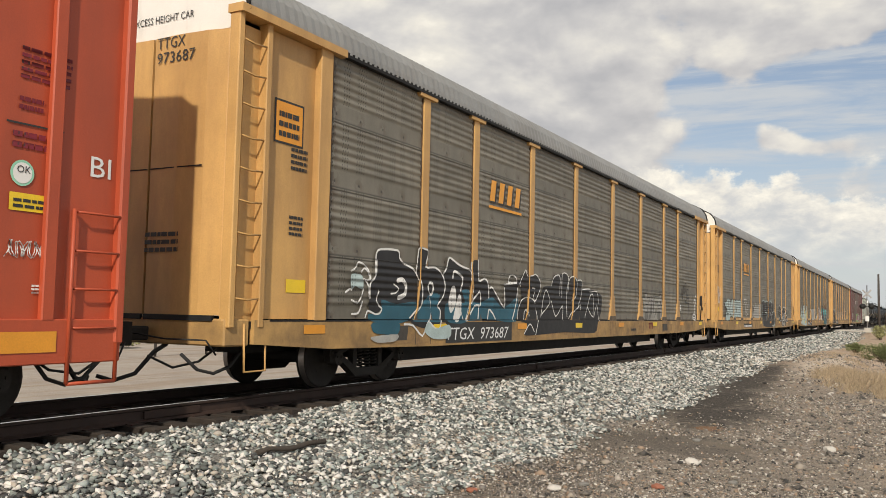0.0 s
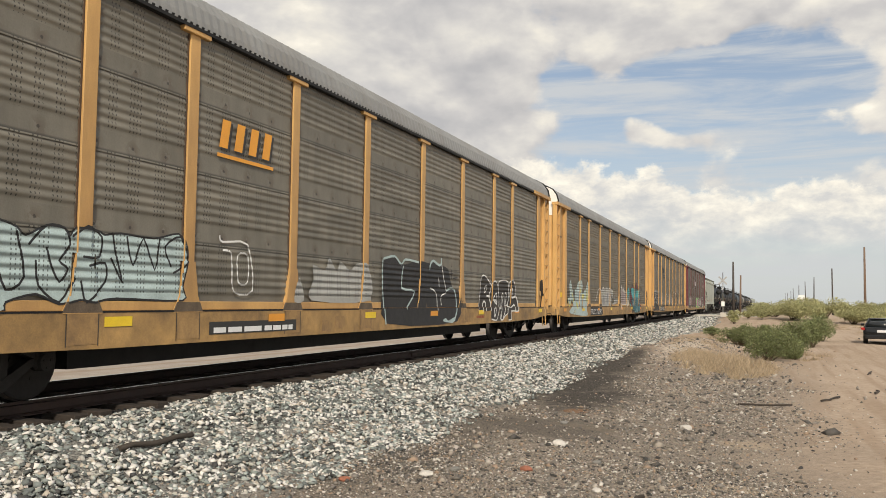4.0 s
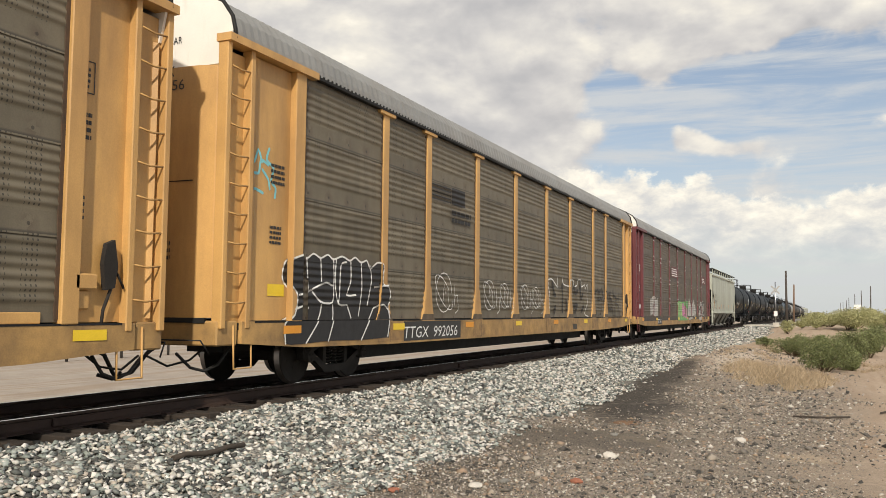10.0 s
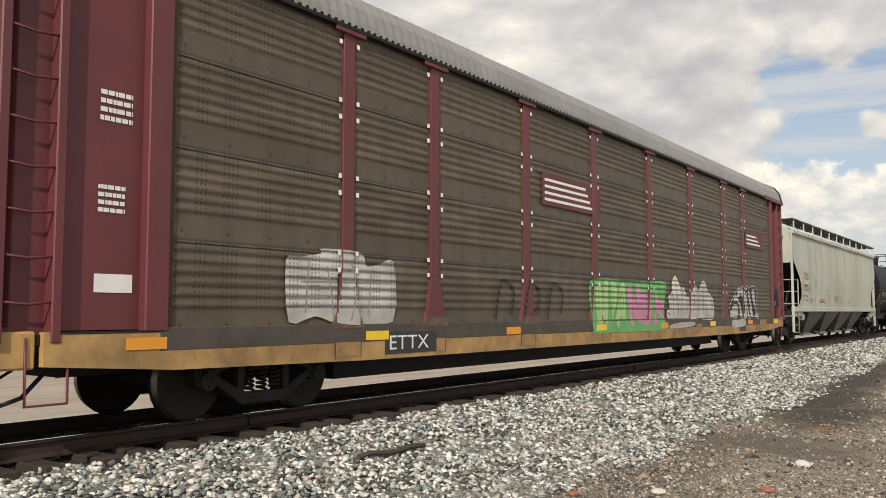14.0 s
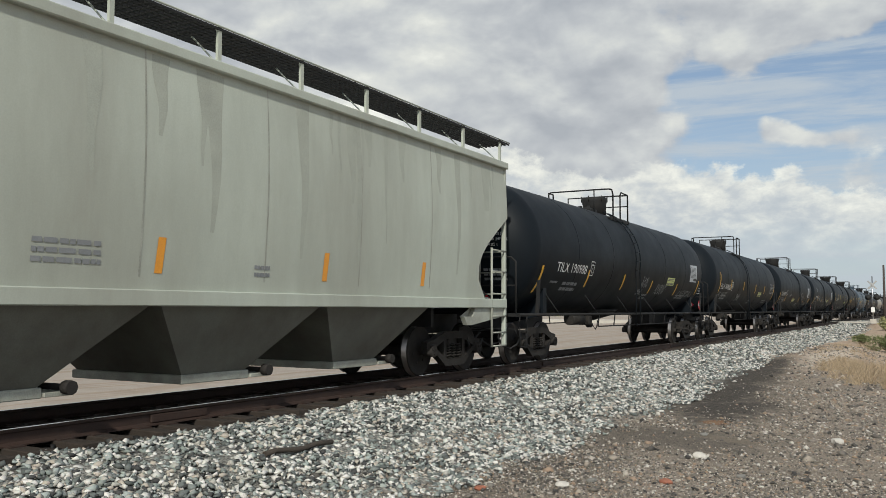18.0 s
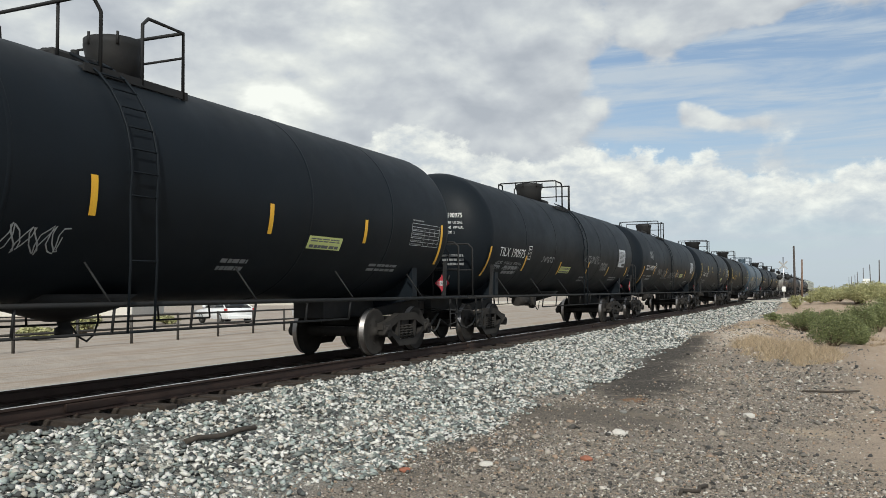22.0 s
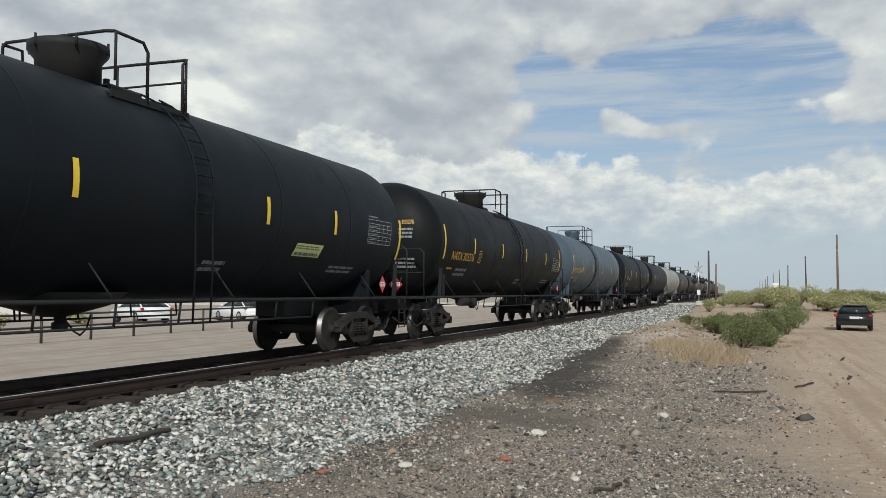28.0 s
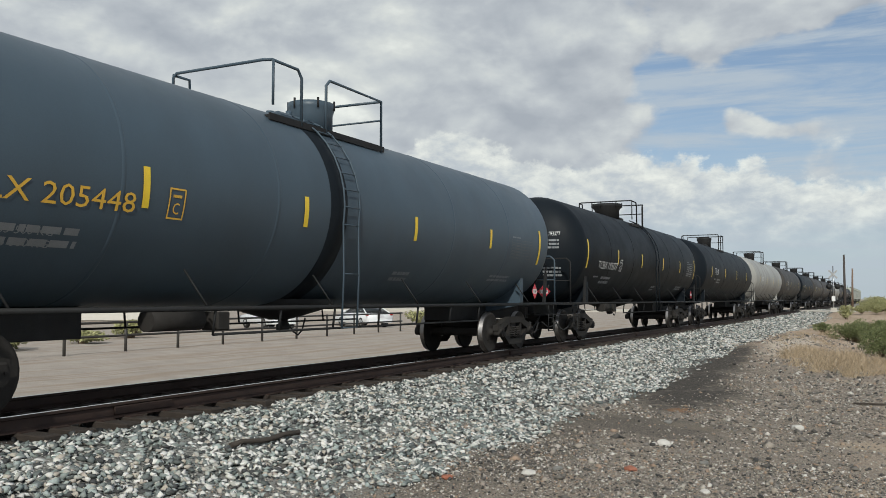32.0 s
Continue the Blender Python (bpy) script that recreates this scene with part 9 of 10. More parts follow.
for k in range(3):
    sprayed_field.line(spray_umber, 0.05, [(6.4 + 0.9 * k, 1.15), (6.6 + 0.9 * k, 1.75), (7.0 + 0.9 * k, 1.6), (6.9 + 0.9 * k, 1.2)])
sprayed_field.done("faint dark sprayed letters")
art = Spray(c, FIELDS)
art.fill(ink_bright, [(1.65, 1.85), (1.88, 1.9), (2.25, 1.96), (2.25, 2.02), (2.68, 2.03), (3.04, 2), (3.13, 1.84), (3.37, 1.87), (3.71, 1.92), (3.7, 1.1), (2.63, 1.08), (2.16, 1.18), (1.71, 1.11)])
art.line(ink_grey, 0.025, [(2.37, 1.79), (2.46, 1.44), (2.5, 1.17)])
art.line(ink_grey, 0.025, [(2.81, 1.85), (2.9, 1.49), (2.8, 1.13)])
art.line(ink_grey, 0.025, [(1.92, 1.6), (3.66, 1.62)])
art.line(ink_grey, 0.025, [(2.04, 1.87), (1.99, 1.22)])
art.line(ink_grey, 0.025, [(3.23, 1.77), (3.17, 1.17)])
art.line(ink_grey, 0.025, [(1.71, 1.39), (2.37, 1.42)])
art.done("bright silver sprayed block letters")
art = Spray(c, FIELDS)
art.fill(spray_green, [(9.98, 1.85), (10.99, 1.92), (11.67, 1.89), (13.07, 1.92), (14.11, 1.94), (14.1, 1.65), (13.94, 1.1), (14.09, 0.84), (13.4, 0.8), (11.03, 0.81), (10.11, 0.82), (9.98, 1.26)])
art.fill(spray_lime, [(10.18, 1.74), (10.48, 1.81), (10.54, 1.06), (10.23, 1.04)])
art.fill(spray_lime, [(10.6, 1.81), (10.83, 1.83), (10.79, 1.05), (10.58, 1.06)])
art.fill(spray_lime, [(10.99, 1.84), (11.17, 1.85), (11.28, 1.66), (11.2, 1.27), (11.02, 1.08)])
art.fill(spray_lime, [(11.42, 1.78), (11.68, 1.81), (11.71, 1.09), (11.57, 1.07), (11.51, 1.15), (11.36, 1.07), (11.3, 0.89), (11.16, 1.02), (11.29, 1.32)])
art.line(spray_green, 0.05, [(11.42, 1.41), (11.43, 1.51), (11.51, 1.59), (11.6, 1.55), (11.59, 1.37), (11.5, 1.28)], True)
art.line(spray_green, 0.08, [(11.36, 1.78), (11.25, 1.35), (11.1, 1.13)])
art.fill(spray_pink, [(11.83, 1.75), (12.01, 1.77), (12.1, 1.58), (12.06, 1.33), (12.09, 0.97), (11.96, 0.93), (11.9, 1.27)])
art.fill(spray_pink, [(12, 1.77), (12.07, 1.7), (12.36, 1.27), (12.4, 1.02), (12.26, 1.06), (12.06, 1.36)])
art.fill(spray_pink, [(12.33, 1.77), (12.51, 1.8), (12.59, 1.59), (12.66, 1.05), (12.37, 1.05)])
art.fill(spray_pink, [(12.65, 1.6), (13.04, 1.68), (13.08, 1.54), (12.73, 1.5), (13.05, 1.44), (13.1, 1.18), (12.98, 0.94), (12.74, 0.95), (12.69, 1.27)])
art.fill(spray_pink, [(13.42, 1.66), (13.51, 1.7), (13.53, 1.56), (13.74, 1.49), (13.93, 1.46), (13.91, 1.32), (13.75, 1.24), (14.01, 1.08), (13.75, 1.14), (13.52, 1.23), (13.46, 1.07), (13.44, 0.93), (13.22, 0.97), (13.39, 1.28)])
art.line(spray_mauve, 0.05, [(12.73, 1.4), (13.01, 1.4)])
art.line(spray_mauve, 0.05, [(12.75, 1.27), (13.03, 1.28)])
art.line(spray_mauve, 0.05, [(12.77, 1.14), (13.01, 1.13)])
art.line(spray_mauve, 0.05, [(13.17, 1.61), (13.26, 1.31), (13.2, 0.99)])
art.done("green, lime and pink sprayed letters")
art = Spray(c, FIELDS)
art.fill(ink_bright, [(14.32, 1.6), (14.53, 1.7), (14.55, 1.93), (14.74, 2.1), (14.9, 2.03), (15.19, 1.78), (15.37, 1.83), (15.56, 1.61), (15.74, 1.58), (15.9, 1.73), (16.27, 1.9), (16.51, 1.75), (16.76, 2.01), (17.03, 2), (17.22, 1.75), (17.62, 1.58), (17.62, 1.06), (16.34, 1.07), (14.92, 1.07), (14.49, 1.06), (14.23, 1.1), (14.18, 1.24), (14.38, 1.28), (14.32, 1.5)])
art.line(spray_white, 0.03, [(14.32, 1.6), (14.53, 1.7), (14.55, 1.93), (14.74, 2.1), (14.9, 2.03), (15.19, 1.78), (15.37, 1.83), (15.56, 1.61), (15.74, 1.58), (15.9, 1.73), (16.27, 1.9), (16.51, 1.75), (16.76, 2.01), (17.03, 2), (17.22, 1.75), (17.62, 1.58), (17.62, 1.06), (16.34, 1.07), (14.92, 1.07), (14.49, 1.06), (14.23, 1.1), (14.18, 1.24), (14.38, 1.28), (14.32, 1.5)], True)
art.fill(spray_cream, [(14.55, 1.91), (14.74, 2.08), (14.9, 2.01), (15.13, 1.76), (14.91, 1.64), (14.69, 1.59), (14.55, 1.7)])
art.line(ink_grey, 0.04, [(14.55, 1.7), (14.69, 1.55), (14.91, 1.6), (14.96, 1.76)])
art.line(ink_grey, 0.04, [(15.25, 1.77), (15.29, 1.16)])
art.line(ink_grey, 0.04, [(15.49, 1.65), (15.62, 1.2)])
art.line(ink_grey, 0.04, [(16.07, 1.67), (16.04, 1.46), (16.31, 1.42), (16.41, 1.12)])
art.line(ink_grey, 0.04, [(16.55, 1.73), (16.48, 1.16)])
art.line(ink_grey, 0.04, [(14.64, 1.51), (14.59, 1.13)])
art.line(ink_grey, 0.04, [(14.91, 1.52), (14.97, 1.13)])
art.line(ink_grey, 0.04, [(16.91, 1.88), (16.84, 1.16)])
art.line(ink_grey, 0.04, [(14.23, 1.21), (14.41, 1.17)])
art.fill(ink_silver, [(14.28, 0.91), (14.92, 0.97), (16.01, 0.98), (15.94, 0.87), (14.39, 0.83)])
art.done("silver sprayed letters with white contour")
art = Spray(c, FIELDS)
art.fill(spray_black, [(19.18, 1.24), (19.55, 1.68), (20, 1.91), (20.44, 1.98), (20.81, 1.87), (20.98, 2.03), (21.15, 1.97), (21.56, 2.03), (21.94, 1.93), (21.89, 1.26), (22.09, 1.09), (21.9, 1.03), (19.23, 1.06)])
art.fill(ink_bright, [(19.22, 1.21), (19.55, 1.45), (19.87, 1.44), (19.97, 1.35), (19.84, 1.05), (19.23, 1.06)])
art.fill(ink_bright, [(19.57, 1.52), (19.59, 1.68), (19.82, 1.71), (20.15, 1.5), (20.33, 1.28), (20.37, 1.04), (20.22, 1.06), (20.06, 1.46), (19.82, 1.56)])
art.fill(ink_bright, [(19.93, 1.71), (20, 1.88), (20.29, 1.93), (20.6, 1.86), (20.85, 1.52), (20.73, 1.06), (20.42, 1.06), (20.56, 1.29), (20.48, 1.66), (20.2, 1.74), (20.01, 1.64)])
art.fill(ink_bright, [(21.44, 1.86), (21.56, 1.93), (21.72, 1.92), (21.79, 1.71), (21.83, 1.26), (21.67, 1.46), (21.48, 1.66)])
art.fill(ink_bright, [(20.85, 1.6), (20.93, 1.48), (21.17, 1.05), (20.92, 1.06), (20.83, 1.29)])
art.fill(ink_bright, [(21.04, 1.84), (21.15, 1.89), (21.39, 1.45), (21.52, 1.05), (21.34, 1.09), (21.16, 1.33), (21.25, 1.37), (21.07, 1.68)])
art.fill(ink_bright, [(19.25, 0.99), (19.84, 1), (20.52, 1.02), (20.58, 0.83), (19.84, 0.78), (19.28, 0.8)])
art.fill(ink_bright, [(21.77, 1.05), (21.83, 1.19), (21.99, 1.17), (22.03, 1.02)])
art.line(spray_white, 0.02, [(19.18, 1.24), (19.55, 1.68), (20, 1.91), (20.44, 1.98), (20.81, 1.87), (20.98, 2.03), (21.15, 1.97), (21.56, 2.03), (21.94, 1.93), (21.89, 1.26), (22.09, 1.09)], True)
art.done("silver and black sprayed letters")
for p in POSTS:
    for k in range(4):
        for s in (-0.17, 0.17):
            for d in (0.06, -0.16):
                patch(G + p + s - 0.03, 1.90 + 0.993 * k + d, 0.06, 0.06, K_SIDE, sign_white, c, "panel_bolt", 0.016)
HOPPER = lay(159.2, hopper_car(159.2))

TANKS = (177.75, 196.25, 214.7, 232.85, 251.25, 270.05, 288.35, 307.25)
NUMBERS = ("TILX 190988", "TILX 190938", "TILX 190975", "TILX 190979", "TCBX 193264", "NATX 303276", "UTLX 205448", "TCBX 193377")
# reflector strips of each tank: along, foot and head; the long ones stand by the ends
STRIPES = (((-7.5, 1.6, 2.2), (-4.5, 1.79, 2.21), (-1.51, 1.79, 2.21), (1.41, 1.73, 2.12), (4.55, 1.72, 2.10), (7.55, 1.8, 2.3)),
           ((-6.97, 1.93, 2.78), (-4.62, 2.10, 2.54), (-1.59, 2.09, 2.53), (1.69, 2.08, 2.51), (4.46, 2.08, 2.48), (7.65, 1.8, 2.6)),
           ((-7.85, 1.6, 2.3), (-5.19, 1.77, 2.17), (-1.88, 1.73, 2.10), (1.36, 1.81, 2.18), (4.24, 1.77, 2.09), (7.3, 1.8, 2.15)),
           ((-7.4, 1.57, 2.28), (-4.97, 1.93, 2.34), (-1.72, 1.9, 2.3), (1.5, 1.9, 2.3), (4.3, 1.9, 2.3), (7.4, 1.8, 2.3)),
           ((-7.5, 2.0, 2.9), (-4.45, 2.33, 2.79), (-2.05, 2.33, 2.79), (2.27, 2.34, 2.79), (4.74, 2.33, 2.78), (8.02, 1.97, 2.84)),
           ((-7.6, 2.12, 3.01), (-4.96, 2.35, 2.79), (-1.86, 2.34, 2.80), (1.37, 2.34, 2.79), (4.62, 2.33, 2.79), (7.35, 2.16, 3.02)),
           ((-7.65, 2.1, 2.95), (-5.06, 2.24, 2.70), (-2.06, 2.25, 2.68), (1.19, 2.25, 2.67), (4.45, 2.29, 2.68), (7.35, 2.05, 2.85)),
           ((-7.7, 2.1, 2.9), (-4.6, 2.3, 2.75), (-1.6, 2.3, 2.75), (1.6, 2.3, 2.75), (4.6, 2.3, 2.75), (7.6, 2.1, 2.9)))
# along and height of the data table, and of the pale lime label
TABLES = ((6.1, 2.23, 1.15, 0.60), (6.2, 2.13, 1.25, 0.42), (5.6, 2.13, 1.2, 0.66), (5.9, 2.2, 1.1, 0.58), (6.25, 2.25, 1.2, 0.50), (5.97, 2.12, 1.3, 0.44), (5.6, 2.14, 1.2, 0.40), (6.0, 2.2, 1.1, 0.5))
LIME = {0: (3.1, 2.03, 0.92, 0.25), 1: (2.75, 1.92, 1.0, 0.20), 2: (-1.77, 1.78, 1.08, 0.19), 3: (2.6, 1.9, 0.9, 0.2), 4: (3.35, 1.87, 1.0, 0.23)}
WIDE_TOP = (-1.25, 0.38, 0.1, 0.36, 0.50, 0.2, 0.75)
SHORT_TOP = (-0.83, 0.70, -0.62, 0.40, 0.52, 0.69, 0.08)
DOME_TOP = (-0.82, 0.75, -0.60, 0.44, 0.50, 0.69, 0.08)
for k, (center, number) in enumerate(zip(TANKS, NUMBERS)):
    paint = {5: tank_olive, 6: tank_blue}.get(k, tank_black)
    tone = {5: "olive black", 6: "blue grey"}.get(k, "black")
    plan = {2: SHORT_TOP, 4: DOME_TOP, 5: DOME_TOP, 6: (-2.2, 0.87, 0.1, 0.38, 0.46, 0.72, 1.7), 7: DOME_TOP}.get(k, WIDE_TOP)
    c = lay(center, tank_car(center, paint, f"{tone} tank car with reflector strips and railed top platform", tank_blue if k == 6 else dark_steel, "jacketed" if k == 6 else "plain", True, -0.3 if k == 6 else 0.0, 0.58,
                             0.45 if k == 0 else 0.0, 0.5 if k == 6 else 0.0, plan, {0: -0.66, 1: -0.95, 3: -0.8, 6: -1.0}.get(k, 0.4)))
    ink = {5: ink_gold, 6: ink_gold}.get(k, ink_white)
    y, z, w = {0: (-6.75, 2.1, 2.0), 1: (-6.79, 2.1, 2.02), 2: (-7.31, 2.1, 1.91), 3: (-7.0, 2.13, 1.86), 5: (-6.93, 2.12, 1.98), 6: (-7.5, 2.17, 2.3)}.get(k, (-6.6, 2.12, 2.0))
    reporting(c, number, ink, y, z, 0.22, w, True, {1: 0.29, 2: 0.24, 5: 0.45, 6: 0.48}.get(k, 0.25))
    if k == 6:
        for j, line in enumerate(("63 500 KG", "56 600 KG")):
            write(line, -6.75, 1.86 - 0.12 * j, 0.075, ROUND, ink_grey, c, 0.62, "load_stencil", 0.008)
    if k in (1, 2):
        for j, line in enumerate((("LD LMT   195300 LB   89050 KG", "LT WT     66700 LB   30250 KG"), ("LD LMT   197800 LB   89700 KG", "LT WT     65200 LB   29600 KG"))[k - 1]):
            write(line, y - 0.02, z - 0.19 - 0.13 * j, 0.075, ROUND, ink_tag, c, 1.85, "load_stencil", 0.009)
    for j, (u, z0, z1) in enumerate(STRIPES[k]):
        patch(u - 0.05, z0, 0.10, z1 - z0, ROUND, stripe_amber if k < 4 else stripe_yellow, c, "reflector_strip", 0.008, 7, -0.12 if k < 4 else -0.06)
    write(number, 0.32, 2.98, 0.11, dome_place, ink, c, 0.62, "small_number", 0.008, 2)
    if k < 4:
        for j, line in enumerate(("CAPY  30190  US GAL", "CAPY  25140  IMP GAL", "CAPY  114 282  L")):
            write(line, 0.33, 2.83 - 0.115 * j, 0.062, dome_place, ink_white, c, (0.62, 0.66, 0.46)[j], "capacity_stencil", 0.008)
    else:
        bars(0.32, 2.62, 0.6, 0.3, 3, dome_place, ink_grey, c, seed=20 + k)
    bars(0.45, 1.85, 0.5, 0.3, 3, dome_place, ink_grey, c, seed=24 + k)
    u, v, w, h = TABLES[k]
    if k in (0, 2, 3):
        patch(u, v, w * 0.86, h, ROUND, ink_pale, c, "data_table", 0.006, 5, label="white data panel on a black backing")
        bars(u + 0.08, v + 0.24 * h, w * 0.68, h * 0.66, 9, ROUND, ink_dim, c, "table_print", 0.012, seed=30 + k)
        patch(u + 0.42 * w, v + 0.06 * h, w * 0.40, h * 0.15, ROUND, ink_black, c, "table_field", 0.012, 2)
    else:
        for q in range(6):
            patch(u, v + h * q / 6, w, 0.008, ROUND, ink_pale if k != 6 else ink_dim, c, "table_line", 0.007)
        for q in (0.0, 0.45, 0.63, 0.82, 1.0):
            patch(u + w * q, v, 0.009, h * (1.0 if q in (0.0, 1.0) else 5 / 6), ROUND, ink_pale if k != 6 else ink_dim, c, "table_line", 0.0072, 5)
        for q in range(5):
            bars(u + 0.04, v + h * (q + 0.3) / 6, w * 0.36, h * 0.07, 1, ROUND, ink_grey if k != 6 else ink_dim, c, "table_print", 0.008, seed=30 + k + q)
        patch(u, v + h, w, 0.008, ROUND, ink_pale if k != 6 else ink_dim, c, "table_line", 0.007)
        bars(u + 0.02, v + h + 0.05, w * 0.4, 0.05, 1, ROUND, ink_grey, c, "table_print", 0.008, seed=36 + k)
    if k in LIME:
        u, v, w, h = LIME[k]
        patch(u, v, w, h, ROUND, label_lime, c, "lime_label", 0.006, 3, 0.25 if k == 4 else 0.0, label="pale lime label")
        bars(u + 0.06, v + 0.02, w - 0.12, h * 0.42, 1, ROUND, ink_dim, c, "label_print", 0.012, seed=40 + k)
        bars(u + 0.06, v + 0.58 * h, w - 0.12, h * 0.34, 2, ROUND, ink_dim, c, "label_print", 0.012, seed=45 + k)
    bars(0.9, 1.55, 0.6, 0.2, 2, ROUND, ink_grey, c, seed=50 + k)
    bars(5.0, 1.62, 1.1, 0.16, 2, ROUND, ink_grey, c, seed=55 + k)
    placard(c, 0.62, 1.42, end_at(-TANK_H - 0.25))
    placard(c, 7.75 if k < 4 else 7.2, 1.40, side_at(1.42))
    for j, (u, v, w, h) in enumerate({0: ((0.3, 1.85, 0.65, 0.4), (0.2, 1.66, 0.5, 0.2), (2.1, 1.68, 1.1, 0.4), (5.1, 1.66, 2.0, 0.26)), 1: ((-2.6, 1.62, 0.8, 0.36),), 2: ((-3.8, 2.03, 1.1, 0.2), (0.7, 2.12, 2.0, 0.3), (3.0, 1.9, 0.9, 0.35)),
                                      3: ((-6.2, 2.6, 0.7, 0.45), (-4.0, 1.95, 0.9, 0.3), (-2.7, 1.75, 1.6, 0.5), (-0.8, 1.8, 1.6, 0.4), (1.0, 1.9, 1.2, 0.3))}.get(k, ())):
        scrawl(c, ROUND, u, v, w, h, ink_tag, 60 + 7 * k + j, 0.016, 7 + j)

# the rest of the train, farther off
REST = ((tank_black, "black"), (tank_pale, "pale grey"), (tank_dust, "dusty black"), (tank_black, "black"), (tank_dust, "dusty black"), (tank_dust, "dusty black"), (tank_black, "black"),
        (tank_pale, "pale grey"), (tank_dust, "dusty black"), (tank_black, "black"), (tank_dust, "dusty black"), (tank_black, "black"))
pos = TANKS[-1]
kept = {}
for paint, tone in REST:
    pos += 18.6
    if tone not in kept:
        kept[tone] = tank_car(pos, paint, f"{tone} tank car farther back in the train", dark_steel, "plain", False)
        stripes(kept[tone][0], stripe_yellow, (-6.5, -2.5, 1.5, 5.5), 0.0, 2.3, 0.5)
        reporting(kept[tone][0], "TILX", ink_white, -5.6, 2.45, 0.30, 1.0, False)
        lay(pos, kept[tone])
    else:
        c = copy_thing(kept[tone][0], pose(TRACK_X, pos, 0))
        ROLLING.append((pos, c, [o for o in c.children_recursive if o.name.startswith("wheelset")]))
pos += 8.3
for k in range(7):
    pos += 10.0 if k == 0 else 18.6
    c = copy_thing(HOPPER, pose(TRACK_X, pos, 0))
    ROLLING.append((pos, c, [o for o in c.children_recursive if o.name.startswith("wheelset")]))

# ---- the level crossing ahead ----
bm = solid([(TRACK_X - 70, -0.20), (TRACK_X - 5, -0.09), (TRACK_X - 1.6, -0.03), (TRACK_X + 1.6, -0.03), (TRACK_X + 5, -0.09), (14, -0.55), (14, -1.2), (TRACK_X - 70, -1.2)], "y", CROSSING_Y - 3.4, CROSSING_Y + 3.4)
tagged(part("crossing_road", bm, concrete), "pale dusty road over the level crossing", "road", kind="structure")


def on_ground(x, y):
    return float(ground_height(x, y))


crossbuck_grey = material("weathered_crossbuck_sheet", (0.34, 0.34, 0.34), 0.6, vary=0.1, bump=0)


def crossing_signal(x, y, turn):
    z = on_ground(x, y) - 0.05
    s = thing("crossing_signal", pose(x, y, z, 0, 0, turn), "railroad crossing signal with crossbuck and twin lamps", "crossing signal", "signals of the crossing")
    bm = bmesh.new()
    rod(bm, (0, 0, 0), (0, 0, 5.0), 0.06, 8)
    part("mast", bm, rim_metal, s)
    bm = bmesh.new()
    box(bm, -0.3, 0.3, -0.3, 0.3, 0, 0.5, 0.04)
    part("base", bm, concrete, s)
    for a in (45, -45):
        bm = bmesh.new()
        box(bm, -0.60, 0.60, -0.09, -0.07, -0.085, 0.085, 0.006)
        o = part("crossbuck_blade", bm, crossbuck_grey, s)
        o.matrix_basis = pose(0, -0.02 if a > 0 else 0.005, 4.1, 0, a, 0)
    bm = bmesh.new()
    box(bm, -0.75, 0.75, -0.05, 0.05, 2.72, 2.80)
    part("lamp_arm", bm, signal_black, s)
    for w in (-1, 1):
        for turn_y in (0, 1):
            bm = turned([(-0.30, 0.10), (-0.05, 0.12), (0.0, 0.30), (0.03, 0.30), (0.05, 0.14)], 20, "y")
            bmesh.ops.translate(bm, verts=bm.verts[:], vec=(w * 0.42, -0.1, 2.78))
            lamp = part("lamp", bm, signal_black, s)
            lamp.matrix_basis = pose(0, 0, 0, 0, 0, 180 * turn_y)
            bm = turned([(-0.09, 0.02), (-0.07, 0.11), (-0.05, 0.115)], 16, "y")
            bmesh.ops.translate(bm, verts=bm.verts[:], vec=(w * 0.42, -0.1, 2.78))
            part("lens", bm, lamp_red, lamp)
    bm = bmesh.new()
    box(bm, -0.18, 0.18, -0.12, 0.12, 1.2, 1.75, 0.02)
    part("gate_mechanism", bm, sign_white, s)
    return s


crossing_signal(-4.7, CROSSING_Y - 4.6, 0)
crossing_signal(TRACK_X - 4.6, CROSSING_Y + 5.0, 180)


def pole(x, y, h, r, mat, label, arms=(), group="poles of the power line", lean=0.0, boxes=0):
    z = on_ground(x, y)
    p = thing("utility_pole", pose(x, y, z - 0.05, 0, lean, 0), label, "utility pole", group)
    bm = bmesh.new()
    rod(bm, (0, 0, 0), (0, 0, h), r, 12, r * 0.62)
    part("pole", bm, mat, p)
    for a, (z0, x0, x1) in enumerate(arms):
        bm = bmesh.new()
        box(bm, x0, x1, -0.07, 0.07, z0, z0 + 0.14, 0.01)
        arm = part("crossarm", bm, mat, p)
        for u in np.linspace(x0 * 0.93, x1 * 0.93, 3):
            bm = turned([(z0 + 0.14, 0.03), (z0 + 0.24, 0.08), (z0 + 0.30, 0.06), (z0 + 0.36, 0.02)], 8, "z")
            bmesh.ops.translate(bm, verts=bm.verts[:], vec=(float(u), 0, 0))
            part("insulator", bm, rim_metal, arm)
    for k in range(boxes):
        bm = turned([(h * 0.46, 0.2), (h * 0.46 + 0.8, 0.22), (h * 0.46 + 0.84, 0.1)], 12, "z")
        bmesh.ops.translate(bm, verts=bm.verts[:], vec=(-0.7, -0.1, 0))
        part("transformer", bm, rim_metal, p)
    return p


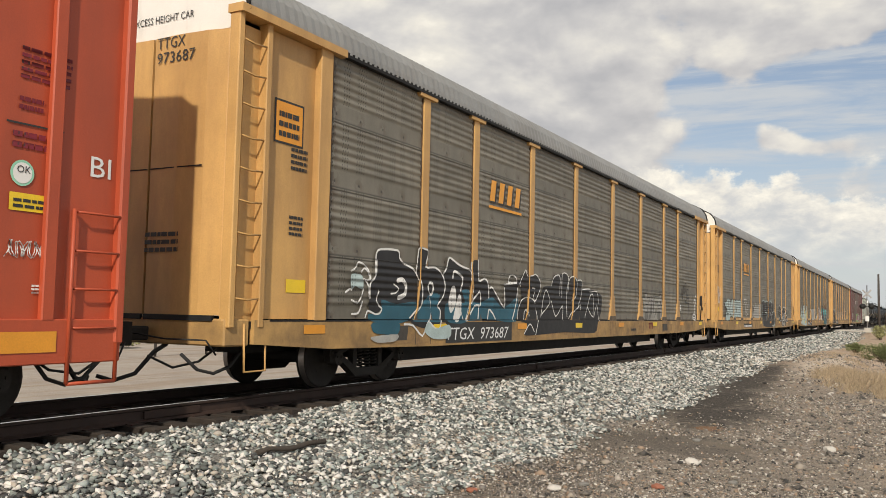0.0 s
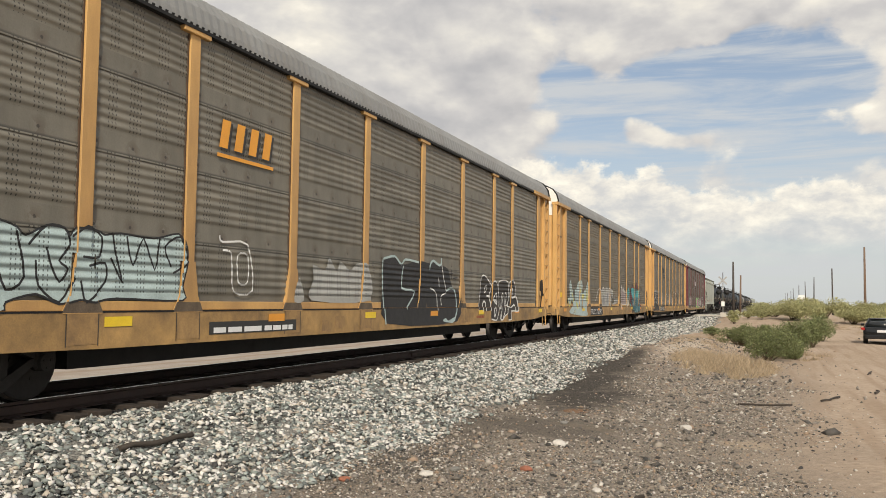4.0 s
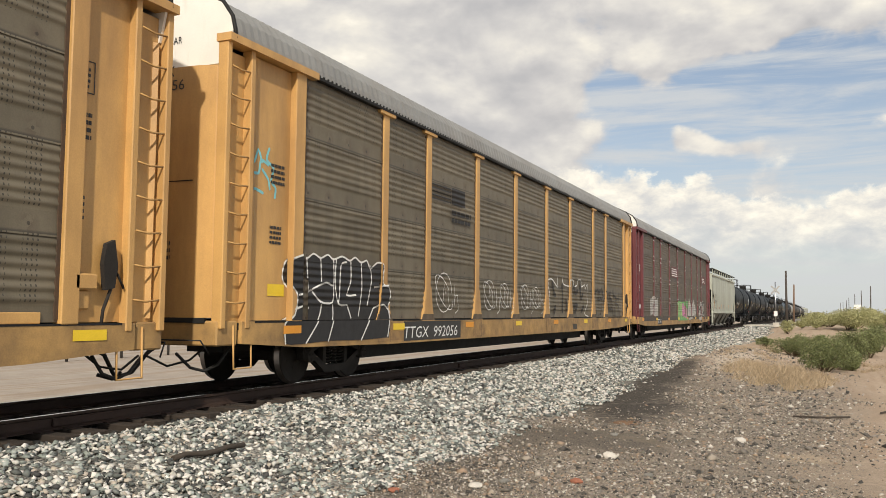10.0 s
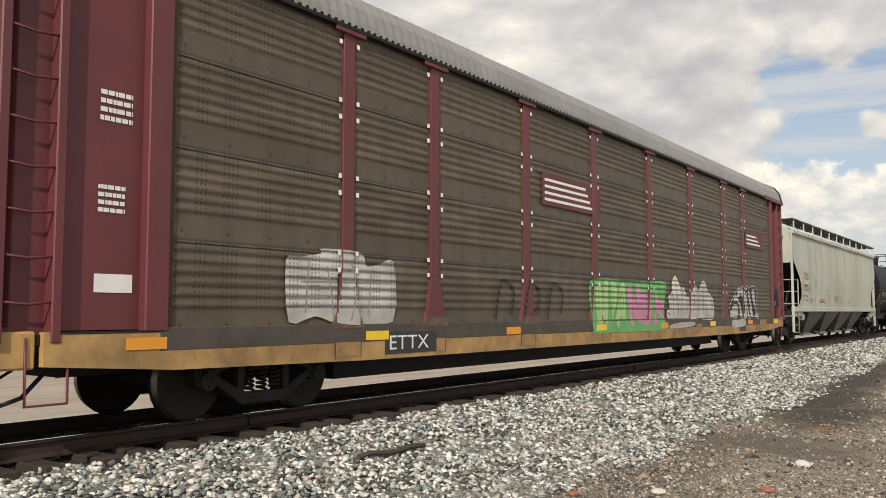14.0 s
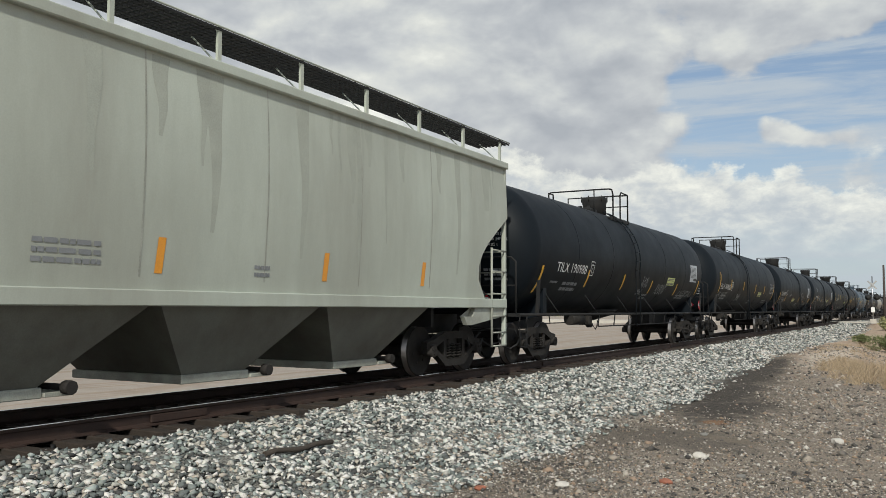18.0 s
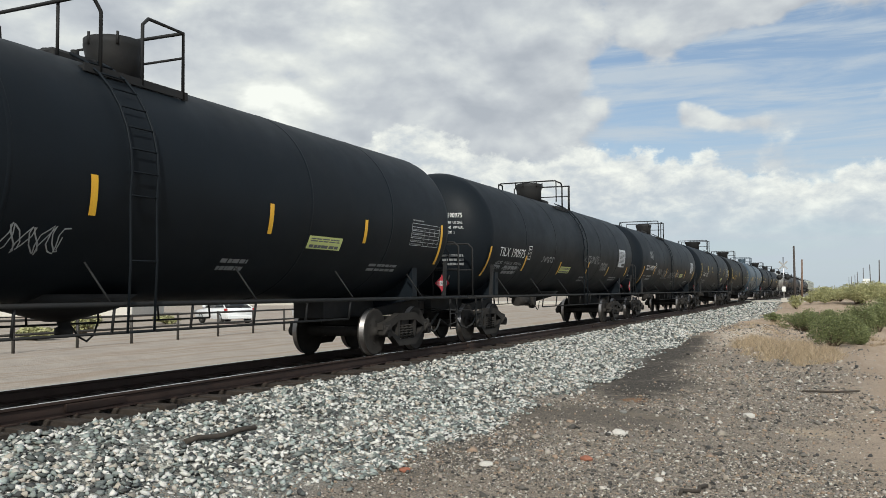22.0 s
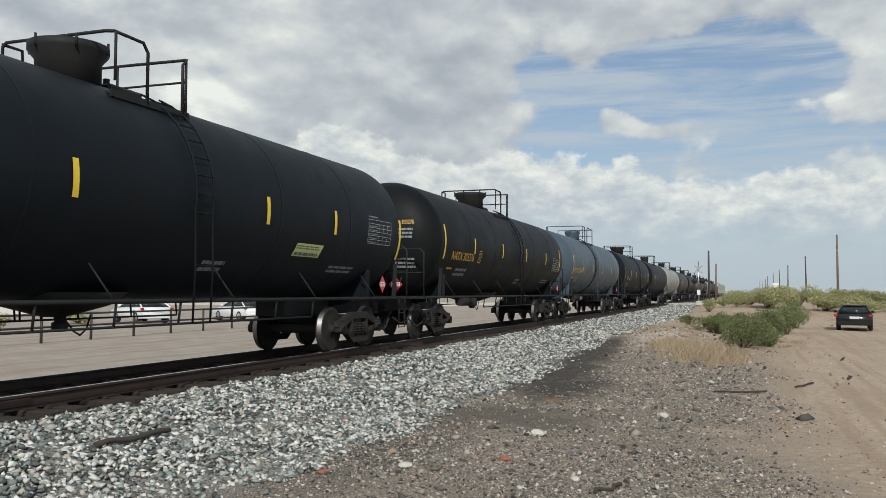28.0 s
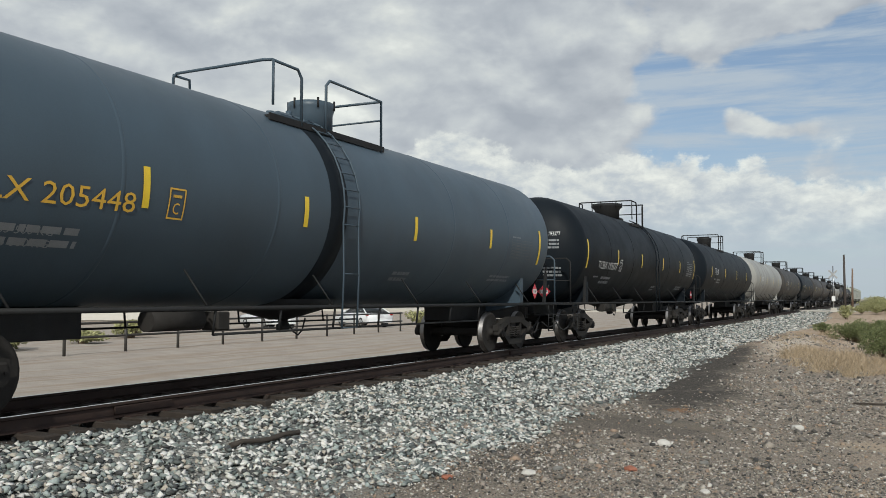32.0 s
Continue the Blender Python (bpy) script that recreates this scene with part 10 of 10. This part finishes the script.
for k in range(9):
    y = 131.0 + 65.0 * k
    pole(12.6 + 0.3 * math.sin(k * 2.3), y, 10.2 + 0.4 * math.sin(k * 5.1), 0.19, pole_wood if k == 0 else pole_dark, "tall weathered wooden power pole beside the road", (), lean=0.8 * math.sin(k * 3.7))
pole(-4.35, 124.0, 7.9, 0.19, pole_dark, "dark bare wooden pole near the level crossing", (), "poles near the crossing")
pole(-4.95, 178.0, 7.8, 0.22, pole_wood, "leaning brown wooden pole past the crossing", (), "poles near the crossing", 1.2)
pole(16.2, 98.0, 16.2, 0.46, pole_dark, "thick dark transmission pole with side arms and transformer", ((7.6, -1.7, 3.6), (11.6, 0.2, 1.9), (13.2, 0.2, 1.9), (14.7, 0.2, 1.9)), "poles at the road fork", boxes=1)
pole(18.0, 99.5, 9.4, 0.22, pole_dark, "dark wooden power pole with one crossarm", ((7.9, -1.5, 1.5),), "poles at the road fork")

bm = bmesh.new()
rod(bm, (0, 0, 0), (0, 0, 2.2), 0.04, 6)
s = thing("road_sign", pose(3.7, 108, on_ground(3.7, 108)), "small blank white road sign on a post", "sign")
part("post", bm, rim_metal, s)
bm = bmesh.new()
box(bm, -0.36, 0.36, -0.06, -0.04, 1.55, 2.5, 0.005)
part("sign_plate", bm, sign_white, s)


# ---- shrubs ----
def leafy(name, blobs, count, size, mat, rng, up=0.3, thin=0.45):
    """Leaves as small folded quads filling uneven clumps: blobs of (x, y, z, rx, ry, rz)."""
    w = np.array([b[3] * b[4] * b[5] for b in blobs]) ** 0.7
    pick = rng.choice(len(blobs), count, p=w / w.sum())
    b = np.array(blobs)[pick]
    d = rng.normal(size=(count, 3))
    d /= np.linalg.norm(d, axis=1)[:, None]
    rad = rng.uniform(0.35, 1.0, count) ** 0.6 * (1 + 0.18 * np.sin(d[:, 0] * 7 + pick) * np.cos(d[:, 1] * 6))
    c = b[:, :3] + d * rad[:, None] * b[:, 3:]
    c[:, 2] = np.maximum(c[:, 2], 0.03)
    a = rng.normal(size=(count, 3)) * (1, 1, 0.6) + (0, 0, up)
    a /= np.linalg.norm(a, axis=1)[:, None]
    t = np.cross(a, rng.normal(size=(count, 3)))
    t /= np.linalg.norm(t, axis=1)[:, None]
    s = size * rng.uniform(0.6, 1.5, count)[:, None]
    v = np.stack([c - a * s, c + t * s * thin, c + a * s, c - t * s * thin], 1).reshape(-1, 3)
    f = np.arange(count * 4).reshape(-1, 4)
    me = bpy.data.meshes.new(name)
    me.from_pydata(v.tolist(), [], f.tolist())
    me.materials.append(mat)
    return me


def shrub(x, y, w, h, mat, label, seed, count=2600, size=0.05, group="shrubs beside the line", name="shrub", clumps=9):
    rng = np.random.default_rng(seed)
    z = on_ground(x, y)
    s = thing(name, pose(x, y, z), label, "shrub", group)
    blobs = []
    for k in range(clumps):
        a, r = rng.uniform(0, 6.28), rng.uniform(0, 0.36) * w
        k2 = rng.uniform(0.5, 1.0)
        blobs.append((r * math.cos(a), r * math.sin(a) * 0.8, h * rng.uniform(0.28, 0.62), w * 0.22 * k2, w * 0.2 * k2, h * 0.36 * k2))
    bm = bmesh.new()
    for b in blobs:
        rod(bm, (b[0] * 0.15, b[1] * 0.15, -0.03), (b[0], b[1], b[2]), 0.025 * w ** 0.5, 5, 0.006)
        for j in range(3):
            q = (b[0] + rng.uniform(-1, 1) * b[3], b[1] + rng.uniform(-1, 1) * b[4], b[2] + rng.uniform(0.2, 0.9) * b[5])
            rod(bm, (b[0] * 0.7, b[1] * 0.7, b[2] * 0.7), q, 0.010, 4, 0.004)
    part("branchwork", bm, twig_brown, s)
    o = new("foliage", leafy("foliage", blobs, count, size, mat, rng))
    o.parent = s
    return s


GREEN = "green creosote bush with dense small leaves"
for k, (x, y, w, h) in enumerate(((-0.1, 35.6, 2.5, 1.15), (-1.3, 46.0, 2.6, 1.0), (1.1, 41.0, 2.4, 1.3), (2.0, 48.0, 3.0, 1.35), (2.9, 56.0, 3.0, 1.5), (0.0, 51.0, 2.2, 1.0), (0.9, 37.2, 1.3, 0.7))):
    shrub(x, y, w, h * 1.3, leaf_green, GREEN, 100 + k, 9000, 0.034, clumps=14)
shrub(-3.2, 54.0, 1.5, 0.75, leaf_green, "low dark bush on the bank", 120, 1200, 0.05)
for k, (x, y, w, h) in enumerate(((-3.2, 92.0, 2.4, 1.7), (-2.0, 99.0, 1.6, 0.9), (-0.6, 99.0, 2.0, 0.9))):
    shrub(x, y, w, h, leaf_olive, "small grey-green bush near the crossing", 130 + k, 1500, 0.08)
PALE = "pale yellow-green desert scrub thicket"
for k in range(15):
    x = -0.5 + 1.35 * k + 0.6 * math.sin(k * 3.3)
    shrub(x, 104 + 9 * math.sin(k * 1.9), 6.4, 1.9 + 0.8 * math.sin(k * 2.1) ** 2, leaf_olive, PALE, 140 + k, 6000, 0.075, "thicket beyond the road", clumps=10)
for k in range(10):
    x = 21 + 5.5 * k
    shrub(x, 128 + 12 * math.sin(k * 2.7), 10.0, 2.7 + 0.7 * math.sin(k * 1.3), leaf_olive, PALE, 170 + k, 4500, 0.11, "thicket beyond the road", clumps=10)


def far_scrub():
    """The far plain's low scrub, out to the horizon on both sides."""
    rng = np.random.default_rng(77)
    blobs = []
    for k in range(420):
        y = rng.uniform(150, 900)
        x = rng.uniform(6, 0.75 * y) if k % 3 else rng.uniform(-1.6 * y, -45)
        h = rng.uniform(0.6, 1.7)
        blobs.append((x, y, on_ground(x, y) + h * 0.4, h * rng.uniform(1.2, 2.8), h * 1.4, h * 0.6))
    o = new("far_scrub", leafy("far_scrub", blobs, 26000, 0.55, leaf_olive, rng, 0.3, 0.7))
    tagged(o, "distant low desert scrub out to the horizon", "scrub", kind="stuff")


far_scrub()


def dry_grass(name, x0, x1, y0, y1, count, h, seed, label, keep=None):
    rng = np.random.default_rng(seed)
    cx, cy = (x0 + x1) / 2, (y0 + y1) / 2
    a, r = rng.uniform(0, 6.283, count), np.sqrt(rng.uniform(0, 1, count))
    x, y = cx + (x1 - x0) / 2 * r * np.cos(a), cy + (y1 - y0) / 2 * r * np.sin(a)
    tuft = rng.integers(0, max(12, count // 45), count)
    x = x[tuft] + rng.normal(0, 0.11, count)
    y = y[tuft] + rng.normal(0, 0.16, count)
    r = r[tuft]
    z = ground_height(x, y) - 0.01
    tall = h * rng.uniform(0.2, 1.0, count) * (1.1 - 0.6 * r) * (0.55 + 0.45 * np.sin(tuft * 2.4) ** 2)
    lean = rng.normal(0, 0.62, (count, 2)) * tall[:, None]
    wd = 0.006 + 0.006 * rng.random(count)
    t = rng.uniform(0, 3.14, count)
    dx, dy = np.cos(t) * wd, np.sin(t) * wd
    v = np.stack([np.stack([x - dx, y - dy, z], -1), np.stack([x + dx, y + dy, z], -1), np.stack([x + lean[:, 0], y + lean[:, 1], z + tall], -1)], 1).reshape(-1, 3)
    me = bpy.data.meshes.new(name)
    me.from_pydata(v.tolist(), [], np.arange(count * 3).reshape(-1, 3).tolist())
    me.materials.append(grass_dry)
    return tagged(new(name, me), label, "dry grass", kind="stuff")


dry_grass("dry_brush", -3.1, 0.2, 26.0, 36.0, 6500, 0.66, 5, "straw-coloured dry brush at the foot of the bank")
dry_grass("dry_brush", -0.6, 2.4, 36.0, 43.0, 1000, 0.45, 6, "straw-coloured dry brush at the foot of the bank")
dry_grass("dry_brush", -4.2, -1.8, 33.0, 60.0, 1800, 0.4, 7, "straw-coloured dry brush at the foot of the bank")
dry_grass("dry_brush", 2.0, 14.0, 70.0, 100.0, 3000, 0.4, 8, "straw-coloured dry brush at the foot of the bank")


# ---- vehicles ----
def vehicle(name, x, y, turn, paint, label, outline, cabin, wheels, width, hood_glass=True, tail=True, group="parked vehicles"):
    """A car from its side outlines: a lower body with rounded shoulders, a narrower glasshouse, wheels, lamps, mirrors and plate. Its nose points to +y."""
    car = thing(name, pose(x, y, on_ground(x, y), 0, 0, turn), label, "car", group)
    w = width / 2
    bm = bmesh.new()
    n = len(outline)
    rings = []
    for s, k in ((-1, 0.94), (-0.97, 1.0), (0.97, 1.0), (1, 0.94)):
        zc = sum(p[1] for p in outline) / n
        yc = sum(p[0] for p in outline) / n
        rings.append([bm.verts.new((s * w, yc + (p[0] - yc) * (k * 0.5 + 0.5), zc + (p[1] - zc) * k)) for p in outline])
    for a, b in zip(rings, rings[1:]):
        for i in range(n):
            bm.faces.new((a[i], a[(i + 1) % n], b[(i + 1) % n], b[i]))
    bm.faces.new(rings[0][::-1]), bm.faces.new(rings[-1])
    bmesh.ops.recalc_face_normals(bm, faces=bm.faces[:])
    bmesh.ops.bevel(bm, geom=bm.edges[:], offset=0.03, segments=2, affect="EDGES")
    part("body", bm, paint, car, smooth=True)
    bm = bmesh.new()
    m = len(cabin)
    rings = []
    zlo, zhi = min(p[1] for p in cabin), max(p[1] for p in cabin)
    for s in (-1, 1):
        rings.append([bm.verts.new((s * w * (0.93 - 0.27 * (p[1] - zlo) / (zhi - zlo)), p[0], p[1])) for p in cabin])
    for i in range(m):
        bm.faces.new((rings[0][i], rings[0][(i + 1) % m], rings[1][(i + 1) % m], rings[1][i]))
    bm.faces.new(rings[0][::-1]), bm.faces.new(rings[1])
    bmesh.ops.recalc_face_normals(bm, faces=bm.faces[:])
    bmesh.ops.bevel(bm, geom=bm.edges[:], offset=0.04, segments=2, affect="EDGES")
    part("glasshouse", bm, car_glass, car, "dark glazed cabin", True)
    top = [p for p in cabin if p[1] > zhi - 0.1]
    bm = bmesh.new()
    box(bm, -w * 0.64, w * 0.64, min(p[0] for p in top) - 0.05, max(p[0] for p in top) + 0.05, zhi - 0.03, zhi + 0.03, 0.025)
    part("roof", bm, paint, car)
    for s in (-1, 1):
        for (ya, za), (yb, zb) in ((cabin[0], cabin[1]), (cabin[-1], cabin[-2])):
            bm = bmesh.new()
            rod(bm, (s * w * 0.92, ya, za), (s * w * 0.68, yb, zb), 0.04, 6)
            part("pillar", bm, paint, car)
        for yw, rw in wheels:
            bm = turned([(-0.11, rw * 0.62), (-0.11, rw * 0.93), (-0.07, rw), (0.07, rw), (0.11, rw * 0.93), (0.11, rw * 0.62)], 22, "x", None, False)
            bmesh.ops.translate(bm, verts=bm.verts[:], vec=(s * (w - 0.10), yw, rw))
            wheel = part("tyre", bm, tyre_rubber, car)
            bm = turned([(-0.06, 0.04), (0.0, rw * 0.62), (0.02, rw * 0.62), (0.03, rw * 0.2)], 14, "x")
            bmesh.ops.translate(bm, verts=bm.verts[:], vec=(s * (w - 0.02), yw, rw))
            part("rim", bm, rim_metal, wheel)
        yb = min(p[0] for p in outline)
        yf = max(p[0] for p in outline)
        bm = bmesh.new()
        box(bm, s * w * 0.94 - 0.16, s * w * 0.94 + 0.02, yb - 0.01, yb + 0.12, 0.78, 0.92, 0.02)
        part("tail_lamp", bm, lamp_red, car)
        bm = bmesh.new()
        box(bm, s * w * 0.88 - 0.16, s * w * 0.88 + 0.04, yf - 0.14, yf - 0.0, 0.62, 0.76, 0.02)
        part("headlamp", bm, rim_metal, car)
        bm = bmesh.new()
        box(bm, s * (w + 0.06) - 0.09, s * (w + 0.06) + 0.09, cabin[-1][0] - 0.45, cabin[-1][0] - 0.30, zlo + 0.04, zlo + 0.18, 0.025)
        part("mirror", bm, paint, car)
    bm = bmesh.new()
    box(bm, -0.24, 0.24, yb - 0.02, yb + 0.02, 0.66, 0.80, 0.004)
    part("plate", bm, plate_pale, car)
    bm = bmesh.new()
    box(bm, -w * 0.9, w * 0.9, yb - 0.04, yb + 0.1, 0.30, 0.52, 0.03)
    part("rear_bumper", bm, paint, car)
    bm = bmesh.new()
    box(bm, -w * 0.9, w * 0.9, yf - 0.1, yf + 0.04, 0.28, 0.48, 0.03)
    part("front_bumper", bm, paint, car)
    return car


SEDAN = [(-2.35, 0.30), (-2.40, 0.60), (-2.36, 0.90), (-1.7, 0.96), (0.9, 0.92), (2.1, 0.78), (2.36, 0.62), (2.34, 0.28)]
SEDAN_CAB = [(-2.05, 0.93), (-1.05, 1.36), (0.1, 1.39), (1.15, 0.91)]
PICKUP = [(-2.7, 0.45), (-2.72, 0.75), (-2.7, 1.18), (-0.6, 1.18), (0.9, 1.18), (2.3, 1.10), (2.62, 0.85), (2.6, 0.42)]
PICKUP_CAB = [(-0.75, 1.16), (-0.6, 1.78), (0.65, 1.80), (1.35, 1.16)]
SUV = [(-2.4, 0.40), (-2.45, 0.75), (-2.4, 1.15), (0.9, 1.12), (2.1, 1.02), (2.4, 0.8), (2.38, 0.38)]
SUV_CAB = [(-2.3, 1.12), (-2.0, 1.74), (0.2, 1.78), (1.2, 1.10)]
vehicle("sedan", 6.05, 55.3, -6, car_black, "black sedan parked on the dirt, seen from behind", SEDAN, SEDAN_CAB, ((-1.42, 0.33), (1.42, 0.33)), 1.85)
vehicle("pickup_truck", 16.8, 114.0, 88, car_black, "dark grey pickup truck parked on the dirt", PICKUP, PICKUP_CAB, ((-1.75, 0.40), (1.75, 0.40)), 1.95)
vehicle("suv", 23.2, 116.0, -75, car_white, "white parked sport utility vehicle beyond the poles", SUV, SUV_CAB, ((-1.45, 0.37), (1.45, 0.37)), 1.9)
vehicle("suv", 28.8, 118.0, -95, car_white, "white parked sport utility vehicle beyond the poles", SUV, SUV_CAB, ((-1.45, 0.37), (1.45, 0.37)), 1.9)
# beyond the line, seen under the cars
vehicle("sedan", -30.5, 48.0, 60, car_white, "white sedan parked beyond the line", SEDAN, SEDAN_CAB, ((-1.42, 0.33), (1.42, 0.33)), 1.85)
vehicle("sedan", -33.5, 42.0, 62, car_white, "white sedan parked beyond the line", SEDAN, SEDAN_CAB, ((-1.42, 0.33), (1.42, 0.33)), 1.85)
for k, (x, y) in enumerate(((-25.5, 17.5), (-27.5, 20.0), (-29.0, 24.5), (-31.0, 29.0), (-24.5, 14.5), (-36, 40), (-30.5, 56), (-33, 64))):
    shrub(x, y, 2.6, 0.9 + 0.3 * math.sin(k * 2.2), leaf_olive, "low grey-green shrub beyond the line", 200 + k, 1300, 0.08, "shrubs beyond the line")
bm = bmesh.new()
box(bm, -7.0, 7.0, -4.0, 4.0, 0, 3.1, 0.05)
shed = thing("shed", pose(-58.0, 52.0, on_ground(-58, 52), 0, 0, 25), "low pale shed beyond the line", "building")
part("wall", bm, roof_block, shed)
bm = solid([(-7.4, 3.1), (7.4, 3.1), (7.4, 3.3), (0, 4.3), (-7.4, 3.3)], "y", -4.4, 4.4)
part("roof", bm, roof_tin, shed)
for k in range(3):
    bm = bmesh.new()
    box(bm, -5 + 4.2 * k, -3.6 + 4.2 * k, -4.06, -3.98, 1.0, 2.0, 0.01)
    win = part("window", bm, car_glass, shed)

# ---- pipe fence beyond the line ----
fence = thing("pipe_fence", pose(-22.5, 6.0, on_ground(-22.5, 6.0), 0, 0, 3), "low dark pipe fence beyond the line", "fence")
for k in range(15):
    part("post", rod(bmesh.new(), (0, 2.6 * k, -0.2), (0, 2.6 * k, 1.05), 0.05, 8), fence_steel, fence)
for z in (0.55, 1.0):
    part("fence_rail", rod(bmesh.new(), (0, -0.2, z), (0, 36.6, z), 0.04, 8), fence_steel, fence)

# ---- loose pieces on the ground ----
for k, (x, y, length, turn) in enumerate(((-6.45, 8.15, 1.05, 84), (1.2, 21.5, 1.1, 70), (-0.17, 19.3, 1.1, 20), (2.4, 24.0, 0.8, 80), (-2.2, 8.4, 0.35, 100), (-1.5, 9.6, 0.5, 60), (5.3, 60.0, 1.0, 85), (2.9, 30.5, 1.2, 82))):
    bm = bmesh.new()
    pts = [(-length / 2 + length * j / 5, 0.04 * math.sin(j * 2.1 + k), 0.012 * math.sin(j * 1.7)) for j in range(6)]
    pipe(bm, pts, 0.022 if k else 0.032, 6)
    o = part("stick", bm, stick_wood)
    o.matrix_basis = pose(x, y, on_ground(x, y) + (0.03 if k else 0.065), 0, 0, turn)
    tagged(o, "charred broken stick lying on the gravel", "stick", "sticks on the ground")
for k, (x, y, s, tone) in enumerate(((-2.92, 12.46, 0.11, "w"), (-2.91, 10.65, 0.075, "o"), (-4.5, 8.9, 0.065, "o"), (-1.42, 15.25, 0.10, "w"), (-3.78, 9.5, 0.08, "w"), (-3.6, 10.0, 0.06, "g"), (-2.2, 11.5, 0.06, "g"), (-3.3, 14.5, 0.07, "g"), (-1.9, 9.9, 0.06, "w"))):
    bm = bmesh.new()
    bmesh.ops.create_icosphere(bm, subdivisions=2, radius=s)
    r = random.Random(k)
    for v in bm.verts:
        v.co *= 0.75 + 0.45 * noise.noise(v.co * (2.2 / s * 0.4) + Vector((k * 3.1, 0, 0))) + 0.2
        v.co.z *= 0.55
    mat = {"w": MATS["pale_rock"], "o": MATS["brick_red_rock"], "g": MATS["grey_rock"]}[tone]
    o = part("rock", bm, mat)
    o.matrix_basis = pose(x, y, on_ground(x, y) + s * 0.28, 0, 0, 50 * k)
    tagged(o, {"w": "pale broken rock on the dirt", "o": "brick-red rock on the dirt", "g": "grey rock on the dirt"}[tone], "rock", "rocks on the ground")


def motions():
    """The train rolls by; its wheels turn with it."""
    far = [(t, s) for t, s in RUN]
    ts = [t for t, _ in far]
    ss = [s for _, s in far]

    def run(t):
        """A smooth curve through the stations of the run."""
        i = min(max(0, int(t / 2)), len(far) - 2)
        p0, p1, p2, p3 = ss[max(i - 1, 0)] - (0 if i else (ss[1] - ss[0])), ss[i], ss[i + 1], ss[min(i + 2, len(far) - 1)] + (0 if i + 2 < len(far) else ss[-1] - ss[-2])
        f = (t - ts[i]) / 2
        return 0.5 * (2 * p1 + (p2 - p0) * f + (2 * p0 - 5 * p1 + 4 * p2 - p3) * f * f + (3 * p1 - p0 - 3 * p2 + p3) * f ** 3)

    stations = list(range(33))
    for center, car, turning in ROLLING:
        walk(car, [(t, pose(TRACK_X, center - run(t) + SURGE.get(t, 0), 0)) for t in stations])
    spin_t, spin_a = [0.0], [0.0]
    step = 2 / 30
    k = 1
    while k * step < 32.0001:
        spin_t.append(k * step)
        spin_a.append(math.degrees(run(k * step) / WHEEL_R))
        k += 1
    model = {}
    for center, car, turning in ROLLING:
        near = center < 330
        for w in turning:
            y = round(w.location.y, 2)
            if y not in model:
                walk(w, [(t, pose(0, y, WHEEL_R, a % 360)) for t, a in zip(spin_t, spin_a)])
                model[y] = w.animation_data
            elif near:
                walk(w, [(t, pose(0, y, WHEEL_R, a % 360)) for t, a in zip(spin_t, spin_a)])


motions()
